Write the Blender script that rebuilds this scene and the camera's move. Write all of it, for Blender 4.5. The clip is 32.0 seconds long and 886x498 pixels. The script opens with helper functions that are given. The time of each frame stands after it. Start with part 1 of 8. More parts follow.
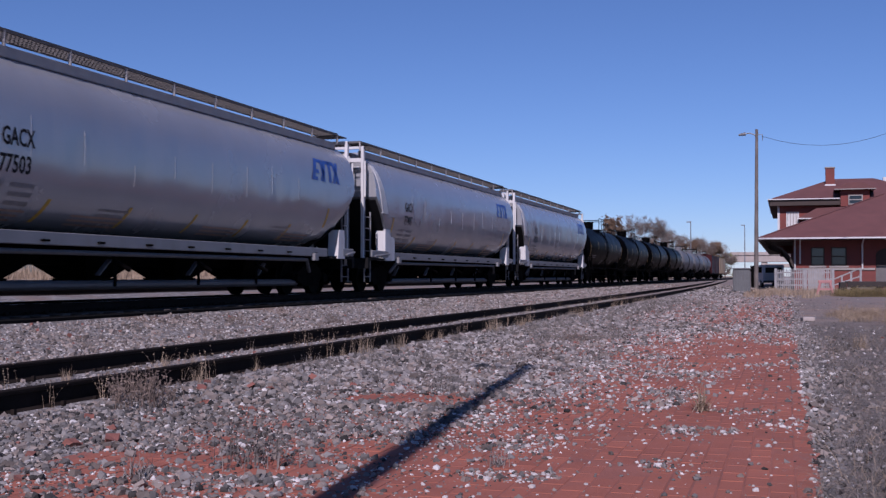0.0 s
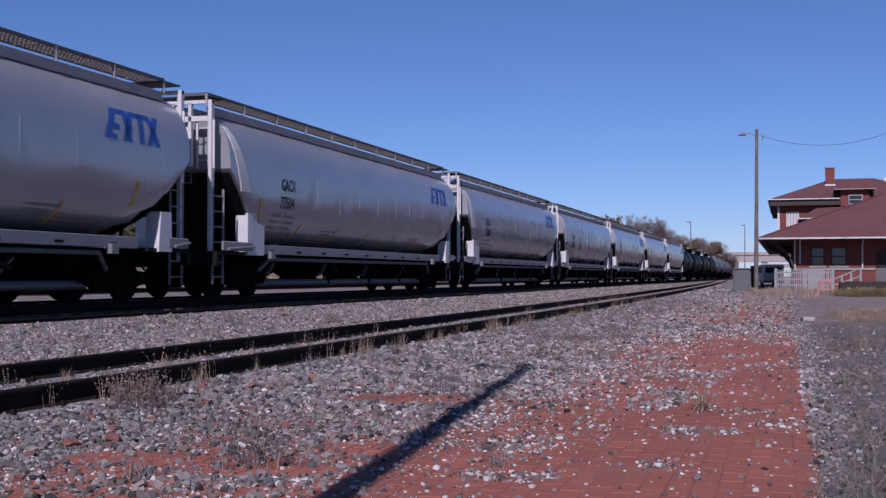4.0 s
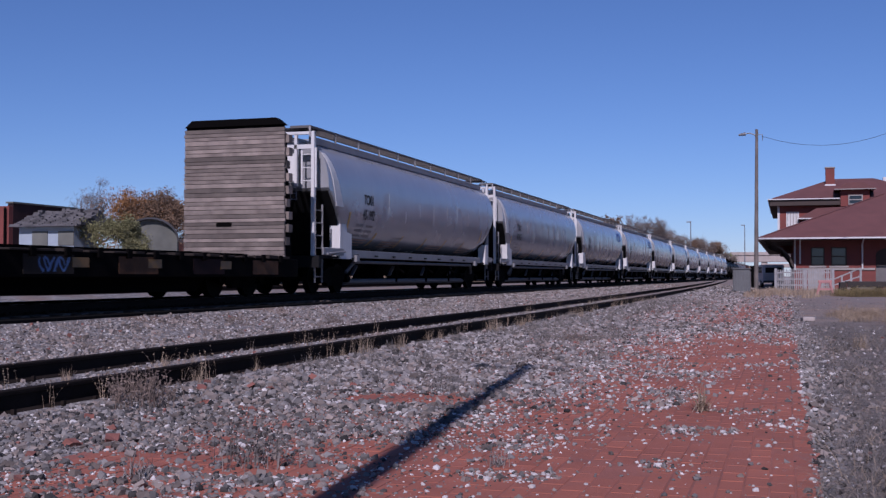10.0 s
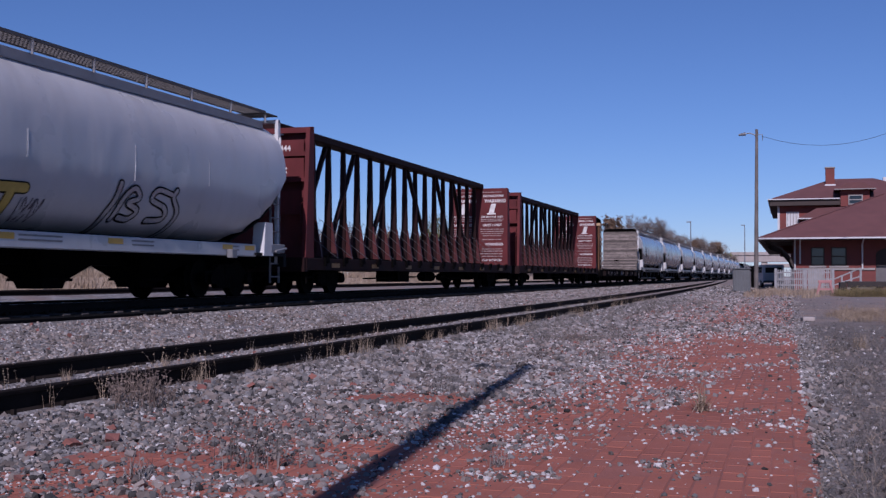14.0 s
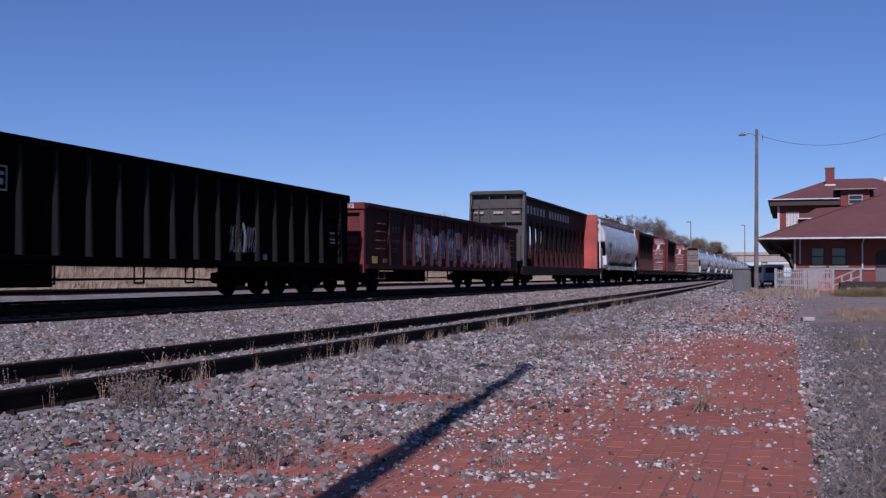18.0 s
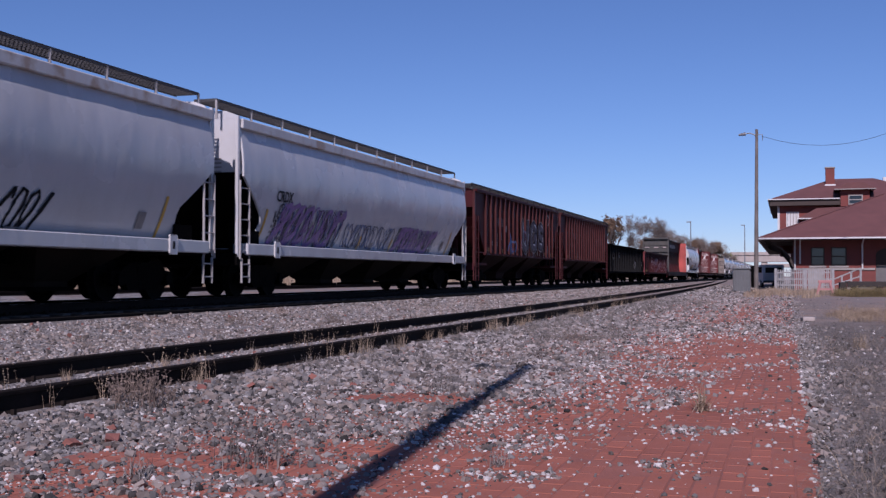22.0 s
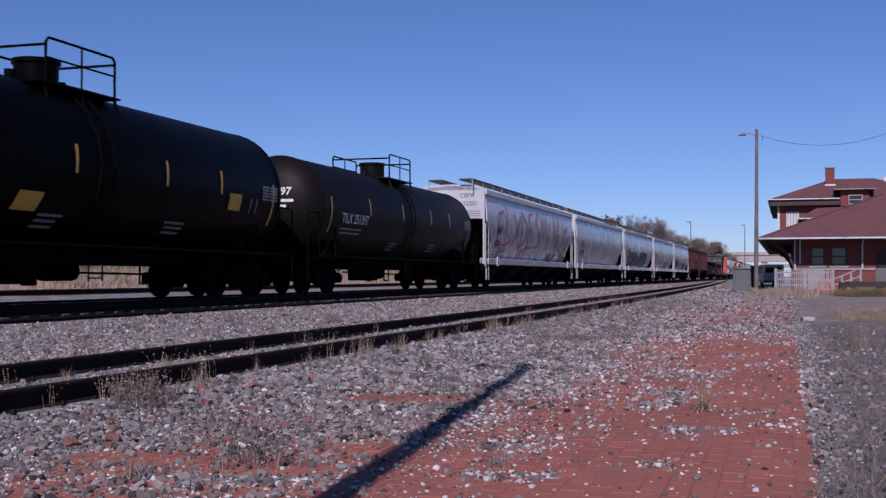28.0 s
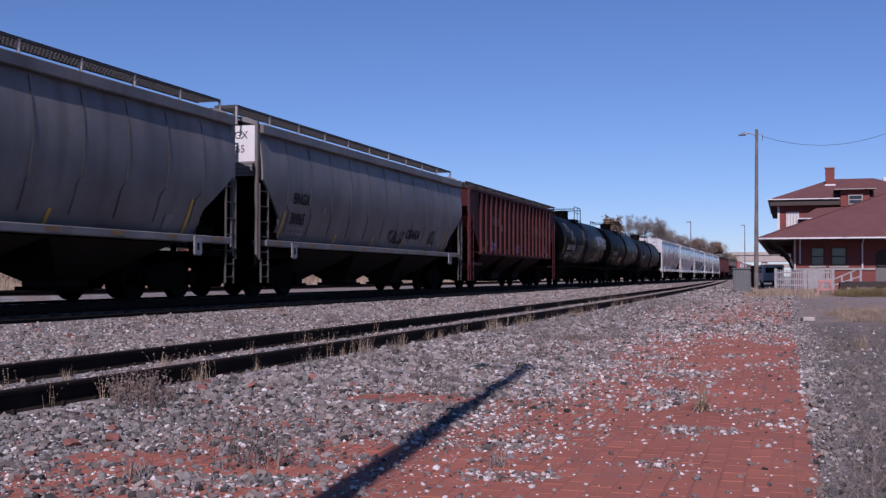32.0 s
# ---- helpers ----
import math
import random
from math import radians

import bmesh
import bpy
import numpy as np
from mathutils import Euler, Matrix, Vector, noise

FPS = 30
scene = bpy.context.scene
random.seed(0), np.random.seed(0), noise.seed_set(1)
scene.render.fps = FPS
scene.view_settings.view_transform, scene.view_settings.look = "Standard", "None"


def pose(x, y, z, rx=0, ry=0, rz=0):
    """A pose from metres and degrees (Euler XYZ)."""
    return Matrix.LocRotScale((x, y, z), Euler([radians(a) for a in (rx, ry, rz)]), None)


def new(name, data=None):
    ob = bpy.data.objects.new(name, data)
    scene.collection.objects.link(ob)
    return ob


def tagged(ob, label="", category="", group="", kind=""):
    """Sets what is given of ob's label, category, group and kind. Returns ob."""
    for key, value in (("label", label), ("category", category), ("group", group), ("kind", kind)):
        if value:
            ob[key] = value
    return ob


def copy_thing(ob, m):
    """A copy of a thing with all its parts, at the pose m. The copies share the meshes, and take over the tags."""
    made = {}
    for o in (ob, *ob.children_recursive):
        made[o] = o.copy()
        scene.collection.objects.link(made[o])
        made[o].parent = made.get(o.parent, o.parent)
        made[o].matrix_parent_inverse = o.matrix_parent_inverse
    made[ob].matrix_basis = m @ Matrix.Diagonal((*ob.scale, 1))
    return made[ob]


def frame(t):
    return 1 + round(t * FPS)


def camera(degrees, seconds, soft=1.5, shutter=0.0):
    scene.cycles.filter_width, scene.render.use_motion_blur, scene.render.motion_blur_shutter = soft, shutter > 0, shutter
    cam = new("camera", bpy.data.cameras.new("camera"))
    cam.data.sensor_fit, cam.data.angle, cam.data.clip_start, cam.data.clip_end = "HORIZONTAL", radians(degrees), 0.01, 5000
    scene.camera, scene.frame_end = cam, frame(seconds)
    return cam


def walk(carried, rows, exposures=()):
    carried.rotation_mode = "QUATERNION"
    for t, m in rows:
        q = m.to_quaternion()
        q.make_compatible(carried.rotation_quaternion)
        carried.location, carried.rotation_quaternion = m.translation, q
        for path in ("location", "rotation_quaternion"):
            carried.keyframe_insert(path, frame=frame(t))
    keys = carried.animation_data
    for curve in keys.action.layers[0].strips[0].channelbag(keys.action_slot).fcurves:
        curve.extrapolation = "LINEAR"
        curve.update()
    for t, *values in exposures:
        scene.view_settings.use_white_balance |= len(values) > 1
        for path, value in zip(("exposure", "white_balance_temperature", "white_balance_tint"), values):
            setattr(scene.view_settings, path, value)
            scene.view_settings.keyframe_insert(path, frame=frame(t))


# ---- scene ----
import itertools

# ---- camera: it stands still, a metre over the brick walk ----
EYE = (0.0, 0.0, 1.0)
YAW, TILT = 17.07, 1.39
cam = camera(43.26, 32.0, soft=1.35, shutter=0.08)
cam_pose = pose(*EYE, 90 + TILT, 0, YAW)
EXPO, KELVIN, TINT = 0.05, 5620, 30
DRIFT = ((0, 0.05), (2, 0.0), (8, -0.04), (10.3, -0.08), (12, -0.16), (14, -0.12), (17, -0.07), (20, 0.02), (22, 0.10), (24, 0.0), (28, 0.0), (30, 0.06), (32, 0.14))
walk(cam, [(0, cam_pose), (32, cam_pose)], [(t, EXPO + d, KELVIN + 1200 * d, TINT) for t, d in DRIFT])

# ---- daylight: clear autumn noon, sun behind the camera, almost along the track ----
SUN_EL, SUN_LEFT = 38.0, 5.8
world = bpy.data.worlds.new("world")
scene.world = world
world.use_nodes = True
wn = world.node_tree
sky = wn.nodes.new("ShaderNodeTexSky")
sky.sky_type = "NISHITA"
sky.sun_disc = False
sky.sun_elevation = radians(SUN_EL)
sky.sun_rotation = radians(180 - SUN_LEFT)
sky.altitude = 1000
sky.air_density, sky.dust_density, sky.ozone_density = 0.95, 0.0, 7.0
wn.links.new(sky.outputs[0], wn.nodes["Background"].inputs[0])
wn.nodes["Background"].inputs[1].default_value = 0.068
sun_lamp = bpy.data.lights.new("sun", "SUN")
sun_lamp.energy, sun_lamp.angle, sun_lamp.color = 4.3, radians(0.53), (1.0, 0.90, 0.78)
sun = new("sun", sun_lamp)
sun_way = Vector((-math.sin(radians(SUN_LEFT)) * math.cos(radians(SUN_EL)), math.cos(radians(SUN_LEFT)) * math.cos(radians(SUN_EL)), -math.sin(radians(SUN_EL))))
sun.matrix_world = Matrix.Translation((0, -20, 30)) @ sun_way.to_track_quat("-Z", "Y").to_matrix().to_4x4()


# ---- materials ----
ALBEDO = 0.82  # scales all base colours down against the strong sun, so shade renders deeper


def mat(name, col, rough=0.6, metal=0.0, var=0.2, scale=2.0, bump=0.15, grain=60.0, streak=0.0, dirt=(0.10, 0.075, 0.055), patch=0.0, patch_col=(0.16, 0.07, 0.035), spec=0.5, island=0.0, wave=0.0, rnd=0.0):
    """Painted, rusted or raw surface: two scales of tone, run-down streaks, worn patches and fine relief."""
    col, dirt, patch_col = (tuple(c * ALBEDO for c in v) for v in (col, dirt, patch_col))
    m = bpy.data.materials.new(name)
    m.use_nodes = True
    t = m.node_tree
    n, l = t.nodes, t.links
    b = n["Principled BSDF"]
    tc = n.new("ShaderNodeTexCoord")
    oi = n.new("ShaderNodeObjectInfo")
    off = n.new("ShaderNodeVectorMath")
    off.operation = "MULTIPLY_ADD"
    l.new(oi.outputs["Random"], off.inputs[0])
    off.inputs[1].default_value = (37, 53, 29)
    l.new(tc.outputs["Object"], off.inputs[2])
    vec = off.outputs[0]

    def noise_node(s, detail, stretch=None):
        k = n.new("ShaderNodeTexNoise")
        k.inputs["Scale"].default_value = s
        k.inputs["Detail"].default_value = detail
        v = vec
        if stretch:
            mp = n.new("ShaderNodeMapping")
            mp.inputs["Scale"].default_value = stretch
            l.new(vec, mp.inputs[0])
            v = mp.outputs[0]
        l.new(v, k.inputs["Vector"])
        return k.outputs[0]

    def ramp(src, a, z):
        r = n.new("ShaderNodeMapRange")
        r.inputs[1].default_value, r.inputs[2].default_value = a, z
        l.new(src, r.inputs[0])
        return r.outputs[0]

    def mix(fac, a, c):
        x = n.new("ShaderNodeMix")
        x.data_type = "RGBA"
        if isinstance(fac, float):
            x.inputs[0].default_value = fac
        else:
            l.new(fac, x.inputs[0])
        for s, v in ((6, a), (7, c)):
            if isinstance(v, tuple):
                x.inputs[s].default_value = (*v, 1)
            else:
                l.new(v, x.inputs[s])
        return x.outputs[2]

    def times(src, k):
        q = n.new("ShaderNodeMath")
        q.operation = "MULTIPLY"
        q.inputs[1].default_value = k
        l.new(src, q.inputs[0])
        return q.outputs[0]

    lo = tuple(c * (1 - var) for c in col)
    hi = tuple(min(0.95, c * (1 + var)) for c in col)
    big = noise_node(scale, 5)
    colour = mix(ramp(big, 0.3, 0.7), lo, hi)
    fine = noise_node(grain, 2)
    colour = mix(times(ramp(fine, 0.35, 0.75), var * 0.8), colour, tuple(c * 0.45 for c in col))
    if streak:
        colour = mix(times(ramp(noise_node(scale * 2.2, 4, (1, 1.6, 0.09)), 0.48, 0.78), streak), colour, dirt)
    if patch:
        colour = mix(times(ramp(noise_node(scale * 1.3, 7), 0.56, 0.66), patch), colour, patch_col)
    if island:
        geo = n.new("ShaderNodeNewGeometry")
        hs = n.new("ShaderNodeHueSaturation")
        mv = n.new("ShaderNodeMapRange")
        mv.inputs[3].default_value, mv.inputs[4].default_value = 1 - island, 1 + island
        l.new(geo.outputs["Random Per Island"], mv.inputs[0])
        l.new(mv.outputs[0], hs.inputs["Value"])
        l.new(colour, hs.inputs["Color"])
        colour = hs.outputs[0]
    if rnd:
        mv = n.new("ShaderNodeMapRange")
        mv.inputs[3].default_value, mv.inputs[4].default_value = 1 - rnd, 1 + rnd
        l.new(oi.outputs["Random"], mv.inputs[0])
        hs = n.new("ShaderNodeHueSaturation")
        l.new(mv.outputs[0], hs.inputs["Value"])
        l.new(colour, hs.inputs["Color"])
        colour = hs.outputs[0]
    l.new(colour, b.inputs["Base Color"])
    b.inputs["Metallic"].default_value = metal
    b.inputs["Specular IOR Level"].default_value = spec
    rr = n.new("ShaderNodeMapRange")
    rr.inputs[3].default_value, rr.inputs[4].default_value = max(0.05, rough - 0.12), min(1.0, rough + 0.12)
    l.new(big, rr.inputs[0])
    l.new(rr.outputs[0], b.inputs["Roughness"])
    if bump:
        bp = n.new("ShaderNodeBump")
        bp.inputs["Strength"].default_value = bump
        bp.inputs["Distance"].default_value = 0.01
        l.new(fine, bp.inputs["Height"])
        if wave:
            bw = n.new("ShaderNodeBump")
            bw.inputs["Strength"].default_value = 1.0
            bw.inputs["Distance"].default_value = wave
            l.new(noise_node(1.1, 2, (1, 1.3, 0.6)), bw.inputs["Height"])
            l.new(bw.outputs[0], bp.inputs["Normal"])
        l.new(bp.outputs[0], b.inputs["Normal"])
    return m


MAT = {
    "silver": mat("pale_grey_paint", (0.45, 0.46, 0.485), 0.25, 0.4, 0.06, 0.5, 0.02, 25, 0.03, (0.20, 0.16, 0.13), wave=0.016),
    "white": mat("white_steel_paint", (0.66, 0.66, 0.66), 0.45, 0, 0.08, 1.2, 0.05, 40, 0.25, (0.30, 0.24, 0.18)),
    "cream": mat("off_white_paint", (0.56, 0.56, 0.57), 0.30, 0, 0.07, 0.6, 0.05, 30, 0.2, (0.24, 0.19, 0.15), 0.05, (0.30, 0.22, 0.15), wave=0.02),
    "cool": mat("cool_white_paint", (0.56, 0.565, 0.58), 0.26, 0, 0.08, 0.6, 0.05, 30, 0.1, (0.24, 0.2, 0.17), 0.08, (0.36, 0.25, 0.15), wave=0.028),
    "grime": mat("weathered_grey_paint", (0.165, 0.16, 0.16), 0.5, 0, 0.42, 0.6, 0.1, 30, 0.8, (0.075, 0.055, 0.048), 0.35, (0.16, 0.105, 0.08)),
    "oxide": mat("oxide_red_paint", (0.048, 0.008, 0.011), 0.6, 0, 0.25, 0.9, 0.1, 30, 0.4, (0.04, 0.018, 0.018), 0.15, (0.07, 0.025, 0.022), spec=0.15),
    "redrib": mat("faded_red_paint", (0.078, 0.022, 0.022), 0.45, 0, 0.25, 1.5, 0.1, 30, 0.3, (0.05, 0.02, 0.02), spec=0.2),
    "brownred": mat("brown_red_paint", (0.125, 0.024, 0.025), 0.65, 0, 0.25, 1.2, 0.1, 35, 0.35, (0.05, 0.02, 0.018), spec=0.2),
    "maroon": mat("dark_maroon_paint", (0.018, 0.006, 0.006), 0.75, 0, 0.25, 1.2, 0.1, 35, 0.3, (0.02, 0.012, 0.01), spec=0.15),
    "black": mat("black_tank_paint", (0.0022, 0.0022, 0.0026), 0.42, 0, 0.3, 0.8, 0.04, 30, 0.3, (0.005, 0.004, 0.0035), 0.1, (0.006, 0.0045, 0.004), spec=0.03),
    "blackbrown": mat("grimy_black_tank_paint", (0.006, 0.005, 0.005), 0.5, 0, 0.3, 0.6, 0.05, 30, 0.6, (0.016, 0.010, 0.008), 0.4, (0.020, 0.012, 0.009), spec=0.1),
    "hopperbrown": mat("dirty_brown_hopper_sheet", (0.020, 0.015, 0.012), 0.85, 0, 0.35, 1.2, 0.15, 30, 0.5, (0.008, 0.006, 0.005), spec=0.1),
    "greytank": mat("grey_tank_paint", (0.16, 0.16, 0.17), 0.5, 0, 0.2, 0.8, 0.06, 30, 0.3, (0.06, 0.05, 0.04)),
    "gonblack": mat("worn_black_paint", (0.0025, 0.0025, 0.0032), 0.85, 0, 0.3, 1.0, 0.12, 30, 0.4, (0.006, 0.005, 0.0045), 0.15, (0.007, 0.006, 0.0055), spec=0.01),
    # underframe and wheel base colours go near black to hold the shade below
    "under": mat("shaded_underframe_steel", (0.0035, 0.003, 0.003), 0.9, 0.0, 0.3, 2.0, 0.2, 30, spec=0.05),
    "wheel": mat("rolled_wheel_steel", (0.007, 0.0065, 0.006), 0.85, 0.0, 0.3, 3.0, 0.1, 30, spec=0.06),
    "galv": mat("galvanised_grating", (0.36, 0.345, 0.345), 0.6, 0.08, 0.12, 3.0, 0.05, 60),
    "orange": mat("bright_red_paint", (0.44, 0.07, 0.055), 0.55, 0, 0.25, 1.2, 0.06, 30, 0.45, (0.16, 0.05, 0.04)),
    "greyend": mat("grey_brown_steel_paint", (0.052, 0.049, 0.045), 0.6, 0, 0.2, 1.2, 0.08, 30, 0.4),
    "bulkwood": mat("weathered_plank", (0.215, 0.178, 0.155), 0.9, 0, 0.35, 1.6, 0.5, 40, 0.5, (0.07, 0.055, 0.05), 0.3, (0.11, 0.085, 0.072), rnd=0.5),
    "deckwood": mat("old_deck_plank", (0.035, 0.028, 0.024), 0.9, 0, 0.3, 2, 0.4, 40, spec=0.15),
    "yellow": mat("yellow_reflector", (0.62, 0.36, 0.03), 0.4, 0, 0.1, 3, 0),
    "dimyellow": mat("faded_yellow_panel", (0.22, 0.115, 0.025), 0.5, 0, 0.25, 3, 0),
    "ink": mat("black_lettering", (0.014, 0.014, 0.016), 0.7, 0, 0.2, 3, 0, spec=0.2),
    "whiteink": mat("white_lettering", (0.70, 0.68, 0.66), 0.5, 0, 0.25, 5, 0),
    "greyink": mat("small_grey_print", (0.22, 0.21, 0.21), 0.5, 0, 0.25, 5, 0),
    "blueink": mat("blue_company_mark", (0.03, 0.10, 0.42), 0.45, 0, 0.12, 3, 0),
    "dullprint": mat("dull_pinkish_print", (0.17, 0.12, 0.12), 0.6, 0, 0.3, 6, 0),
    "fadedprint": mat("nearly_worn_off_print", (0.085, 0.05, 0.05), 0.7, 0, 0.4, 6, 0),
    "paleink": mat("worn_white_print", (0.36, 0.30, 0.29), 0.6, 0, 0.3, 6, 0),
    "rustprint": mat("orange_brown_print", (0.42, 0.27, 0.20), 0.6, 0, 0.2, 5, 0),
    "sprayblue": mat("blue_spray_paint", (0.05, 0.13, 0.35), 0.4, 0, 0.25, 4, 0),
    "spraysky": mat("sky_blue_spray_paint", (0.05, 0.19, 0.42), 0.4, 0, 0.55, 1.8, 0),
    "spraypurple": mat("violet_spray_paint", (0.22, 0.12, 0.34), 0.4, 0, 0.25, 4, 0),
    "sprayred": mat("red_spray_paint", (0.50, 0.09, 0.09), 0.4, 0, 0.25, 4, 0),
    "sprayblack": mat("black_spray_paint", (0.012, 0.012, 0.014), 0.8, 0, 0.25, 4, 0, spec=0.12),
    "spraywhite": mat("white_spray_paint", (0.62, 0.62, 0.66), 0.4, 0, 0.2, 4, 0),
    "sprayyellow": mat("ochre_spray_paint", (0.60, 0.42, 0.08), 0.4, 0, 0.2, 4, 0),
    "boxbeige": mat("tan_boxcar_paint", (0.50, 0.33, 0.17), 0.55, 0, 0.12, 1, 0.05),
    "rail": mat("rusty_rail_steel", (0.02, 0.015, 0.013), 0.85, 0.0, 0.3, 4, 0.2, 40, spec=0.1),
    "railtop": mat("polished_railhead", (0.45, 0.43, 0.42), 0.3, 0.9, 0.15, 2, 0.02),
    "tie": mat("creosoted_timber", (0.10, 0.08, 0.068), 0.9, 0, 0.3, 2, 0.5, 35),
    "ballast": mat("grey_ballast", (0.23, 0.215, 0.21), 0.9, 0, 0.3, 3.0, 0.8, 26),
    "stone": mat("grey_stone", (0.21, 0.195, 0.19), 0.9, 0, 0.15, 8, 0.4, 60, island=0.78, spec=0.2),
    "brownstone": mat("brown_grey_stone", (0.225, 0.19, 0.172), 0.9, 0, 0.15, 8, 0.4, 60, island=0.55, spec=0.2),
    "palestone": mat("pale_limestone", (0.53, 0.505, 0.495), 0.85, 0, 0.1, 8, 0.3, 60, island=0.25),
    "redstone": mat("brick_rubble", (0.24, 0.095, 0.075), 0.9, 0, 0.15, 8, 0.4, 60, island=0.4),
    "brick": mat("red_paving_brick", (0.33, 0.108, 0.068), 0.9, 0, 0.16, 1.3, 0.4, 50, 0, patch=0.5, patch_col=(0.25, 0.10, 0.075), island=0.055, rnd=0.055),
    "mortar": mat("sandy_joint", (0.29, 0.105, 0.075), 0.95, 0, 0.25, 2, 0.4, 50),
    "drygrass": mat("dry_straw", (0.34, 0.26, 0.185), 0.9, 0, 0.2, 3, 0, island=0.3),
    "greyweed": mat("grey_dead_weed", (0.205, 0.185, 0.172), 0.9, 0, 0.2, 3, 0, island=0.4),
    "brownweed": mat("brown_dead_weed", (0.165, 0.125, 0.105), 0.9, 0, 0.2, 3, 0, island=0.4),
    # oil stain plus the shade under the train, both put into the colour
    "oilshade": mat("oil_and_shade_ballast", (0.006, 0.0055, 0.0055), 0.95, 0, 0.35, 3, 0.8, 26, spec=0.1),
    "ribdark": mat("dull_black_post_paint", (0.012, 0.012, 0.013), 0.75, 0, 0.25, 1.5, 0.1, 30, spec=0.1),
    "graphite": mat("grey_violet_spray_paint", (0.11, 0.10, 0.125), 0.8, 0, 0.3, 2, 0, spec=0.15),
    "spraygrey": mat("dark_grey_spray_paint", (0.06, 0.052, 0.065), 0.8, 0, 0.3, 2, 0, spec=0.15),
    "pipegrey": mat("dull_grey_pipe_paint", (0.12, 0.12, 0.125), 0.55, 0.1, 0.2, 1.5, 0.05, 30, 0.3, (0.04, 0.035, 0.03)),
    "rustywhite": mat("rust_stained_white_paint", (0.62, 0.61, 0.60), 0.5, 0, 0.1, 1.2, 0.05, 40, 0.35, (0.34, 0.22, 0.12), 0.75, (0.36, 0.24, 0.15)),
    "sillgrey": mat("grey_sill_paint", (0.24, 0.24, 0.25), 0.45, 0.1, 0.12, 0.8, 0.05, 30, 0.3, (0.12, 0.10, 0.085)),
    "darkred": mat("dark_red_gondola_paint", (0.030, 0.0055, 0.008), 0.75, 0, 0.3, 1.0, 0.1, 30, 0.4, (0.018, 0.008, 0.008), 0.2, (0.045, 0.012, 0.012), spec=0.12),
    "boxrust": mat("rusty_side_panel", (0.12, 0.06, 0.03), 0.8, 0, 0.4, 2.5, 0.1, 30, 0.5, (0.04, 0.025, 0.02), spec=0.2),
    "darkgrate": mat("dark_steel_grating", (0.05, 0.05, 0.055), 0.7, 0.2, 0.2, 3.0, 0.05, 60),
    "patchgrey": mat("grey_touch_up_paint", (0.40, 0.40, 0.42), 0.4, 0, 0.08, 0.8, 0.03, 30),
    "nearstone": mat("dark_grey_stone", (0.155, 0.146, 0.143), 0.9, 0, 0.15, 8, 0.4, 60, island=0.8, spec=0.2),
    "midgrate": mat("weathered_grey_grating", (0.12, 0.112, 0.11), 0.7, 0.15, 0.2, 3.0, 0.05, 60),
    # gondola ends, corner posts and grab irons: lighter red than the sides
    "lightred": mat("lighter_red_end_paint", (0.17, 0.038, 0.04), 0.65, 0, 0.3, 1.2, 0.1, 30, 0.4, (0.05, 0.02, 0.018), 0.25, (0.09, 0.03, 0.028), spec=0.2),
    "oliveweed": mat("olive_dry_weed", (0.20, 0.155, 0.07), 0.9, 0, 0.25, 3, 0, island=0.4),
}


# ---- mesh helpers ----
def part(name, bm, material, parent=None, label="", smooth=False):
    if name == "reflector_strip":
        bmesh.ops.remove_doubles(bm, verts=bm.verts[:], dist=0.002)
    me = bpy.data.meshes.new(name)
    bm.to_mesh(me)
    bm.free()
    me.materials.append(MAT[material] if isinstance(material, str) else material)
    if smooth:
        me.polygons.foreach_set("use_smooth", [True] * len(me.polygons))
        me.set_sharp_from_angle(angle=radians(40))
    ob = new(name, me)
    if parent:
        ob.parent = parent
    if label:
        tagged(ob, label)
    if name in FINE_PRINT:
        tagged(ob, label or FINE_PRINT[name], kind="stuff")
    return ob


FINE_PRINT = {"small_print": "lines of small grey print", "graffiti": "sprayed tags", "instruction_print": "lines of rust-coloured print", "faded_lettering": "faded company lettering", "slanted_lettering": "slanted pale lettering", "end_print": "lines of small print", "end_lettering": "white lettering on the end", "company_lettering": "faded company lettering"}


def B():
    return bmesh.new()


def box(bm, x0, x1, y0, y1, z0, z1, bevel=0.0):
    m = Matrix.Translation(((x0 + x1) / 2, (y0 + y1) / 2, (z0 + z1) / 2)) @ Matrix.Diagonal((x1 - x0, y1 - y0, z1 - z0, 1))
    r = bmesh.ops.create_cube(bm, size=1, matrix=m)
    if bevel:
        bmesh.ops.bevel(bm, geom=list({e for v in r["verts"] for e in v.link_edges}), offset=bevel, segments=1, affect="EDGES")
    return bm


def bar(bm, a, b, w, h=None, n=4):
    """A straight member from a to b: a rectangle w x h, or a round rod of radius w when n > 4."""
    a, b = Vector(a), Vector(b)
    d = b - a
    q = d.to_track_quat("Z", "Y").to_matrix().to_4x4()
    m = Matrix.Translation((a + b) / 2) @ q
    if n == 4:
        bmesh.ops.create_cube(bm, size=1, matrix=m @ Matrix.Diagonal((w, h or w, d.length, 1)))
    else:
        bmesh.ops.create_cone(bm, cap_ends=True, segments=n, radius1=w, radius2=h or w, depth=d.length, matrix=m)
    return bm


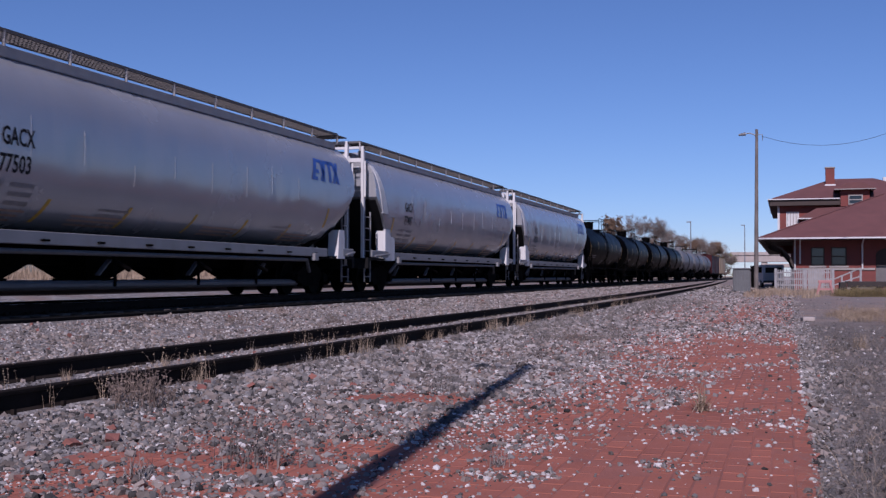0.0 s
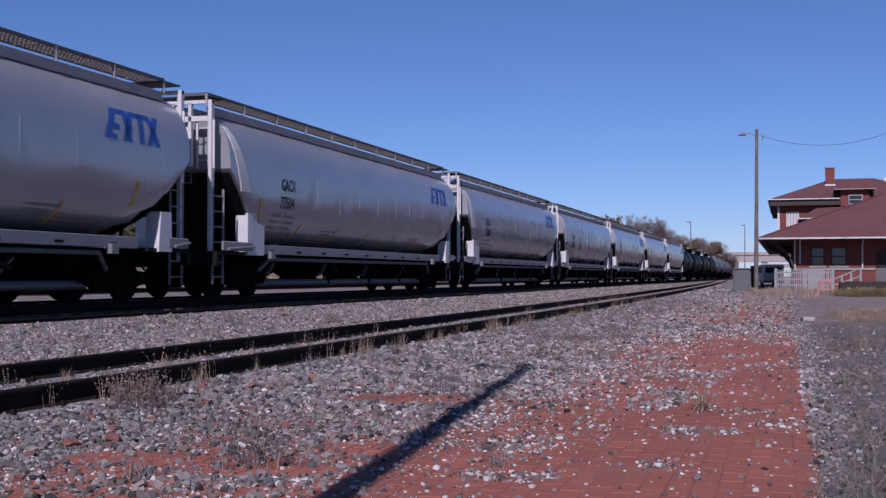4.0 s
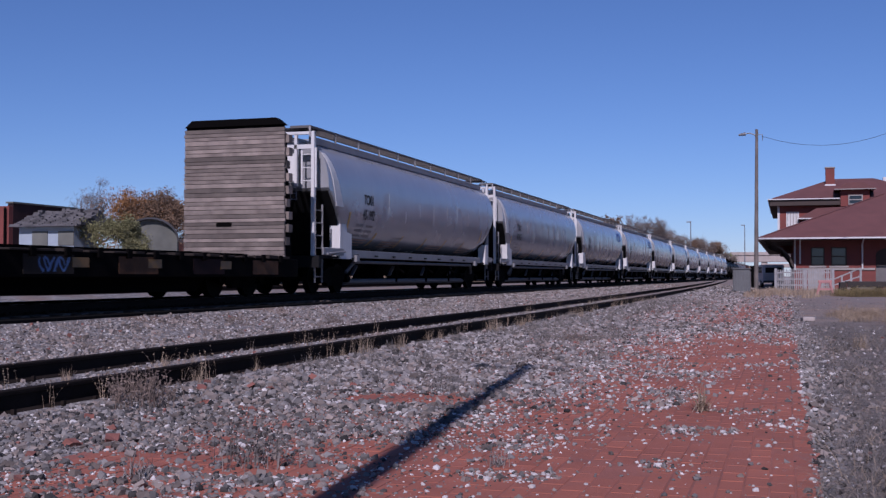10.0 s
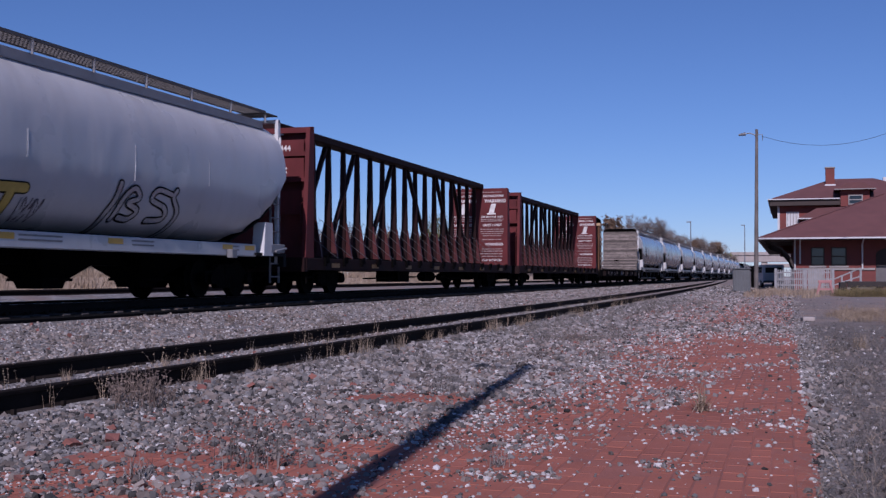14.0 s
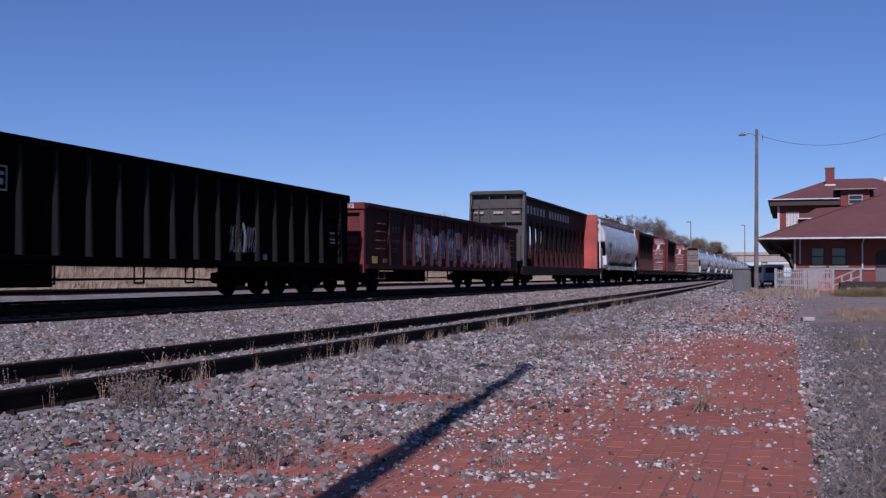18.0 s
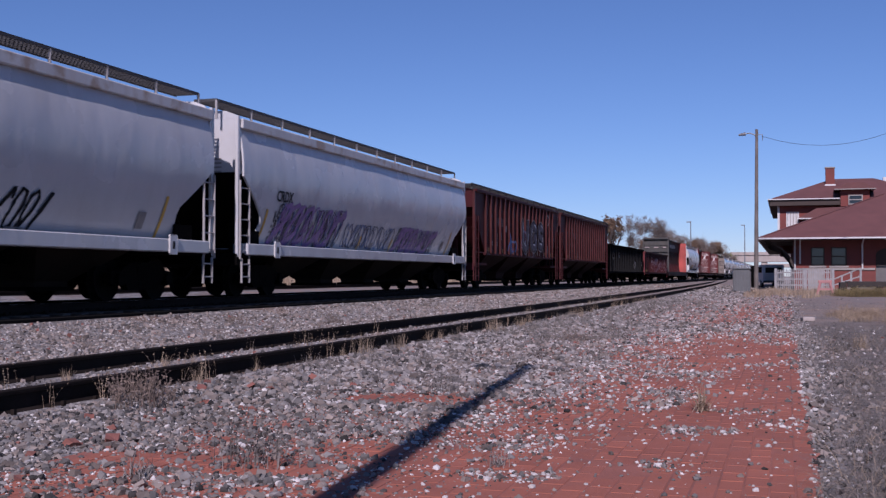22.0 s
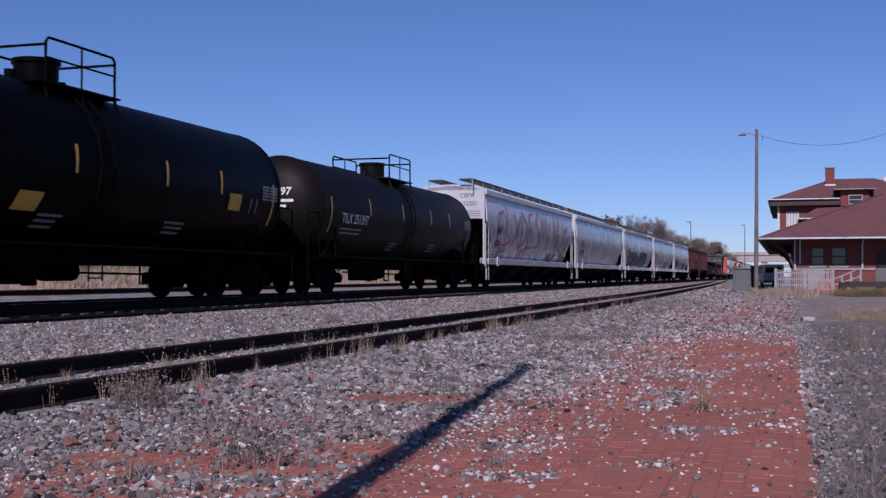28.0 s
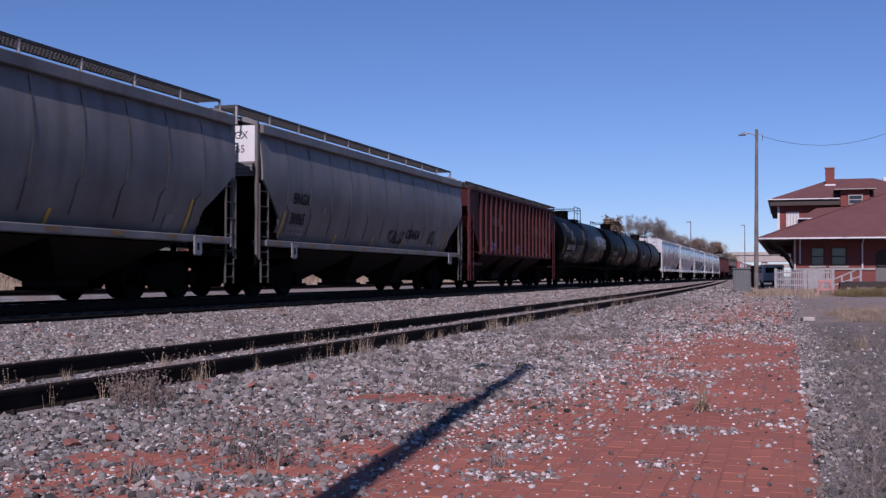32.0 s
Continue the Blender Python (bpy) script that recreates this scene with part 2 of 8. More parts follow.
def prism(bm, outline, axis, a, b):
    """An outline in the plane across an axis ('x': (y, z), 'y': (x, z), 'z': (x, y)), carried from a to b."""
    def at(p, k):
        return {"x": (k, p[0], p[1]), "y": (p[0], k, p[1]), "z": (p[0], p[1], k)}[axis]
    v0 = [bm.verts.new(at(p, a)) for p in outline]
    v1 = [bm.verts.new(at(p, b)) for p in outline]
    n = len(outline)
    fs = [bm.faces.new(v0), bm.faces.new(v1[::-1])]
    fs += [bm.faces.new((v0[i], v1[i], v1[(i + 1) % n], v0[(i + 1) % n])) for i in range(n)]
    bmesh.ops.recalc_face_normals(bm, faces=fs)
    return bm


def loft(bm, rings, caps=True):
    vs = [[bm.verts.new(p) for p in r] for r in rings]
    fs = []
    for a, b in zip(vs, vs[1:]):
        n = len(a)
        fs += [bm.faces.new((a[i], a[(i + 1) % n], b[(i + 1) % n], b[i])) for i in range(n)]
    if caps:
        fs += [bm.faces.new(vs[0]), bm.faces.new(vs[-1])]
    bmesh.ops.recalc_face_normals(bm, faces=fs)
    return bm


def tube(bm, pts, r, n=6):
    for a, b in zip(pts, pts[1:]):
        bar(bm, a, b, r, None, n)
    return bm


TEXTS = {}


def letters(name, text, size, where, material, parent, bold=0.0, slant=0.0, wide=1.0, label=""):
    """Lettering laid on a surface. where(u, v) gives the place of a point u right and v up of the text's lower left corner."""
    key = (text, size, bold, slant)
    if key not in TEXTS:
        cu = bpy.data.curves.new("lettering", "FONT")
        cu.body, cu.size, cu.offset, cu.shear, cu.resolution_u = text, size, bold, slant, 2
        ob = bpy.data.objects.new("lettering", cu)
        me = bpy.data.meshes.new_from_object(ob)
        TEXTS[key] = ([tuple(v.co) for v in me.vertices], [tuple(p.vertices) for p in me.polygons])
        bpy.data.objects.remove(ob)
        bpy.data.meshes.remove(me)
    vs, fs = TEXTS[key]
    me = bpy.data.meshes.new(name)
    me.from_pydata([where(v[0] * wide, v[1]) for v in vs], [], fs)
    me.materials.append(MAT[material])
    ob = new(name, me)
    ob.parent = parent
    if label:
        tagged(ob, label)
    return ob


def strip(bm, where, u0, u1, v0, v1, lean=0.0):
    """One plain bar of print on a surface."""
    n = max(1, math.ceil((v1 - v0) / 0.07))
    rows = []
    for k in range(n + 1):
        s = k / n
        rows.append([bm.verts.new(where(u + lean * s, v0 + (v1 - v0) * s)) for u in (u0, u1)])
    for a, b in zip(rows, rows[1:]):
        bm.faces.new((a[0], a[1], b[1], b[0]))


def stroke(bm, where, pts, w):
    """One pulled paint line on a surface."""
    n = len(pts)
    left, right = [], []
    for i, (u, v) in enumerate(pts):
        a, b = pts[max(0, i - 1)], pts[min(n - 1, i + 1)]
        dx, dy = b[0] - a[0], b[1] - a[1]
        k = w * (0.55 + 0.45 * math.sin(math.pi * (i + 0.7) / (n + 0.4))) / (math.hypot(dx, dy) or 1) / 2
        left.append(bm.verts.new(where(u - dy * k, v + dx * k)))
        right.append(bm.verts.new(where(u + dy * k, v - dx * k)))
    for i in range(n - 1):
        bm.faces.new((left[i], right[i], right[i + 1], left[i + 1]))


def fat_line(bm, where, pts, w):
    """A broad sprayed line of even width with round ends and joints, along a smoothed line of points."""
    P = [Vector(p) for p in pts]
    fine = []
    for i in range(len(P) - 1):
        a, b, c, d = P[max(0, i - 1)], P[i], P[i + 1], P[min(len(P) - 1, i + 2)]
        for k in range(6):
            s = k / 6
            fine.append(0.5 * (2 * b + (c - a) * s + (2 * a - 5 * b + 4 * c - d) * s * s + (3 * b - a - 3 * c + d) * s ** 3))
    fine.append(P[-1])
    left, right = [], []
    for i, p in enumerate(fine):
        way = fine[min(len(fine) - 1, i + 1)] - fine[max(0, i - 1)]
        side = Vector((-way.y, way.x)).normalized() * w / 2
        left.append(p + side)
        right.append(p - side)
    for end, way in ((0, -1), (len(fine) - 1, 1)):
        c, a0 = fine[end], math.atan2(*(left[end] - fine[end]).yx)
        rim = [c + Vector((math.cos(a0 - way * math.pi * k / 8), math.sin(a0 - way * math.pi * k / 8))) * w / 2 for k in range(9)]
        bm.faces.new([bm.verts.new(where(q.x, q.y)) for q in rim])
    lv = [bm.verts.new(where(q.x, q.y)) for q in left]
    rv = [bm.verts.new(where(q.x, q.y)) for q in right]
    for i in range(len(fine) - 1):
        bm.faces.new((lv[i], rv[i], rv[i + 1], lv[i + 1]))


FORMS = {
    "L": [[(0.1, 1.0), (0.05, 0.0), (0.85, 0.15)]], "X": [[(0.0, 1.0), (0.9, 0.0)], [(0.9, 0.95), (0.05, 0.05)]],
    "D": [[(0.1, 0.0), (0.15, 1.0), (0.8, 0.65), (0.75, 0.25), (0.1, 0.0)]], "E": [[(0.8, 1.0), (0.1, 0.9), (0.1, 0.0), (0.85, 0.05)], [(0.1, 0.5), (0.65, 0.55)]],
    "S": [[(0.85, 0.9), (0.4, 1.0), (0.1, 0.72), (0.75, 0.4), (0.7, 0.08), (0.05, 0.05)]], "M": [[(0.0, 0.0), (0.15, 1.0), (0.45, 0.4), (0.8, 1.0), (0.95, 0.0)]],
    "I": [[(0.3, 1.0), (0.25, 0.0)]], "N": [[(0.05, 0.0), (0.1, 1.0), (0.75, 0.0), (0.85, 1.0)]],
    "U": [[(0.05, 1.0), (0.15, 0.1), (0.6, 0.0), (0.85, 1.0)]], "V": [[(0.05, 0.72), (0.3, 0.0), (1.0, 0.55)], [(0.05, 0.72), (0.75, 0.9)]],
    "R": [[(0.1, 0.0), (0.1, 1.0), (0.75, 0.85), (0.7, 0.5), (0.15, 0.45), (0.9, 0.0)]], "P": [[(0.1, 0.0), (0.1, 1.0), (0.8, 0.85), (0.75, 0.5), (0.1, 0.45)]],
    "T": [[(0.0, 0.95), (0.9, 1.0)], [(0.45, 1.0), (0.42, 0.0)]], "A": [[(0.0, 0.0), (0.4, 1.0), (0.85, 0.0)], [(0.2, 0.4), (0.7, 0.4)]]}


def sprayed(bm, text, where, step, height, w, rng, drip=0.0):
    """Letters drawn by hand with a spray can, each as a few pulled lines."""
    for k, ch in enumerate(text):
        for line in FORMS[ch]:
            pts = []
            for (a, b), (c, d) in zip(line, line[1:]):
                pts += [(step * (k + a + (c - a) * j / 6) + rng.gauss(0, 0.012), height * (b + (d - b) * j / 6) + rng.gauss(0, 0.012)) for j in range(6)]
            pts.append((step * (k + line[-1][0]), height * line[-1][1]))
            stroke(bm, where, pts, w)
            for p in pts[::4] if drip else ():
                stroke(bm, where, [(p[0], p[1]), (p[0] + 0.01, p[1] - rng.uniform(0.1, drip))], 0.03)


def scrawl(bm, where, u0, u1, v0, v1, w, rng, loops=6):
    """A hand-sprayed tag: wiggling lines of letter-like loops between u0 and u1."""
    step = (u1 - u0) / loops
    for i in range(loops):
        c, h = u0 + (i + 0.5) * step, v1 - v0
        pts, ph, k = [], rng.uniform(0, 6.3), rng.choice((1, 1.5, 2))
        for j in range(9):
            s = j / 8
            pts.append((c + step * (0.55 * math.cos(ph + k * 4 * s) + 0.25 * (s - 0.5)), v0 + h * (0.5 + 0.5 * math.sin(ph * 1.7 + k * 3.5 * s + rng.uniform(-0.2, 0.2)))))
        stroke(bm, where, pts, w)


# ---- ground: one sheet, with the ballast bank under the main track ----
RAIL_Z, MAIN_X, SIDE_Z = 0.5, -13.72, 0.21
FAR_X, FAR_Z = -24.6, 0.52


def side_x(y):
    """The siding's middle: straight past the walk, then drawing in to the main track."""
    return -5.93 - 0.00030 * max(0.0, y - 16.0) ** 2 / (1 + 0.006 * max(0.0, y - 16.0))


def ground_z(x, y):
    def bump_at(c, top, half, foot):
        d = abs(x - c)
        return top if d < half else max(0.0, top * (1 - (d - half) / foot))
    z = max(bump_at(MAIN_X, RAIL_Z - 0.235, 1.6, 2.4), bump_at(FAR_X, FAR_Z - 0.17, 1.6, 2.5), bump_at(side_x(y), 0.05, 1.3, 1.0) if y < 300 else 0)
    bank = max(0.0, min(1.0, (-28.0 - x) / 2.6)) * max(0.0, min(1.0, (x + 37.5) / 3.0))
    z = max(z, bank * (0.85 + 0.35 * noise.noise((x * 0.2, y * 0.12, 7))))
    return z + 0.02 * noise.noise((x * 0.35, y * 0.35, 0)) * min(1, abs(x) * 0.5)


def ground_sheet():
    xs = sorted(set([-2500, -1200, -600, -300, -150, -90, -60, -50, -45, -40] + [round(-38 + 0.5 * i, 2) for i in range(97)] + [15, 20, 30, 50, 90, 150, 300, 600, 1200, 2500]))
    ys = sorted(set([-2500, -1000, -400, -150, -60, -30, -15] + [round(-8 + 1.0 * i, 2) for i in range(59)] + [round(51 + 3.0 * i, 2) for i in range(40)] + [180, 210, 260, 330, 450, 650, 1000, 1700, 3000]))
    verts = [(x, y, ground_z(x, y)) for y in ys for x in xs]
    w = len(xs)
    faces = [(j * w + i, j * w + i + 1, (j + 1) * w + i + 1, (j + 1) * w + i) for j in range(len(ys) - 1) for i in range(w - 1)]
    me = bpy.data.meshes.new("ground")
    me.from_pydata(verts, [], faces)
    me.materials.append(ground_material())
    me.polygons.foreach_set("use_smooth", [True] * len(me.polygons))
    return tagged(new("ground", me), "grey stony ground with dry soil and gravel", "ground", kind="structure")


def ground_material():
    m = bpy.data.materials.new("stony_ground")
    m.use_nodes = True
    n, l = m.node_tree.nodes, m.node_tree.links
    b = n["Principled BSDF"]
    tc = n.new("ShaderNodeTexCoord")
    sep = n.new("ShaderNodeSeparateXYZ")
    l.new(tc.outputs["Object"], sep.inputs[0])

    def nz(s, d=5):
        k = n.new("ShaderNodeTexNoise")
        k.inputs["Scale"].default_value, k.inputs["Detail"].default_value = s, d
        l.new(tc.outputs["Object"], k.inputs["Vector"])
        return k.outputs[0]

    def rng(src, a, z, lo=0.0, hi=1.0):
        r = n.new("ShaderNodeMapRange")
        for i, v in ((1, a), (2, z), (3, lo), (4, hi)):
            r.inputs[i].default_value = v
        l.new(src, r.inputs[0])
        return r.outputs[0]

    def mix(fac, a, c):
        x = n.new("ShaderNodeMix")
        x.data_type = "RGBA"
        l.new(fac, x.inputs[0])
        for s, v in ((6, a), (7, c)):
            if isinstance(v, tuple):
                x.inputs[s].default_value = (*(c * ALBEDO for c in v), 1)
            else:
                l.new(v, x.inputs[s])
        return x.outputs[2]

    def wobble(src, amount):
        a = n.new("ShaderNodeMath")
        a.operation = "MULTIPLY_ADD"
        l.new(nz(0.5, 6), a.inputs[0])
        a.inputs[1].default_value = amount
        l.new(src, a.inputs[2])
        return a.outputs[0]

    vor = n.new("ShaderNodeTexVoronoi")
    vor.inputs["Scale"].default_value = 22
    l.new(tc.outputs["Object"], vor.inputs["Vector"])
    bw = n.new("ShaderNodeRGBToBW")
    l.new(vor.outputs["Color"], bw.inputs[0])
    gravel = mix(bw.outputs[0], (0.095, 0.088, 0.086), (0.27, 0.25, 0.245))
    gravel = mix(rng(bw.outputs[0], 0.70, 0.74), gravel, (0.44, 0.42, 0.415))
    soil = mix(rng(nz(1.2), 0.3, 0.7), (0.17, 0.12, 0.095), (0.24, 0.18, 0.15))
    grass = mix(rng(nz(3.0), 0.35, 0.7), (0.36, 0.27, 0.19), (0.50, 0.39, 0.28))
    gravel = mix(rng(nz(1.6, 8), 0.48, 0.66), gravel, (0.29, 0.272, 0.266))
    gravel = mix(rng(nz(4.0, 8), 0.5, 0.7), gravel, (0.08, 0.076, 0.074))
    col = mix(rng(nz(0.35), 0.52, 0.62), gravel, soil)
    # trodden brown soil and straw litter beside the walk, sandier farther along
    litter = mix(rng(nz(5.0, 8), 0.35, 0.65), (0.085, 0.074, 0.068), (0.20, 0.165, 0.145))
    sandy = mix(rng(nz(0.55, 6), 0.42, 0.6), (0.33, 0.235, 0.185), (0.23, 0.195, 0.178))
    col = mix(rng(wobble(sep.outputs[0], 0.5), 0.40, 0.75), col, mix(rng(wobble(sep.outputs[1], 8.0), 26.0, 31.0), litter, sandy))
    col = mix(rng(wobble(sep.outputs[1], 26.0), 50.0, 58.0), col, mix(rng(nz(0.8, 6), 0.4, 0.62), (0.27, 0.20, 0.17), (0.20, 0.185, 0.18)))
    # sand and straw beyond the far track, and beyond the end of the walk
    col = mix(rng(wobble(sep.outputs[0], 2.5), -25.6, -27.2), col, grass)
    lane = n.new("ShaderNodeMath")
    lane.operation = "COMPARE"
    l.new(sep.outputs[0], lane.inputs[0])
    lane.inputs[1].default_value, lane.inputs[2].default_value = -42.5, 4.5
    col = mix(lane.outputs[0], col, (0.40, 0.38, 0.37))
    l.new(col, b.inputs["Base Color"])
    b.inputs["Roughness"].default_value = 0.95
    bp = n.new("ShaderNodeBump")
    bp.inputs["Distance"].default_value = 0.03
    bp.inputs["Strength"].default_value = 0.8
    l.new(vor.outputs["Distance"], bp.inputs["Height"])
    l.new(bp.outputs[0], b.inputs["Normal"])
    return m


ground = ground_sheet()


# ---- tracks ----
RAIL_SHAPE = [(-0.07, 0), (0.07, 0), (0.07, 0.012), (0.013, 0.035), (0.013, 0.135), (0.036, 0.142), (0.036, 0.165), (0.026, 0.172), (-0.026, 0.172), (-0.036, 0.165), (-0.036, 0.142), (-0.013, 0.135), (-0.013, 0.035), (-0.07, 0.012)]


def track(name, middle, top, y0, y1, tie_from, tie_to, label, shiny):
    """A track: two rails and its crossties; middle(y) is its line."""
    root = tagged(new(name), label, "railway track", kind="structure")
    ys = [y0]
    while ys[-1] < y1:
        ys.append(min(y1, ys[-1] + (6 if ys[-1] < 120 else 40)))
    for s in (-0.755, 0.755):
        bm = loft(B(), [[(middle(y) + s + px, y, top - 0.172 + pz) for px, pz in RAIL_SHAPE] for y in ys])
        part("rail", bm, "rail", root, "dark rusted steel rail")
        bm = loft(B(), [[(middle(y) + s + px, y, top + pz) for px, pz in ((-0.025, -0.002), (0.025, -0.002), (0.022, 0.0015), (-0.022, 0.0015))] for y in ys])
        part("railhead", bm, "railtop" if shiny else "rail", root, "worn running surface of the rail")
    base = box(B(), -1.3, 1.3, -0.115, 0.115, -0.17, 0.0, 0.012)
    me = None
    rng = random.Random(5)
    y = tie_from
    while y < tie_to:
        if me is None:
            first = part("crosstie", base, "tie", root)
            me = first.data
            ob = first
        else:
            ob = new("crosstie", me)
            ob.parent = root
        ob.matrix_basis = pose(middle(y) + rng.uniform(-0.06, 0.06), y, top - 0.185 + rng.uniform(-0.012, 0.004), 0, 0, rng.uniform(-1.5, 1.5))
        y += 0.55
    bm, y = B(), tie_from
    while y < min(tie_to, 40):
        for s in (-0.755, 0.755):
            x = middle(y) + s
            box(bm, x - 0.17, x + 0.17, y - 0.09, y + 0.09, top - 0.184, top - 0.166)
            for dx, dy in ((-0.085, 0.04), (0.085, -0.04), (0.13, 0.05)):
                box(bm, x + dx - 0.014, x + dx + 0.014, y + dy - 0.014, y + dy + 0.014, top - 0.17, top - 0.13 + 0.012 * (dx > 0.1))
        y += 0.55
    tagged(part("rail_spikes", bm, "rail", root), "rusty tie plates and spikes at the rail foot", kind="stuff")
    return root


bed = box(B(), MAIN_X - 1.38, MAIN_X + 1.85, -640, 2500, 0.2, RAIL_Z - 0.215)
tagged(part("ballast_bed", bed, "oilshade"), "ballast between the main rails, darkened by oil and painted shade", "ballast", kind="structure")
# dark slab standing in for the shaded rail sides and tie ends
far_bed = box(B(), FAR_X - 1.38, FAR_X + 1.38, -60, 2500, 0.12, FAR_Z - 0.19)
tagged(part("far_ballast_bed", far_bed, "oilshade"), "ballast under the second track, painted dark for rail and tie shade", "ballast", kind="structure")
main_track = track("main_track", lambda y: MAIN_X, RAIL_Z, -640, 2500, 8, 70, "main railway track on a grey ballast bank", True)
siding = track("siding_track", side_x, SIDE_Z, -30, 228, 2, 70, "disused siding track with rusty rails among weeds", False)
far_track = track("far_track", lambda y: FAR_X, FAR_Z, -60, 2500, 10, 60, "second track beyond the passing train", False)


# ---- the train: each car runs on the main track; its own space has y forward and z up from the railhead ----
def root_at(name, label, group="cars of the passing train"):
    r = tagged(new(name), label, "freight car", group)
    return r


WHEEL_R = 0.44


def wheelset_mesh():
    bm = B()
    bar(bm, (-0.95, 0, 0), (0.95, 0, 0), 0.08, None, 10)
    for s in (-1, 1):
        ring = [(0.0, 0.10), (0.0, 0.36), (0.02, WHEEL_R), (-0.10, WHEEL_R), (-0.125, WHEEL_R + 0.026), (-0.14, WHEEL_R + 0.02), (-0.14, 0.36), (-0.08, 0.30), (-0.09, 0.10)]
        n = 28
        loft(bm, [[(s * (0.80 + u), r * math.cos(2 * math.pi * k / n), r * math.sin(2 * math.pi * k / n)) for k in range(n)] for u, r in ring])
        for k in range(5):
            a = 2 * math.pi * k / 5
            box(bm, s * 0.80 - 0.006, s * 0.80 + 0.006, 0.24 * math.cos(a) - 0.03, 0.24 * math.cos(a) + 0.03, 0.24 * math.sin(a) - 0.03, 0.24 * math.sin(a) + 0.03)
    me = bpy.data.meshes.new("wheelset")
    bm.to_mesh(me)
    bm.free()
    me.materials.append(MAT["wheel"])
    return me


def bogie_mesh():
    bm = B()
    for s in (-1, 1):
        x0, x1 = (0.93, 1.09) if s > 0 else (-1.09, -0.93)
        prism(bm, [(-1.15, 0.36), (-1.15, 0.58), (-0.78, 0.62), (-0.45, 0.78), (0.45, 0.78), (0.78, 0.62), (1.15, 0.58), (1.15, 0.36), (0.95, 0.30), (0.75, 0.42), (0.52, 0.22), (-0.52, 0.22), (-0.75, 0.42), (-0.95, 0.30)], "x", x0, x1)
        for y in (-0.89, 0.89):
            bar(bm, (s * 0.9, y, WHEEL_R), (s * 1.17, y, WHEEL_R), 0.13, None, 12)
        for y in (-0.16, 0.0, 0.16):
            bar(bm, (s * 1.03, y, 0.26), (s * 1.03, y, 0.5), 0.07, None, 8)
    box(bm, -1.1, 1.1, -0.22, 0.22, 0.5, 0.74)
    for y in (-0.5, 0.5):
        bar(bm, (-0.85, y, 0.4), (0.85, y, 0.4), 0.08, 0.1)
    me = bpy.data.meshes.new("bogie")
    bm.to_mesh(me)
    bm.free()
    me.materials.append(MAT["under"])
    return me


WHEELSET, BOGIE = wheelset_mesh(), bogie_mesh()


def running_gear(root, length, centre):
    """Two bogies with their wheelsets, the centre sill and the couplers."""
    for s in (-1, 1):
        b = new("bogie", BOGIE)
        b.parent = root
        b.location = (0, s * centre, 0)
        for y in (-0.89, 0.89):
            w = new("wheelset", WHEELSET)
            w.parent = b
            w.location = (0, y, WHEEL_R)
        bm = B()
        box(bm, -0.11, 0.11, s * (length / 2 - 0.95), s * (length / 2 - 0.12), 0.74, 0.94)
        box(bm, -0.17, 0.17, s * (length / 2 - 0.28), s * (length / 2 - 0.0), 0.70, 0.98)
        part("coupler", bm, "under", root)
        bm = tube(B(), [(0.35, s * (length / 2 - 0.7), 0.8), (0.37, s * (length / 2 - 0.45), 0.62), (0.33, s * (length / 2 - 0.2), 0.42), (0.2, s * (length / 2 - 0.02), 0.5)], 0.028)
        part("brake_hose", bm, "under", root)
    part("centre_sill", box(B(), -0.3, 0.3, -length / 2 + 0.9, length / 2 - 0.9, 0.72, 1.08), "under", root)


def ladder(bm, x, y, z0, z1, across, n, r=0.014, width=0.42):
    """Two stiles and n rungs; across 'x' or 'y' is the way the rungs run."""
    dx, dy = (width, 0) if across == "x" else (0, width)
    for k in (0, 1):
        bar(bm, (x + k * dx, y + k * dy, z0), (x + k * dx, y + k * dy, z1), 0.05, 0.018)
    for i in range(n):
        z = z0 + (z1 - z0) * (i + 0.5) / n
        bar(bm, (x, y, z), (x + dx, y + dy, z), r, None, 5)


def roof_walk(root, y0, y1, x0, x1, z, base, step, mat_name="galv"):
    """A raised grating walk along one side of the roof, on posts."""
    bm = B()
    for x in (x0, x1):
        bar(bm, (x, y0, z), (x, y1, z), 0.045, 0.06)
    n = int((y1 - y0) / 0.11)
    for i in range(n + 1):
        y = y0 + (y1 - y0) * i / n
        bar(bm, (x0, y, z), (x1, y, z), 0.012, 0.034 if i % 8 else 0.07)
    for k in (0.17, 0.33, 0.5, 0.67, 0.83):
        bar(bm, (x0 + (x1 - x0) * k, y0, z), (x0 + (x1 - x0) * k, y1, z), 0.03, 0.010)
    part("roof_walk", bm, mat_name, root, "galvanised grating walkway")
    outer = x0 if abs(x0) > abs(x1) else x1
    inner = x1 if outer == x0 else x0
    n = int(round((y1 - y0) / step))
    for i in range(n + 1):
        y = y0 + (y1 - y0) * i / n
        bm = B()
        bar(bm, (outer, y, base), (outer, y, z), 0.05, 0.035)
        part("walk_post", bm, "galv" if mat_name in ("darkgrate", "midgrate") else mat_name, root)


def hatches(root, ys, z, w, l, material):
    for y in ys:
        bm = box(B(), -w / 2, w / 2, y - l / 2, y + l / 2, z, z + 0.14, 0.03)
        part("roof_hatch", bm, material, root)


# -- cylindrical covered hopper --
def tube_side(z):
    k = min(0.999, abs((z - 2.82) / 1.6))
    return 1.6 * (1 - k ** 2.8) ** (1 / 2.8)


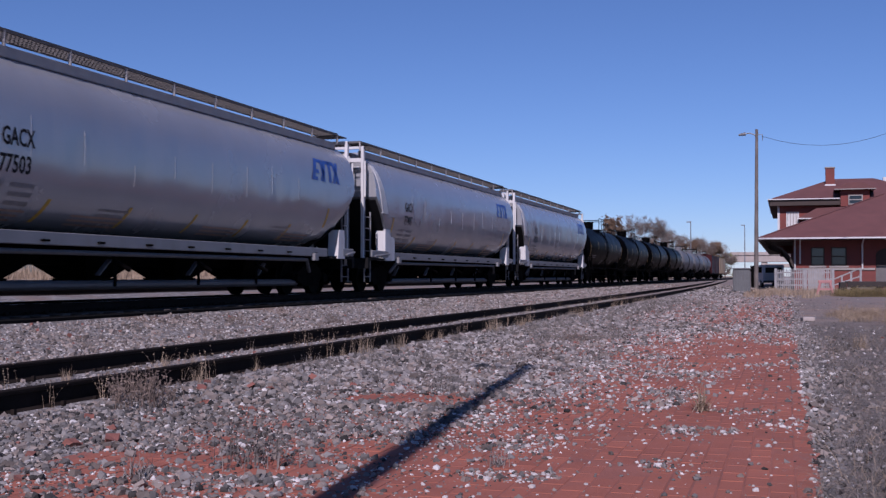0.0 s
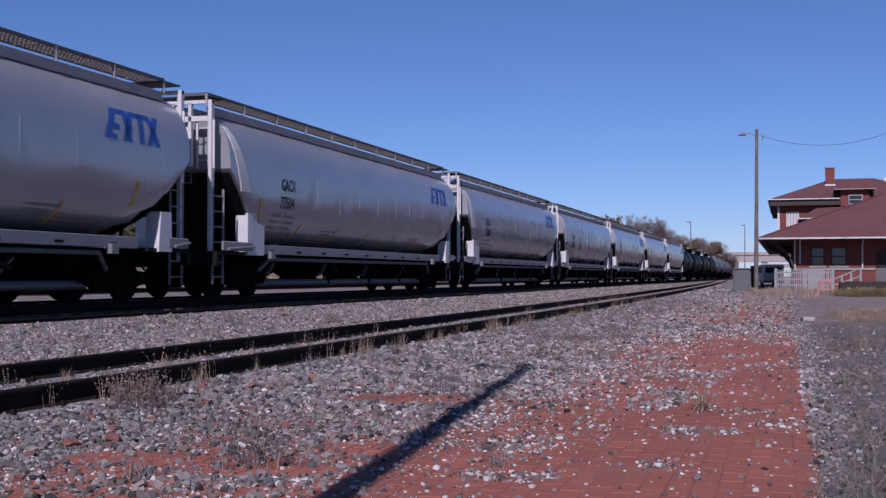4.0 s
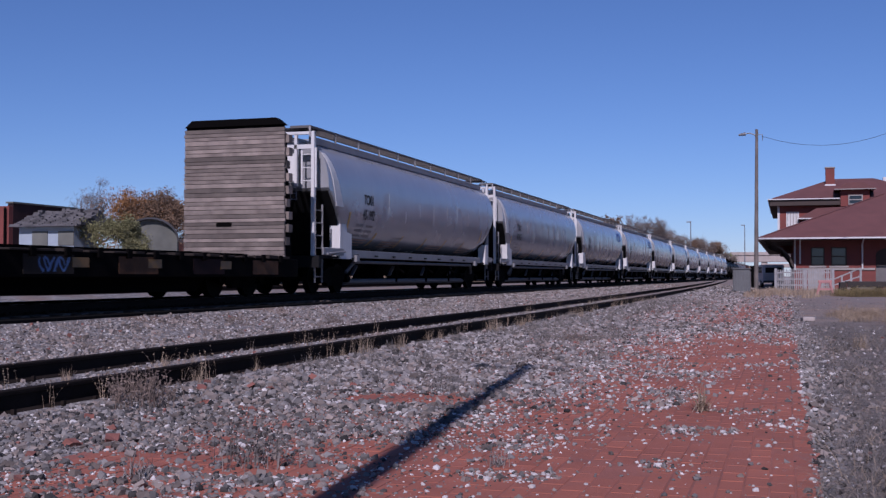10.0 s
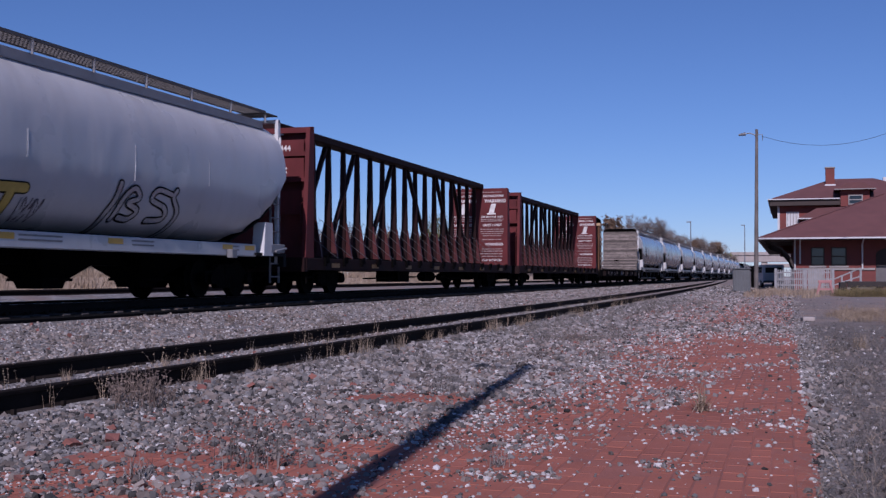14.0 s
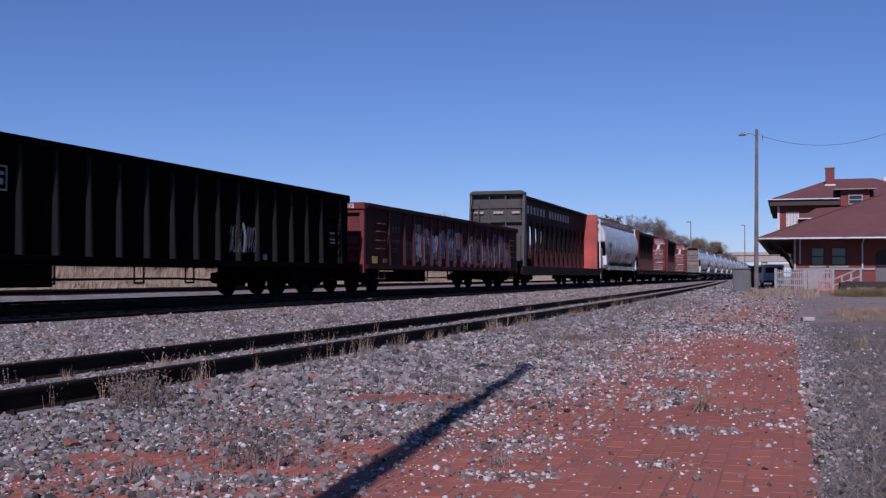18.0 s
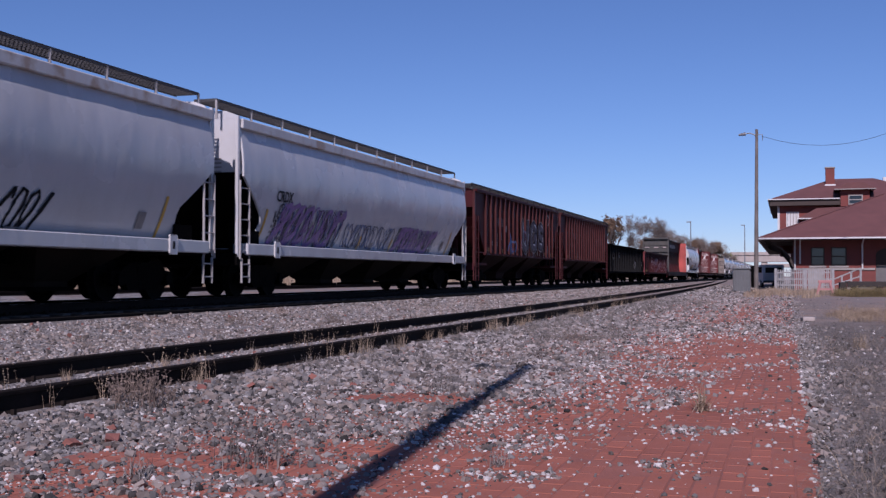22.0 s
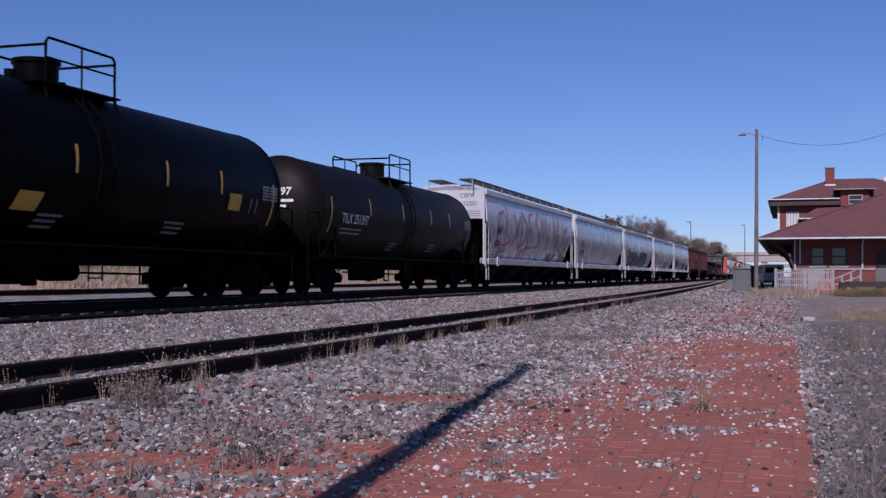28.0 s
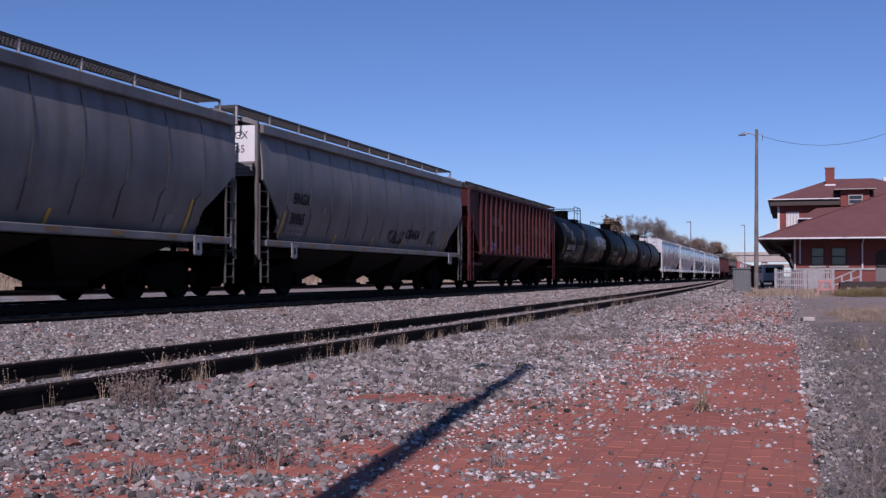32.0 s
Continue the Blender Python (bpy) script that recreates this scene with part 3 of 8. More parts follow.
def tube_hopper(body_mat):
    L = 20.03
    root = root_at("covered_hopper_car", "pale grey cylindrical covered hopper car rolling on the main track")
    n = 112

    def ring(y, floor, k):
        pts = []
        for i in range(n):
            a = 2 * math.pi * i / n
            c, s = math.cos(a), math.sin(a)
            z = 2.82 + 1.6 * math.copysign(abs(s) ** (2 / 2.8), s)
            x = 1.6 * math.copysign(abs(c) ** (2 / 2.8), c)
            if z < floor:
                z, x = floor, math.copysign(min(abs(x), tube_side(floor)), c) if abs(c) > 1e-6 else 0.0
            # shallow dents along the middle of the sheet, between the bays
            if 1.7 < z < 3.3 and abs(y) < 7.4 and c:
                d = max(0.0, noise.noise((y * 1.1, z * 0.75, 5 + math.copysign(3, c))) - 0.12) * math.sin(math.pi * (z - 1.7) / 1.6)
                x -= math.copysign(0.05 * d + 0.006 * abs(math.sin(math.pi * y / 1.4)) ** 6, c)
            pts.append((x * k, y, z))
        return pts
    ys = [-9.0, -8.9, -8.6, -8.2, -7.8, -7.3, -6.8, -6.2] + [-6.2 + 12.4 * i / 62 for i in range(1, 62)] + [6.2, 6.8, 7.3, 7.8, 8.2, 8.6, 8.9, 9.0]
    rings = []
    for y in ys:
        u = max(0.0, (abs(y) - 6.6) / 2.4)
        rings.append(ring(y * (0.985 if y < 0 else 1.038), 1.22 + 1.75 * u ** 1.35, 1 - 0.012 * (max(0.0, abs(y) * 0.972 - 8.0) / 0.75) ** 2))
    part("body", loft(B(), rings), body_mat, root, "smooth rounded pale grey body", True)
    weld = random.Random(17)
    for i in range(1, 9):
        y = -7.0 + 14.0 * i / 9 + weld.uniform(-0.12, 0.12)
        m, z0, dz = 8, weld.uniform(2.2, 2.6), weld.uniform(0.4, 0.7)
        if body_mat == "cream" and i % 2:
            continue
        a = [(tube_side(z0 + dz * j / m) + 0.001, y, z0 + dz * j / m) for j in range(m + 1)]
        bm = B()
        for p, q in zip(a, a[1:]):
            bar(bm, p, q, 0.008, 0.008)
        part("weld_seam", bm, body_mat, root)
    for s in (-1, 1):
        part("roof_coaming", box(B(), s * 1.06 - 0.06, s * 1.06 + 0.06, -8.95, 8.95, 4.2, 4.4, 0.01), "galv", root)
        if body_mat == "cream":
            part("side_skirt", box(B(), s * 1.30, s * 1.42, -7.6, 8.0, 0.97, 1.27, 0.02), body_mat, root, "plain off-white side skirt")
            continue
        part("side_sill", box(B(), s * 1.44 - 0.06, s * 1.44 + 0.06, -7.5, 7.5, 1.04, 1.27, 0.012), "sillgrey" if body_mat == "silver" else body_mat, root)
        for i in range(9):
            y = -6.6 + 13.2 * i / 8
            part("tie_down_lug", box(B(), s * 1.5, s * 1.56, y - 0.10, y + 0.10, 1.10, 1.14, 0.01), "under", root)
    roof_walk(root, -9.3, 8.9, 1.2, 0.62, 4.63, 4.36, 1.82, "midgrate")
    roof_walk(root, -8.9, 8.9, -1.2, -0.62, 4.63, 4.36, 1.78, "midgrate")
    hatches(root, [-7 + 2.8 * i for i in range(6)], 4.4, 0.9, 0.75, body_mat)
    for i, y in enumerate((-5.0, -1.67, 1.67, 5.0)):
        bm = B()
        loft(bm, [[(-1.2, y - 1.62, 1.3), (1.2, y - 1.62, 1.3), (1.2, y + 1.62, 1.3), (-1.2, y + 1.62, 1.3)], [(-0.32, y - 0.38, 0.42), (0.32, y - 0.38, 0.42), (0.32, y + 0.38, 0.42), (-0.32, y + 0.38, 0.42)], [(-0.3, y - 0.3, 0.26), (0.3, y - 0.3, 0.26), (0.3, y + 0.3, 0.26), (-0.3, y + 0.3, 0.26)]])
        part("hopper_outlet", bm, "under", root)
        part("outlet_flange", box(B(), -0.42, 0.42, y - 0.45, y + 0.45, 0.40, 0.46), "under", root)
        if body_mat == "cream":
            continue
        part("outlet_strut", bar(B(), (1.25, y - 1.35, 0.52), (1.25, y - 0.95, 0.82), 0.10, 0.03), "pipegrey", root)
    for s in (-1, 1) if body_mat != "cream" else ():
        part("discharge_pipe", bar(B(), (s * 1.02, -6.4, 0.33), (s * 1.02, 6.4, 0.33), 0.09, None, 10), "pipegrey", root, "long grey discharge pipe")
        part("air_line", tube(B(), [(s * 1.3, -6.9, 0.62), (s * 1.4, -6.5, 0.92), (s * 1.4, 6.3, 0.94), (s * 1.3, 6.7, 0.62)], 0.05, 8), "pipegrey", root)
        for y in (-2.6, 0.6, 3.4):
            bm = bar(B(), (s * 1.36, y, 0.3), (s * 1.36, y, 1.05), 0.035, None, 6)
            bar(bm, (s * 1.36, y, 0.78), (s * 1.5, y + 0.3, 0.62), 0.05, None, 6)
            part("valve_stem", bm, "under", root)
    for s in (-1, 1):
        e = s * (9.22 if s < 0 else 9.48)
        gap = 0.0 if s < 0 else 0.42
        for x in (-1.27, 1.27):
            part("corner_post", box(B(), x - 0.05, x + 0.05, e - 0.07, e + 0.07, 0.8, 4.5, 0.01), "white", root, "white end corner post")
            bm = B()
            ladder(bm, x * 1.04, e if s < 0 else e - 0.5, 1.1, 2.5, "y", 4, 0.016, 0.5)
            part("side_ladder", bm, "sillgrey", root)
            bm = B()
            ladder(bm, x * 1.035, e if s < 0 else e - 0.5, 0.32, 0.98, "y", 2, 0.018, 0.5)
            part("stirrup_step", bm, "sillgrey", root)
            g = x / 1.27
            if s < 0:
                # tapered plate along the edge of the sloping end
                rows = []
                for j in range(7):
                    k = j / 6
                    z = 2.48 + 1.47 * k
                    w = tube_side(z)
                    fore, aft = -7.85 - 0.81 * k, -8.35 - 0.5 * k
                    rows.append([(g * (w + 0.025), fore, z), (g * (w + 0.012), aft, z), (g * (w - 0.03), aft, z), (g * (w - 0.02), fore, z)])
                part("end_gusset", loft(B(), rows), "white", root, "white tapered gusset plate")
                outline = [(-7.88, 1.0), (-7.0, 1.0), (-7.0, 1.72), (-7.36, 1.78), (-7.42, 2.0), (-7.88, 2.0)]
                arm = (-9.1, -7.6)
            else:
                outline = [(8.22, 1.0), (8.74, 1.0), (8.70, 1.82), (8.30, 1.82)]
                arm = (8.6, 9.4)
            part("shield_plate", prism(B(), outline, "x", g * 1.2, g * 1.52), "white", root, "white end shield plate")
            bm = box(B(), g * 1.50 - 0.03, g * 1.50 + 0.03, arm[0], arm[1], 1.08, 1.30, 0.02)
            bar(bm, (g * 1.56, arm[0] + 0.2, 1.12), (g * 1.56, arm[1], 1.2), 0.03, None, 6)
            part("side_arm", bm, "sillgrey", root)
            part("jack_pad", box(B(), g * 1.44, g * 1.58, s * 6.6 - 0.12, s * 6.6 + 0.12, 0.92, 1.12, 0.01), "sillgrey", root)
        bm = box(B(), -1.32, 1.32, e - 0.05, e + 0.05, 4.42, 4.5)
        box(bm, -1.22, 1.22, e - 0.05, e + 0.05, 4.02, 4.14)
        part("end_crosspiece", bm, "white", root)
        for x in (-0.72, 0.3, 0.75):
            part("end_stile", box(B(), x - 0.04, x + 0.04, e - 0.05, e + 0.05, 3.0, 4.44), "white", root)
        bm = B()
        ladder(bm, 0.92, e, 2.95, 4.05, "x", 3)
        part("upper_ladder", bm, "white", root)
        # added cover sheet; its dark colour holds grime and the shade at the end
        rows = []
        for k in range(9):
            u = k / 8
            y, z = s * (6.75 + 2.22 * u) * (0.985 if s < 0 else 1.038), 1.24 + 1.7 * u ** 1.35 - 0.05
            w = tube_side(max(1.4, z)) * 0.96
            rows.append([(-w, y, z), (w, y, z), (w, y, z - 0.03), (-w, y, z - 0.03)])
        part("slope_sheet", loft(B(), rows), "ribdark", root, "sloping end sheet, dark with grime and painted shade")
        bm = B()
        for k in range(8):
            y = e - s * 0.62 * k / 7
            bar(bm, (-1.25, y, 4.60), (1.25, y, 4.60), 0.05, 0.03)
        for k in range(22):
            x = -1.25 + 2.5 * k / 21
            bar(bm, (x, e, 4.585), (x, e - s * 0.62, 4.585), 0.028, 0.02)
        part("roof_platform", bm, "darkgrate", root, "open grating platform at the roof's end")
        bm = B()
        for k in range(9):
            x = -0.72 + 0.18 * k
            bar(bm, (x, e - s * 0.09, 2.62), (x, e - s * 0.09, 3.13), 0.02, 0.02)
        for k in range(4):
            bar(bm, (-0.75, e - s * 0.09, 2.64 + 0.16 * k), (0.72, e - s * 0.09, 2.64 + 0.16 * k), 0.02, 0.02)
        part("end_grating", bm, "sillgrey", root)
        part("end_plate", box(B(), -0.75, 0.72, e - s * 0.09 - 0.015, e - s * 0.09 + 0.015, 3.15, 4.02), "white", root, "white end plate with the car's number")
        bm = box(B(), -1.48, 1.48, s * 7.9, s * (9.28 + 0.6 * gap), 1.0, 1.07)
        box(bm, -1.48, 1.48, s * (9.16 + 0.6 * gap), s * (9.32 + 0.6 * gap), 0.74, 1.06)
        part("end_platform", bm, "ribdark", root)
        part("end_brace", bar(B(), (0.55, s * 8.7, 3.1), (0.15, s * 8.9, 1.1), 0.06), "under", root)
        part("slope_brace", bar(B(), (-0.75, s * 8.7, 3.1), (-0.55, s * 8.6, 1.1), 0.3, 0.06), "ribdark", root)
    running_gear(root, L, 7.25)
    return root


def cyl_print(car, mark, number, logo):
    """Black marks near the trailing end, small print, slanted yellow reflectors and, on some, a blue company mark of plain shapes."""
    def on(y, z):
        return lambda u, v: (tube_side(z + v) + 0.006, y + u, z + v)
    letters("reporting_mark", mark, 0.42, on(-6.18, 2.66), "ink", car, 0.008, 0, 0.70, "black reporting mark")
    letters("car_number", number, 0.42, on(-6.22, 2.21), "ink", car, 0.008, 0, 0.78, "black car number")
    bm = B()
    for k in range(3):
        strip(bm, on(-6.6, 1.98 - 0.15 * k), 0, 0.3, 0, 0.07)
        strip(bm, on(-6.6, 1.98 - 0.15 * k), 0.36, 0.55, 0, 0.07)
        strip(bm, on(-6.6, 1.98 - 0.15 * k), 0.75, 1.35, 0, 0.07)
    for y in (-3.2, 4.2):
        for k in range(2):
            strip(bm, on(y, 1.72 - 0.09 * k), 0, 1.0 - 0.2 * k, 0, 0.04)
    part("small_print", bm, "greyink", car)
    bm = B()
    for y in (-6.9, -3.9, 0.9, 4.9):
        for k in range(3):
            strip(bm, on(y, 1.58 - 0.075 * k), 0, 1.7 - 0.1 * k, 0, 0.035)
    part("instruction_print", bm, "rustprint", car)
    for i, y in enumerate((-7.35, -4.9, -2.35, 0.2, 2.6, 5.0, 7.2)):
        bm = B()
        strip(bm, on(y, 1.85 if i in (0, 6) else 1.44), 0, 0.1, 0, 0.52 if i in (0, 6) else 0.4, 0.02 if i == 0 else 0.13)
        part("reflector_strip", bm, "yellow", car, "yellow reflective strip")
    if logo:
        bm = B()
        for m in range(6):
            v0, v1 = 0.1 * m, 0.1 * m + 0.1
            f = lambda u, v: on(6.2, 3.1)(u * 1.2, v)
            for u, w, lean in ((0.0, 0.16, 0.22), (0.5, 0.15, 0.22), (0.62, 0.15, -0.1), (0.98, 0.15, 0.0), (1.2, 0.16, 0.26), (1.46, 0.16, -0.26)):
                strip(bm, f, u + lean * v0 / 0.6, u + w + lean * v0 / 0.6, v0, v1, lean / 6)
            if m in (0, 5):
                strip(bm, f, 0.08 + 0.2 * (m == 5), 0.34 + 0.2 * (m == 5), v0 + 0.006, v1 - 0.006)
            if m == 2:
                strip(bm, f, 0.26, 0.42, v0, v1)
                strip(bm, f, 0.6, 0.78, v0, v1)
            if m == 5:
                strip(bm, f, 0.84, 1.26, v0, v1)
        part("company_mark", bm, "blueink", car, "slanted blue company mark")
    def endf(u, v):
        return (-0.36 + u, -9.151, 3.72 + v)
    letters("end_mark", mark, 0.27, endf, "ink", car)
    letters("end_number", number, 0.27, lambda u, v: (-0.36 + u, -9.151, 3.42 + v), "ink", car)


# -- curved-side covered hopper with a roof eave and a side sill --
def bulge_side(z):
    return 1.60 - (z - 3.0) ** 2 / 7.0


def bulge_hopper(L, body_mat, label, yellow_sill=False, dent=0.0):
    root = root_at("covered_hopper_car", label)
    H = L / 2
    e = H - 0.72
    rng = random.Random(int(L * 100))
    zs = [1.26 + 2.82 * j / 16 for j in range(17)]
    ny = 64
    ys = [-e + 2 * e * i / ny for i in range(ny + 1)]
    panel = (2 * e) / 7

    def cut(z):
        """The side sheet's end above the slope: it draws in towards the sill."""
        return e if z > 2.85 else e - (2.85 - z) / 0.95 * 1.28 if z > 1.9 else e - 1.28 + 0.25 * (1.9 - z)
    for s in (-1, 1):
        bm = B()
        grid = []
        for j, z in enumerate(zs):
            row = []
            for i, y in enumerate(ys):
                yy = y * cut(z) / e
                d = 0.0
                if dent and s > 0:
                    d = dent * noise.noise((yy * 0.9, z * 0.7, L)) + 0.4 * dent * noise.noise((yy * 2.2, z * 1.5, 3 + L))
                fold = 0.006 * abs(math.sin(math.pi * (yy + e) / panel)) if dent else 0
                row.append(bm.verts.new((s * (bulge_side(z) + d + fold - 0.01), yy, z)))
            grid.append(row)
        fs = []
        for a, b in zip(grid, grid[1:]):
            fs += [bm.faces.new((a[i], a[i + 1], b[i + 1], b[i])) for i in range(ny)]
        bmesh.ops.recalc_face_normals(bm, faces=fs)
        g = bmesh.ops.extrude_face_region(bm, geom=fs)
        bmesh.ops.translate(bm, vec=(-s * 0.05, 0, 0), verts=[v for v in g["geom"] if isinstance(v, bmesh.types.BMVert)])
        bmesh.ops.recalc_face_normals(bm, faces=bm.faces[:])
        part("side_sheet", bm, body_mat, root, "curved painted side sheet", True)
        if body_mat == "grime" and s > 0:
            for i in range(1, 12):
                y = -e + 2 * e * i / 12
                bm = B()
                a = [(bulge_side(z) + 0.004, y * (0.97 if z < 2.2 else 1.0), z) for z in zs[2:-1]]
                for p, q in zip(a, a[1:]):
                    bar(bm, p, q, 0.014, 0.012)
                part("side_seam", bm, "greyend", root)
        part("roof_eave", box(B(), s * 1.36, s * (1.60 if body_mat == "grime" else 1.562), -e, e, 3.97, 4.2, 0.02), ("white" if yellow_sill else "rustywhite") if body_mat == "cool" else body_mat, root)
        part("side_sill", box(B(), s * 1.2, s * 1.60, -e + 0.2, e - 0.2, *((1.23, 1.39) if body_mat == "grime" else (1.0, 1.27)), 0.02), body_mat, root)
        if yellow_sill:
            for i in range(9):
                y = -e + 0.6 + (2 * e - 1.6) * i / 8
                part("reflector_strip", box(B(), s * 1.60, s * 1.604, y, y + 0.42, 1.28 if body_mat == "grime" else 1.14, 1.36 if body_mat == "grime" else 1.22), "dimyellow" if body_mat == "grime" else "yellow", root)
    bm = B()
    loft(bm, [[(-1.40, y, 4.19), (1.40, y, 4.19), (0.9, y, 4.32), (0, y, 4.38), (-0.9, y, 4.32)] for y in (-e, e)])
    part("roof", bm, body_mat, root)
    roof_walk(root, -e - 0.3, e + 0.3, 1.02, 0.45, 4.62, 4.18, 1.75, "darkgrate")
    roof_walk(root, -e, e, -1.02, -0.45, 4.62, 4.18, 1.75, "darkgrate")
    hatches(root, [-e + 1.5 + (2 * e - 3) * i / 4 for i in range(5)], 4.36, 0.7, 1.1, body_mat)
    for s in (-1, 1):
        # closed upper end, sloping floor under it, and the open platform
        part("end_panel", prism(B(), [(-1.46, 2.95), (1.46, 2.95), (1.47, 4.12), (1.36, 4.3), (1.1, 4.4), (0, 4.44), (-1.1, 4.4), (-1.36, 4.3), (-1.47, 4.12)], "y", s * (e - 0.04), s * e), body_mat, root, "upright end panel")
        # slope sheet and platform: shade of the car gap put into their colour
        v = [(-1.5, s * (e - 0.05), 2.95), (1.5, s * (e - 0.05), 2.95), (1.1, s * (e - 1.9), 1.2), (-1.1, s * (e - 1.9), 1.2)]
        part("slope_sheet", loft(B(), [v, [(p[0], p[1] - s * 0.06, p[2]) for p in v]]), "under", root, "slope sheet darkened for the shade between cars")
        for x in (-1.47, 1.47):
            g = x / 1.47
            part("corner_post", box(B(), x - 0.04, x + 0.04, s * (e + 0.1) - 0.055, s * (e + 0.1) + 0.055, 0.95, 4.26, 0.012), body_mat, root)
            part("corner_flange", prism(B(), [(s * (e + 0.04), 2.9), (s * (e + 0.04), 4.05), (s * (e - 0.02), 4.05), (s * (e - 0.14), 2.9)], "x", g * 1.475, g * 1.50), body_mat, root)
            bm = B()
            ladder(bm, x * 1.05, s * (e + 0.1) - (0.46 if s > 0 else 0), 0.9, 2.75, "y", 5, 0.016, 0.46)
            part("side_ladder", bm, "greyend" if body_mat == "grime" else "galv", root)
            bm = B()
            ladder(bm, x * 1.05, s * (e + 0.02) - (0.4 if s > 0 else 0), 0.34, 0.92, "y", 2, 0.018, 0.38)
            part("stirrup_step", bm, "greyend" if body_mat == "grime" else "galv", root)
        bm = box(B(), -1.5, 1.5, s * (e - 1.8), s * (e + 0.12), 0.96, 1.04)
        box(bm, -1.5, 1.5, s * (e), s * (e + 0.18), 0.76, 1.02)
        part("end_platform", bm, "under", root)
        bm = box(B(), -0.6, 0.6, s * (e + 0.16), s * (e + 0.20), 2.95, 2.99)
        for x in (-0.6, 0, 0.6):
            bar(bm, (x, s * e, 2.97), (x, s * (e + 0.45), 2.97), 0.03)
        bar(bm, (-0.6, s * (e + 0.45), 2.97), (0.6, s * (e + 0.45), 2.97), 0.03)
        part("brake_step", bm, "under", root)
        bm = box(B(), 0.62, 0.72, s * (e - 1.2), s * (e - 1.1), 1.0, 2.2)
        box(bm, -0.9, -0.7, s * (e - 1.0), s * (e - 0.8), 1.0, 1.6)
        part("end_upright", bm, "under", root)
        bm = box(B(), 1.601, 1.63, s * (e - 1.75) - 0.15, s * (e - 1.75) + 0.15, 0.95, 1.36, 0.03)
        part("jacking_plate", bm, "sillgrey" if body_mat == "grime" else "white", root)
        part("jacking_hole", box(B(), 1.631, 1.634, s * (e - 1.75) - 0.045, s * (e - 1.75) + 0.045, 1.06, 1.22), "under", root)
        bm = box(B(), 1.3, 1.36, s * (e - 0.9) - 0.35, s * (e - 0.9) + 0.35, 1.05, 1.6)
        bar(bm, (1.2, s * (e - 0.3), 1.05), (1.2, s * (e - 1.2), 2.0), 0.05)
        part("slope_stay", bm, "under", root)
    n = 4 if L > 19.2 else 3
    pitch = (2 * e - 4.6) / n
    for i in range(n):
        y = -(n - 1) / 2 * pitch + i * pitch
        bm = B()
        loft(bm, [[(-1.42, y - pitch / 2 + 0.03, 1.2), (1.42, y - pitch / 2 + 0.03, 1.2), (1.42, y + pitch / 2 - 0.03, 1.2), (-1.42, y + pitch / 2 - 0.03, 1.2)], [(-0.4, y - 0.5, 0.4), (0.4, y - 0.5, 0.4), (0.4, y + 0.5, 0.4), (-0.4, y + 0.5, 0.4)], [(-0.4, y - 0.5, 0.24), (0.4, y - 0.5, 0.24), (0.4, y + 0.5, 0.24), (-0.4, y + 0.5, 0.24)]])
        part("hopper_outlet", bm, "hopperbrown", root)
        part("outlet_gate", box(B(), -0.5, 0.5, y - 0.58, y + 0.58, 0.22, 0.30), "under", root)
    running_gear(root, L, H - 2.75)
    return root


def on_bulge(y, z):
    return lambda u, v: (bulge_side(z + v) + 0.010, y + u, z + v)


def bulge_print(car, L, mark, number, end_text=True, ink="ink", size=0.33, proud=0.0, end_x=0.1):
    y = -L / 2 + 2.55
    letters("reporting_mark", mark, size, on_bulge(y, 2.38), ink, car, 0.010, 0, 0.9)
    letters("car_number", number, size, on_bulge(y, 1.86), ink, car, 0.010, 0, 0.9)
    bm = B()
    for k in range(3):
        for u0, u1 in ((0, 0.2), (0.26, 0.45), (0.55, 1.0)):
            strip(bm, on_bulge(y, 1.72 - 0.14 * k), u0, u1, 0, 0.06)
    for yy, z, w, h in ((L / 2 - 3.4, 1.45, 0.28, 0.34), (1.0, 1.35, 0.4, 0.04), (3.0, 1.3, 0.5, 0.04), (y + 2.0, 2.2, 0.16, 0.2), (-0.5, 1.32, 0.3, 0.22)):
        strip(bm, on_bulge(yy, z), 0, w, 0, h)
    part("small_print", bm, "greyink", car)
    for i, yy in enumerate((y - 0.5, y + 3.2, y + 6.2, y + 9.0, L / 2 - 2.6)):
        bm = B()
        strip(bm, on_bulge(yy, 1.3), 0, 0.1, 0, 0.85 if i in (0, 4) else 0.4, 0.06)
        part("reflector_strip", bm, "yellow", car, "yellow reflective strip")
    if end_text:
        f = lambda dz: (lambda u, v: (end_x + u, -L / 2 + 0.715 - proud, dz + v))
        letters("end_mark", mark, 0.26, f(3.86), ink, car)
        letters("end_number", number, 0.26, f(3.52), ink, car)
        bm = B()
        for k in range(4):
            strip(bm, f(2.7 - 0.1 * k + 0.55), 0.1, 0.9, 0, 0.04)
        part("end_print", bm, "greyink", car)


# -- ribbed covered hopper --
RIB_FIRST, RIB_STEP = -7.05, 0.83


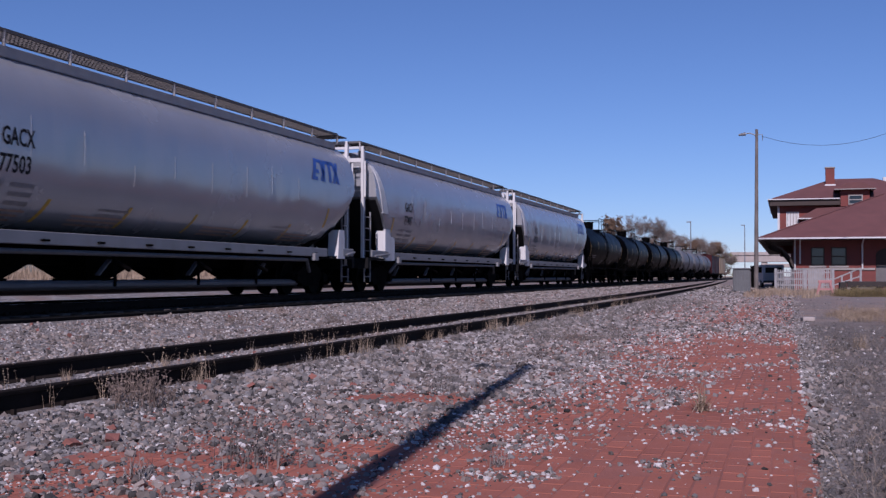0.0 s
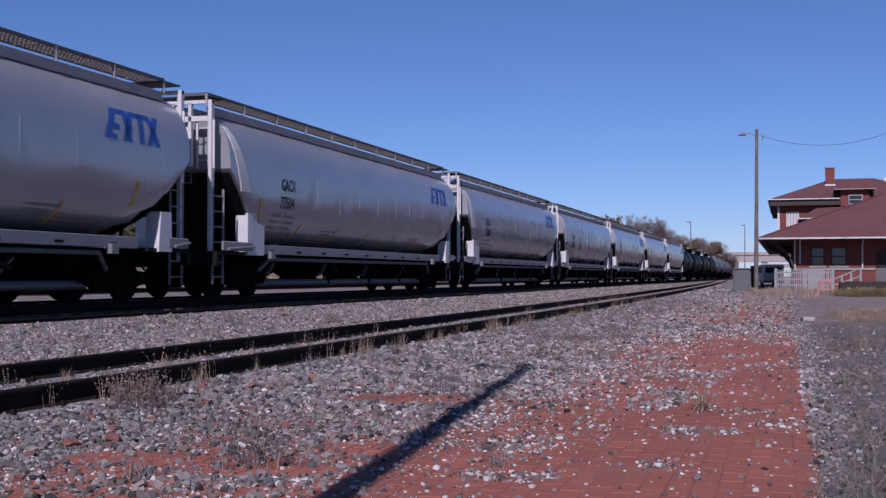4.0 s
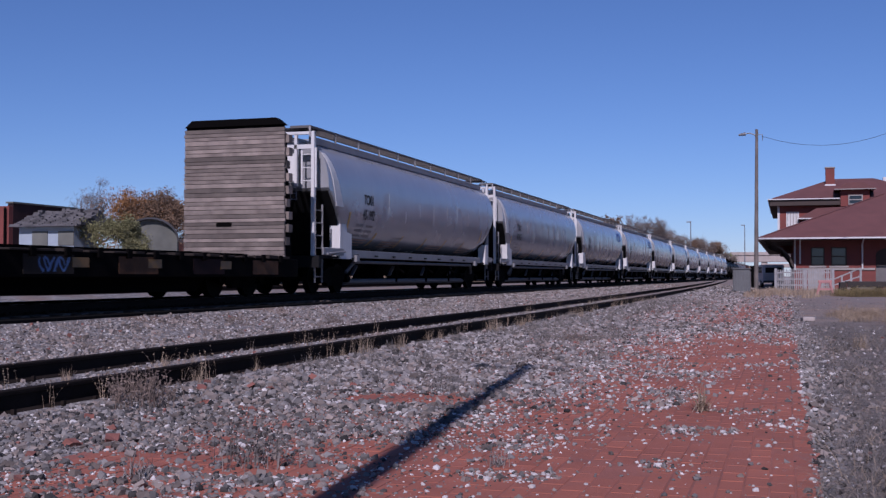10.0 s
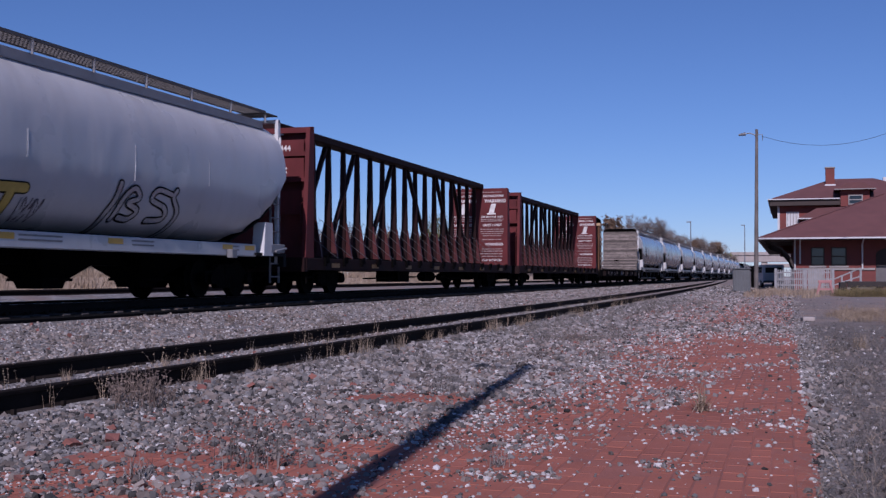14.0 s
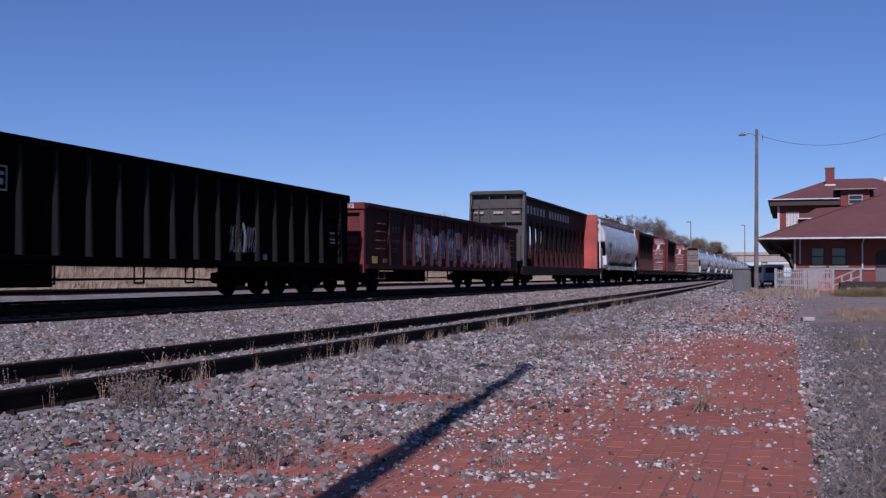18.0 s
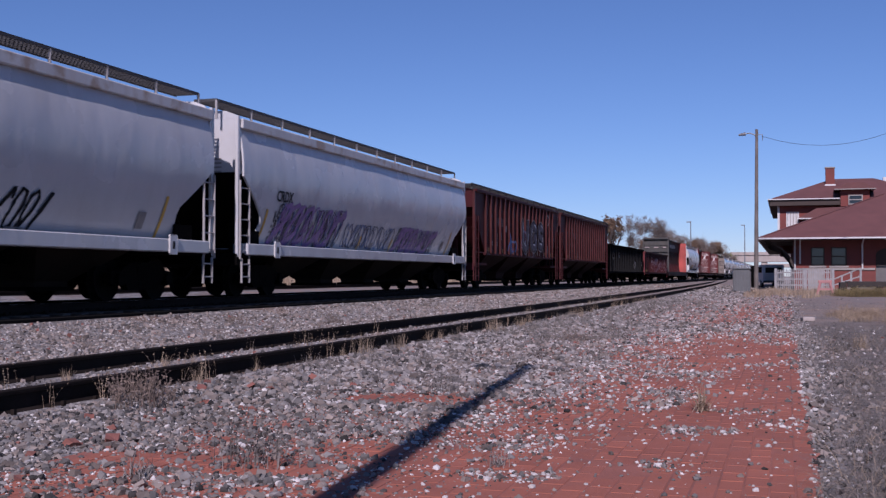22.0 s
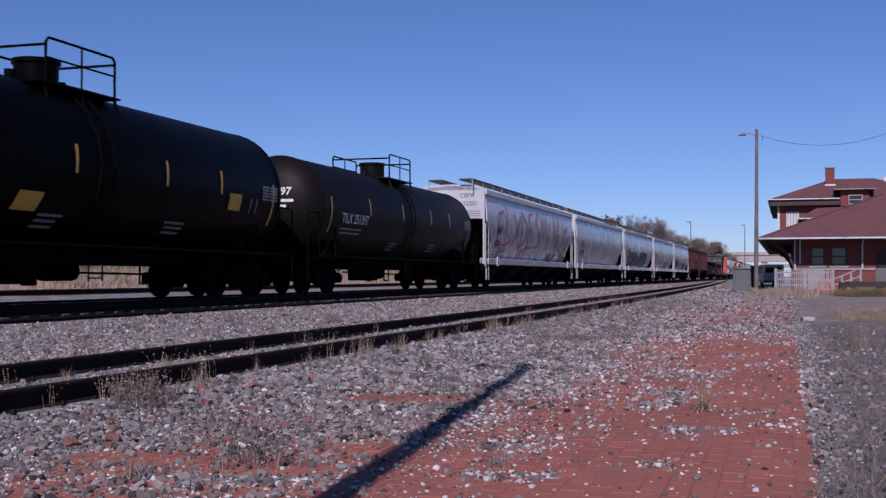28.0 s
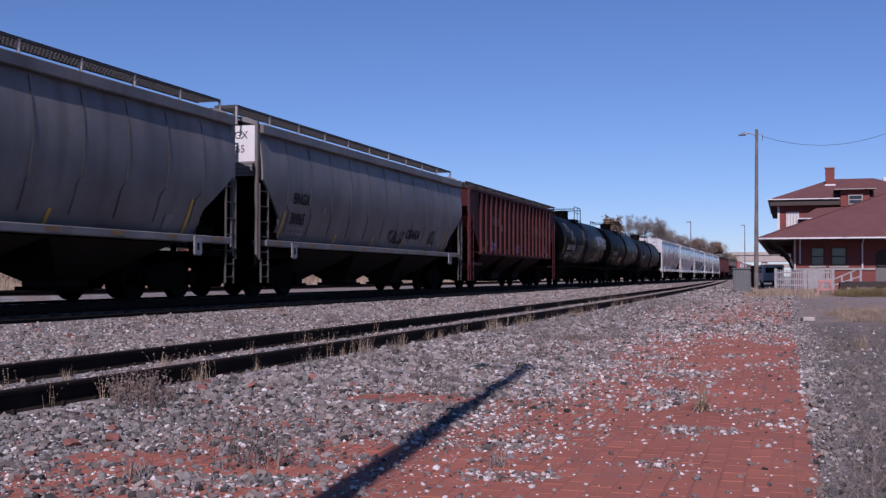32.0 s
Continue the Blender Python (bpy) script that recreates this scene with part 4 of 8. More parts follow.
def ribbed_hopper(L):
    root = root_at("covered_hopper_car", "oxide red ribbed covered hopper car on the main track")
    H = L / 2
    e = H - 0.6
    for s in (-1, 1):
        bm = prism(B(), [(-e, 4.02), (-e, 3.05), (-e + 1.6, 1.5), (e - 1.6, 1.5), (e, 3.05), (e, 4.02)], "x", s * 1.46, s * 1.50)
        part("side_sheet", bm, "oxide", root, "dark oxide red side sheet")
        n = 18
        for i in range(n):
            y = RIB_FIRST + RIB_STEP * i
            part("side_rib", box(B(), s * 1.50, s * 1.60, y - 0.035, y + 0.035, 1.46, 4.0, 0.012), "redrib", root)
        part("roof_rail", box(B(), s * 1.42, s * 1.6, -e, e, 3.98, 4.1, 0.02), "oxide", root)
        part("side_sill", box(B(), s * 1.44, s * 1.56, -e + 1.5, e - 1.5, 1.4, 1.5), "oxide", root)
        for y in (-e + 2.0, -e + 4.6, -2.2, 0.4, 3.1, e - 3.6, e - 1.9):
            part("reflector_panel", box(B(), s * 1.50, s * 1.506, y - 0.02, y + 0.45, 1.56, 1.72), "dimyellow", root)
    bm = B()
    loft(bm, [[(-1.5, y, 4.06), (1.5, y, 4.06), (0.8, y, 4.22), (-0.8, y, 4.22)] for y in (-e, e)])
    part("roof", bm, "oxide", root)
    bm = B()
    for x0, x1 in ((0.72, 1.45),):
        for k in range(7):
            x = x0 + (x1 - x0) * k / 6
            bar(bm, (x, -e - 0.35, 4.29), (x, e + 0.35, 4.29), 0.05 if k in (0, 6) else 0.03, 0.06 if k in (0, 6) else 0.012)
        for i in range(150):
            y = -e - 0.3 + (2 * e + 0.6) * i / 149
            bar(bm, (x0, y, 4.28), (x1, y, 4.28), 0.03, 0.035)
        for i in range(13):
            y = -e - 0.2 + (2 * e + 0.4) * i / 12
            bar(bm, (x1 - 0.02, y, 4.06), (x1 - 0.02, y, 4.29), 0.045)
    part("roof_walk", bm, "darkgrate", root)
    hatches(root, [-e + 2 + (2 * e - 4) * i / 7 for i in range(8)], 4.2, 0.6, 0.9, "oxide")
    for s in (-1, 1):
        part("end_panel", box(B(), -1.5, 1.5, s * (e - 0.03), s * (e + 0.02), 3.35, 4.06), "oxide", root)
        v = [(-1.47, s * (e - 0.03), 3.4), (1.47, s * (e - 0.03), 3.4), (1.47, s * (e - 1.95), 1.45), (-1.47, s * (e - 1.95), 1.45)]
        part("slope_sheet", loft(B(), [v, [(p[0], p[1] - s * 0.06, p[2]) for p in v]]), "oxide", root)
        for x in (-1.48, 1.48):
            part("corner_post", box(B(), x - 0.05, x + 0.05, s * (e + 0.05) - 0.05, s * (e + 0.05) + 0.05, 0.9, 4.06), "redrib", root)
            bm = B()
            ladder(bm, x if x < 0 else x - 0.42, s * (e + 0.12), 0.32, 3.1, "x", 7, 0.016)
            part("end_ladder", bm, "redrib", root)
            bm = B()
            ladder(bm, x * 1.03, s * (e - 0.05) - (0.42 if s > 0 else 0), 0.32, 3.0, "y", 7, 0.016)
            part("side_ladder", bm, "oxide", root)
            part("platform_rail", bar(B(), (x, s * (e + 0.1), 1.5), (x, s * (e - 1.4), 1.5), 0.04), "redrib", root)
        bm = box(B(), -1.5, 1.5, s * (e - 1.9), s * (e + 0.12), 0.96, 1.06)
        box(bm, -1.5, 1.5, s * e, s * (e + 0.16), 0.74, 1.02)
        part("end_platform", bm, "oxide", root)
        part("shear_plate", box(B(), -0.5, 0.5, s * (e - 3.4), s * (e - 0.55), 1.07, 1.42), "under", root)
        bm = B()
        for x in (-0.55, 0.55):
            bar(bm, (x, s * (e - 0.5), 1.05), (x, s * (e - 0.35), 3.3), 0.14, 0.1)
        part("end_strut", bm, "oxide", root)
    for i, y in enumerate((-4.1, 0.0, 4.1)):
        bm = B()
        loft(bm, [[(-1.4, y - 2.03, 1.48), (1.4, y - 2.03, 1.48), (1.4, y + 2.03, 1.48), (-1.4, y + 2.03, 1.48)], [(-0.4, y - 0.85, 0.66), (0.4, y - 0.85, 0.66), (0.4, y + 0.85, 0.66), (-0.4, y + 0.85, 0.66)], [(-0.32, y - 0.55, 0.26), (0.32, y - 0.55, 0.26), (0.32, y + 0.55, 0.26), (-0.32, y + 0.55, 0.26)]])
        part("hopper_outlet", bm, "maroon", root)
        part("outlet_gate", box(B(), -0.45, 0.45, y - 0.65, y + 0.65, 0.30, 0.38), "under", root)
    running_gear(root, L, H - 2.6)
    return root


def ribbed_print(car, L, tag):
    e = L / 2 - 0.6
    def on(y, z):
        return lambda u, v: (1.508, y + u, z + v)
    ribs = [RIB_FIRST + RIB_STEP * i for i in range(18)]
    bm = B()
    # company letters and number near the trailing end, drawn as plain bars
    for i in (2, 3):
        for k in (0, 1):
            u = ribs[i] + 0.18 + 0.42 * k
            strip(bm, on(u, 2.72), 0, 0.28, 0, 0.36)
    part("faded_lettering", bm, "dullprint", car)
    number = {"": "469464", "big": "431935"}.get(tag)
    if number:
        letters("car_number", number[:3], 0.44, on(ribs[2] + 0.12, 2.12), "paleink", car, 0.008, 0, 0.72)
        letters("car_number", number[3:], 0.44, on(ribs[3] + 0.06, 2.12), "paleink", car, 0.008, 0, 0.72)
        letters("end_number", number, 0.30, lambda u, v: (-0.1 + u, -e - 0.026, 3.56 + v), "whiteink", car, 0.008)
    bm = B()
    for i in range(12, 16):
        for dz in (0.12, 0.25, 0.38):
            strip(bm, on(ribs[i] + 0.25, 2.58), 0.0, 0.55, dz - 0.04, dz + 0.035, 0.06)
        strip(bm, on(ribs[i] + 0.22, 2.56), 0.0, 0.6, 0.0, 0.03)
    if tag != "big":
        part("slanted_lettering", bm, "dullprint", car)
    else:
        bm.free()
    bm = B()
    for i, z in ((1, 1.95), (2, 1.95), (1, 1.84), (2, 1.84), (8, 1.9), (10, 1.9), (8, 1.78), (10, 1.78), (7, 1.75), (11, 1.7), (15, 1.75)):
        strip(bm, on(ribs[i] + 0.2, z), 0, 0.35, 0, 0.06)
    strip(bm, on(ribs[15] + 0.3, 1.7), 0, 0.3, 0, 0.4)
    strip(bm, on(ribs[4] + 0.35, 2.5), 0, 0.25, 0, 0.28)
    part("small_print", bm, "paleink", car)
    bm = B()
    f = lambda u, v: (-0.1 + u, -e - 0.025, 3.6 + v)
    for k in range(4):
        strip(bm, f, 0.12 + 0.24 * k, 0.30 + 0.24 * k, 0.22, 0.4)
    for k in range(6 if not number else 0):
        strip(bm, f, 0.04 + 0.19 * k, 0.19 + 0.19 * k, -0.03, 0.15)
    part("end_lettering", bm, "whiteink", car)
    if tag == "big":
        def on2(y, z):
            return lambda u, v: (1.618, y + u, z + v)
        fat = (
            [(-0.38, 3.0), (-0.32, 2.5), (-0.2, 2.05), (0.2, 1.85), (0.6, 2.0), (0.75, 2.5), (0.8, 3.0)],
            [(2.6, 2.85), (2.1, 3.0), (1.65, 2.8), (1.55, 2.35), (1.8, 1.98), (2.3, 1.95), (2.6, 2.15), (2.58, 2.4), (2.2, 2.42)],
            [(4.15, 2.9), (3.7, 3.0), (3.35, 2.8), (3.5, 2.55), (4, 2.42), (4.18, 2.2), (3.9, 2.03), (3.35, 2.08)])
        for m, w, up, lab in (("paleink", 0.60, 0.0, "pale outline of large sprayed letters"), ("sprayblack", 0.52, 0.003, "dark band of large sprayed letters"), ("graphite", 0.36, 0.006, "grey-violet fill of large sprayed letters")):
            for n, line in enumerate(fat):
                bm = B()
                fat_line(bm, lambda u, v: (1.618 + up + 0.0008 * n, u, v), line, w)
                part("graffiti", bm, m, car, lab)
        bm = B()
        for line in fat:
            for a, b in zip(line[::2], line[1::2]):
                stroke(bm, lambda u, v: (1.630, u + 0.06, v + 0.08), [a, ((a[0] + b[0]) / 2, (a[1] + b[1]) / 2 + 0.03), b], 0.06)
        part("graffiti", bm, "spraywhite", car, "white highlights on large sprayed letters")
        bm, rng = B(), random.Random(8)
        scrawl(bm, on2(-0.6, 1.8), 0, 1.3, 0, 0.9, 0.05, rng, 5)
        scrawl(bm, on2(-3.3, 1.6), 0, 1.6, 0, 0.5, 0.12, rng, 3)
        fat_line(bm, lambda u, v: (1.52, u, v), [(-2.6, 2.3), (-2.45, 2.0), (-2.5, 1.75)], 0.5)
        part("graffiti", bm, "sprayblue", car)
        bm = B()
        for a in range(9):
            u = 0.3 + 0.52 * a
            stroke(bm, lambda u, v: (1.626, u, v), [(u, 1.85), (u + 0.02, 1.6), (u, 1.85 - rng.uniform(0.3, 0.55))], 0.05)
        part("graffiti", bm, "paleink", car, "pale paint drips under large sprayed letters")
        bm = B()
        for k in range(12):
            a, b = 2 * math.pi * k / 12, 2 * math.pi * (k + 1) / 12
            c = lambda a, r: on2(5.55, 3.45)(r * math.cos(a), r * math.sin(a))
            bm.faces.new([bm.verts.new(p) for p in (c(a, 0.24), c(b, 0.24), c(b, 0.3), c(a, 0.3))])
        part("round_mark", bm, "paleink", car)
    elif tag == "small":
        bm, rng = B(), random.Random(3)
        scrawl(bm, lambda u, v: (1.615, -1.0 + u, 1.6 + v), 0, 0.8, 0, 0.35, 0.05, rng, 3)
        scrawl(bm, lambda u, v: (1.615, -5.6 + u, 1.62 + v), 0, 0.9, 0, 0.3, 0.05, rng, 3)
        part("graffiti", bm, "spraypurple", car)


# -- tank car --
def tank_car(L, body_mat, label, R=1.47):
    root = root_at("tank_car", label)
    H, zc = L / 2, 0.97 + R
    e = H - 0.95
    n = 44
    prof = []
    for k in range(9):
        a = math.pi / 2 * k / 8
        prof.append((-e + 0.72 * (1 - math.cos(a)), max(0.03, R * math.sin(a))))
    prof = prof + [(-y, r) for y, r in reversed(prof)]
    part("tank", loft(B(), [[(r * math.cos(2 * math.pi * k / n), y, zc + r * math.sin(2 * math.pi * k / n)) for k in range(n)] for y, r in prof]), body_mat, root, "long cylindrical steel tank", True)
    for y in (-e + 0.75, 0.0, e - 0.75):
        bm = B()
        loft(bm, [[((R + 0.012) * math.cos(2 * math.pi * k / n), yy, zc + (R + 0.012) * math.sin(2 * math.pi * k / n)) for k in range(n)] for yy in (y - 0.05, y + 0.05)])
        part("weld_band", bm, body_mat, root, "", True)
    bm = bar(B(), (0, 0, zc + R - 0.1), (0, 0, zc + R + 0.42), 0.42, None, 24)
    bar(bm, (0, 0, zc + R + 0.42), (0, 0, zc + R + 0.50), 0.46, None, 24)
    part("manway_dome", bm, body_mat, root, "", True)
    for y in (-0.75, 0.75):
        part("top_valve", bar(B(), (0, y, zc + R - 0.05), (0, y, zc + R + 0.2), 0.11, None, 10), body_mat, root)
    bm = B()
    for s in (-1, 1):
        box(bm, s * 0.5, s * 1.05, -1.25, 1.25, zc + R - 0.14, zc + R - 0.10)
        for y in (-1.1, 0, 1.1):
            bar(bm, (s * 1.0, y, zc + R - 0.14), (s * 1.2, y, zc + 0.75), 0.05)
    part("top_platform", bm, body_mat, root)
    for s in (-1, 1):
        bm = tube(B(), [(s * 1.02, -1.08, zc + R - 0.1), (s * 1.02, -1.08, zc + R + 0.6), (s * 1.02, -1.0, zc + R + 0.68), (s * 1.02, 1.0, zc + R + 0.68), (s * 1.02, 1.08, zc + R + 0.6), (s * 1.02, 1.08, zc + R - 0.1)], 0.026)
        bar(bm, (s * 1.02, -1.08, zc + R + 0.32), (s * 1.02, 1.08, zc + R + 0.32), 0.02, None, 5)
        bar(bm, (s * 1.02, 0, zc + R - 0.1), (s * 1.02, 0, zc + R + 0.68), 0.02, None, 5)
        part("guard_rail", bm, "under", root)
        bm = tube(B(), [(-1.02, s * 1.08, zc + R + 0.55), (1.02, s * 1.08, zc + R + 0.55)], 0.026)
        part("end_rail", bm, "under", root)
        bm = B()
        pts = [(s * (R + 0.06) * math.cos(a), zc + (R + 0.06) * math.sin(a)) for a in (0.9, 0.6, 0.3, 0.0, -0.3, -0.6)]
        for y in (-0.22, 0.22):
            tube(bm, [(x, y, z) for x, z in pts] + [(s * 1.35, y, 0.4)], 0.02)
        for x, z in pts + [(s * 1.35 + (pts[-1][0] - s * 1.35) * k, 0.4 + (pts[-1][1] - 0.4) * k) for k in (0.05, 0.37, 0.7)]:
            bar(bm, (x, -0.22, z), (x, 0.22, z), 0.015, None, 5)
        part("side_ladder", bm, "under", root)
        part("running_rail", tube(B(), [(s * 1.5, -e + 0.3, 1.05), (s * 1.5, e - 0.3, 1.05)], 0.03), "under", root)
    for s in (-1, 1):
        v = box(B(), -1.35, 1.35, s * (e - 1.7), s * (e + 0.45), 0.98, 1.06)
        part("end_platform", v, "under", root)
        bm = prism(B(), [(-1.3, 1.05), (1.3, 1.05), (1.15, 1.55), (0.8, 1.25), (-0.8, 1.25), (-1.15, 1.55)], "y", s * (e - 1.5), s * (e - 1.2))
        prism(bm, [(-1.3, 1.05), (1.3, 1.05), (1.15, 1.75), (0.8, 1.35), (-0.8, 1.35), (-1.15, 1.75)], "y", s * (e - 2.3), s * (e - 2.0))
        part("tank_saddle", bm, "under", root)
        for x in (-1.4, 1.4):
            bm = tube(B(), [(x, s * (e + 0.4), 0.35), (x, s * (e + 0.4), 2.2), (x, s * (e + 0.1), 2.25), (x, s * (e - 0.35), 2.25), (x, s * (e - 0.4), 1.05)], 0.022)
            part("grab_rail", bm, "under", root)
            part("side_brace", tube(B(), [(x * 0.98, s * (e - 1.6), 1.06), (x * 0.98, s * (e - 1.6), 1.9)], 0.03), "under", root)
        part("end_step", box(B(), -0.5, 0.5, s * (e + 0.35), s * (e + 0.5), 0.74, 1.0), "under", root)
    bm = B()
    box(bm, -0.5, 0.3, -1.0, -0.3, 0.35, 0.8)
    bar(bm, (-0.3, 0.6, 0.6), (-0.3, 1.6, 0.6), 0.2, None, 10)
    bar(bm, (0.7, -4.4, 0.62), (0.7, 4.2, 0.52), 0.025, None, 5)
    for y in (-3.4, -1.8, 1.9, 3.5):
        tube(bm, [(1.1, y, 1.0), (1.1, y, 0.35), (1.1, y + 0.4, 0.35), (1.1, y + 0.4, 1.0)], 0.02)
    part("brake_rigging", bm, "under", root)
    part("bottom_outlet", bar(B(), (0, 0, 0.45), (0, 0, 1.0), 0.18, None, 12), "under", root)
    running_gear(root, L, H - 2.55)
    return root


TANK_R = [1.47]


def on_tank(y, z):
    return lambda u, v: (math.sqrt(max(0.01, (TANK_R[0] + 0.012) ** 2 - (z + v - 0.97 - TANK_R[0]) ** 2)) + 0.006, y + u, z + v)


def tank_print(car, L, mark, tags, seed):
    e = L / 2 - 0.95
    rng = random.Random(seed)
    if mark:
        letters("reporting_mark", mark, 0.40, on_tank(-6.3, 2.06), "whiteink", car, 0.008)
        R = TANK_R[0]

        def head(x, z):
            return lambda u, v: (x + u, -e + 0.72 * (1 - math.sqrt(max(0.0, 1 - ((x + u) ** 2 + (z + v - 0.97 - R) ** 2) / R ** 2))) - 0.02, z + v)
        letters("end_number", mark.split()[1], 0.30, head(-0.22, 2.75), "whiteink", car, 0.006)
        bm = B()
        for k in range(2):
            strip(bm, head(0.2, 2.55 - 0.16 * k), 0, 0.55 - 0.2 * k, 0, 0.08)
        part("end_print", bm, "whiteink", car)
    for i, y in enumerate((-7.15, -4.06, -0.97, 2.1, 4.4, 7.05)):
        bm = B()
        m = 6
        h = 1.0 if i in (0, 5) else 0.52
        z0 = 1.75 if i in (0, 5) else 2.35
        for k in range(m):
            strip(bm, on_tank(y, z0 + h * k / m), 0, 0.085, 0, h / m)
        part("reflector_strip", bm, "yellow", car, "yellow reflective strip")
    bm = B()
    for y, z, w, h in ((-6.3, 1.86, 1.7, 0.05), (-6.2, 1.74, 1.5, 0.05), (2.5, 1.6, 0.8, 0.05), (2.6, 1.5, 0.7, 0.05), (2.6, 1.4, 0.7, 0.05), (-1.6, 1.55, 0.7, 0.05), (-1.6, 1.45, 0.6, 0.05), (-1.6, 1.35, 0.6, 0.05), (e - 2.3, 2.0, 0.05, 0.35), (e - 2.0, 2.0, 0.05, 0.35)):
        strip(bm, on_tank(y, z), 0, w, 0, h)
    part("small_print", bm, "greyink", car)
    bm = B()
    for k in range(5):
        strip(bm, on_tank(e - 1.7, 2.34 + 0.075 * k), 0, 0.34, 0, 0.05)
        strip(bm, on_tank(e - 1.7, 2.34 + 0.075 * k), 0.4, 0.8, 0, 0.05)
    part("data_print", bm, "greyink", car, "block of small grey print")
    if tags in ("placard", "tags"):
        bm = B()
        strip(bm, on_tank(4.85, 2.02), 0, 0.58, 0, 0.38)
        strip(bm, on_tank(-2.4, 1.62), 0, 0.66, 0, 0.33, 0.06)
        part("yellow_placard", bm, "yellow" if tags == "placard" else "dimyellow", car)
    if tags == "tags":
        bm = B()
        scrawl(bm, on_tank(-6.3, 3.1), 0, 1.2, 0, 0.5, 0.04, rng, 6)
        scrawl(bm, on_tank(-5.1, 2.6), 0, 0.8, 0, 0.6, 0.035, rng, 5)
        scrawl(bm, on_tank(-0.9, 2.75), 0, 1.1, 0, 0.7, 0.045, rng, 6)
        scrawl(bm, on_tank(3.0, 2.35), 0, 0.9, 0, 0.7, 0.04, rng, 6)
        part("graffiti", bm, "paleink", car, "dull white sprayed scrawl")
        bm = B()
        sprayed(bm, "MATRIX", on_tank(4.2, 2.35), 0.62, 0.8, 0.07, rng, 0.15)
        sprayed(bm, "MATRIX", on_tank(4.32, 2.27), 0.62, 0.8, 0.05, rng)
        part("graffiti", bm, "spraywhite", car, "white sprayed outline letters")
        bm = B()
        scrawl(bm, on_tank(-4.2, 1.6), 0, 3.4, 0, 0.8, 0.09, rng, 7)
        scrawl(bm, on_tank(3.4, 1.5), 0, 2.0, 0, 0.55, 0.09, rng, 5)
        scrawl(bm, on_tank(-6.3, 1.45), 0, 1.2, 0, 0.3, 0.06, rng, 5)
        part("graffiti", bm, "paleink", car, "grey sprayed scrawl")


# -- centre-beam flat car --
def bulkhead(root, s, e, face_mat, out_mat, top, print_it):
    """An end wall: a plain inner face, posts and beams outside."""
    part("bulkhead_plate", box(B(), -1.42, 1.42, s * (e - 0.06), s * e, 0.98, top, 0.01), face_mat, root, "upright end bulkhead plate")
    for x in (-1.36, -0.45, 0.45, 1.36) if s > 0 else (-1.36, 1.36):
        part("bulkhead_post", prism(B(), [(s * e, 0.98), (s * (e + 0.5 if abs(x) > 1 else e + 0.3), 0.98), (s * (e + 0.22), top - 0.05), (s * e, top)], "x", x - 0.06, x + 0.06), out_mat, root)
    for z in (top - 0.12, top - 0.75, top - 1.45):
        part("bulkhead_beam", box(B(), -1.36, 1.36, s * e, s * (e + 0.2), z - 0.06, z + 0.06), out_mat, root)
    if s < 0:
        # the open back of the end wall: framed panels set in between the beams
        for z0, z1 in ((top - 0.72, top - 0.36), (top - 1.4, top - 0.86), (top - 2.4, top - 1.75)):
            part("back_panel", box(B(), -1.2, 1.2, -e - 0.14, -e - 0.1, z0, z1), out_mat, root)
        for x in (-0.42, 0.42) if out_mat == "greyend" else ():
            part("panel_rib", box(B(), x - 0.03, x + 0.03, -e - 0.19, -e - 0.14, top - 2.4, top - 0.2), out_mat, root)
        part("hand_rail", tube(B(), [(1.2, -e - 0.3, 1.1), (1.2, -e - 0.34, 2.4), (1.2, -e - 0.24, 2.5)], 0.02), out_mat, root)
    else:
        part("upper_panel", box(B(), -1.32, 1.32, s * (e + 0.2), s * (e + 0.22), top - 1.42, top - 0.15), out_mat, root)
    if print_it:
        f = lambda x, z: (lambda u, v: (x + u, s * (e - 0.06) - s * 0.006, z + v))
        for x in (-1.3, 0.1):
            letters("warning_word", "WARNING", 0.21, f(x + 0.22, 3.92), "whiteink", root, 0.006)
            letters("warning_word", "INSTRUCTIONS", 0.14, f(x + 0.15, 4.18), "whiteink", root, 0.004)
            letters("warning_line", "CAR MAY FALL OVER", 0.11, f(x + 0.05, 3.22), "whiteink", root, 0.003)
            letters("warning_word", "SAFETY FIRST", 0.15, f(x + 0.15, 2.82), "whiteink", root, 0.004)
            letters("warning_word", "WARNING", 0.18, f(x + 0.24, 1.92), "whiteink", root, 0.005)
            bm = B()
            strip(bm, f(x + 0.42, 3.42), 0, 0.24, 0, 0.44, 0.12)
            strip(bm, f(x + 0.34, 3.36), 0, 0.42, 0, 0.07)
            part("tipping_sign", bm, "whiteink", root)
            rng = random.Random(4)
            for z in (4.38, 3.12, 3.04, 2.66, 2.56, 2.46, 2.36, 2.18, 1.74, 1.64, 1.52, 1.40):
                w = rng.uniform(0.85, 1.15)
                k = 0.58 - w / 2
                bm = B()
                u = 0.0
                while u < w - 0.05:
                    d = rng.uniform(0.06, 0.2)
                    strip(bm, f(x + k, z), u, min(w, u + d), 0, 0.038)
                    u += d + 0.035
                tagged(part("print_line", bm, "paleink", root), "line of small worn print", kind="stuff")
            letters("warning_line", "72'-0\" BETWEEN", 0.13, f(x + 0.1, 1.2), "whiteink", root, 0.003)


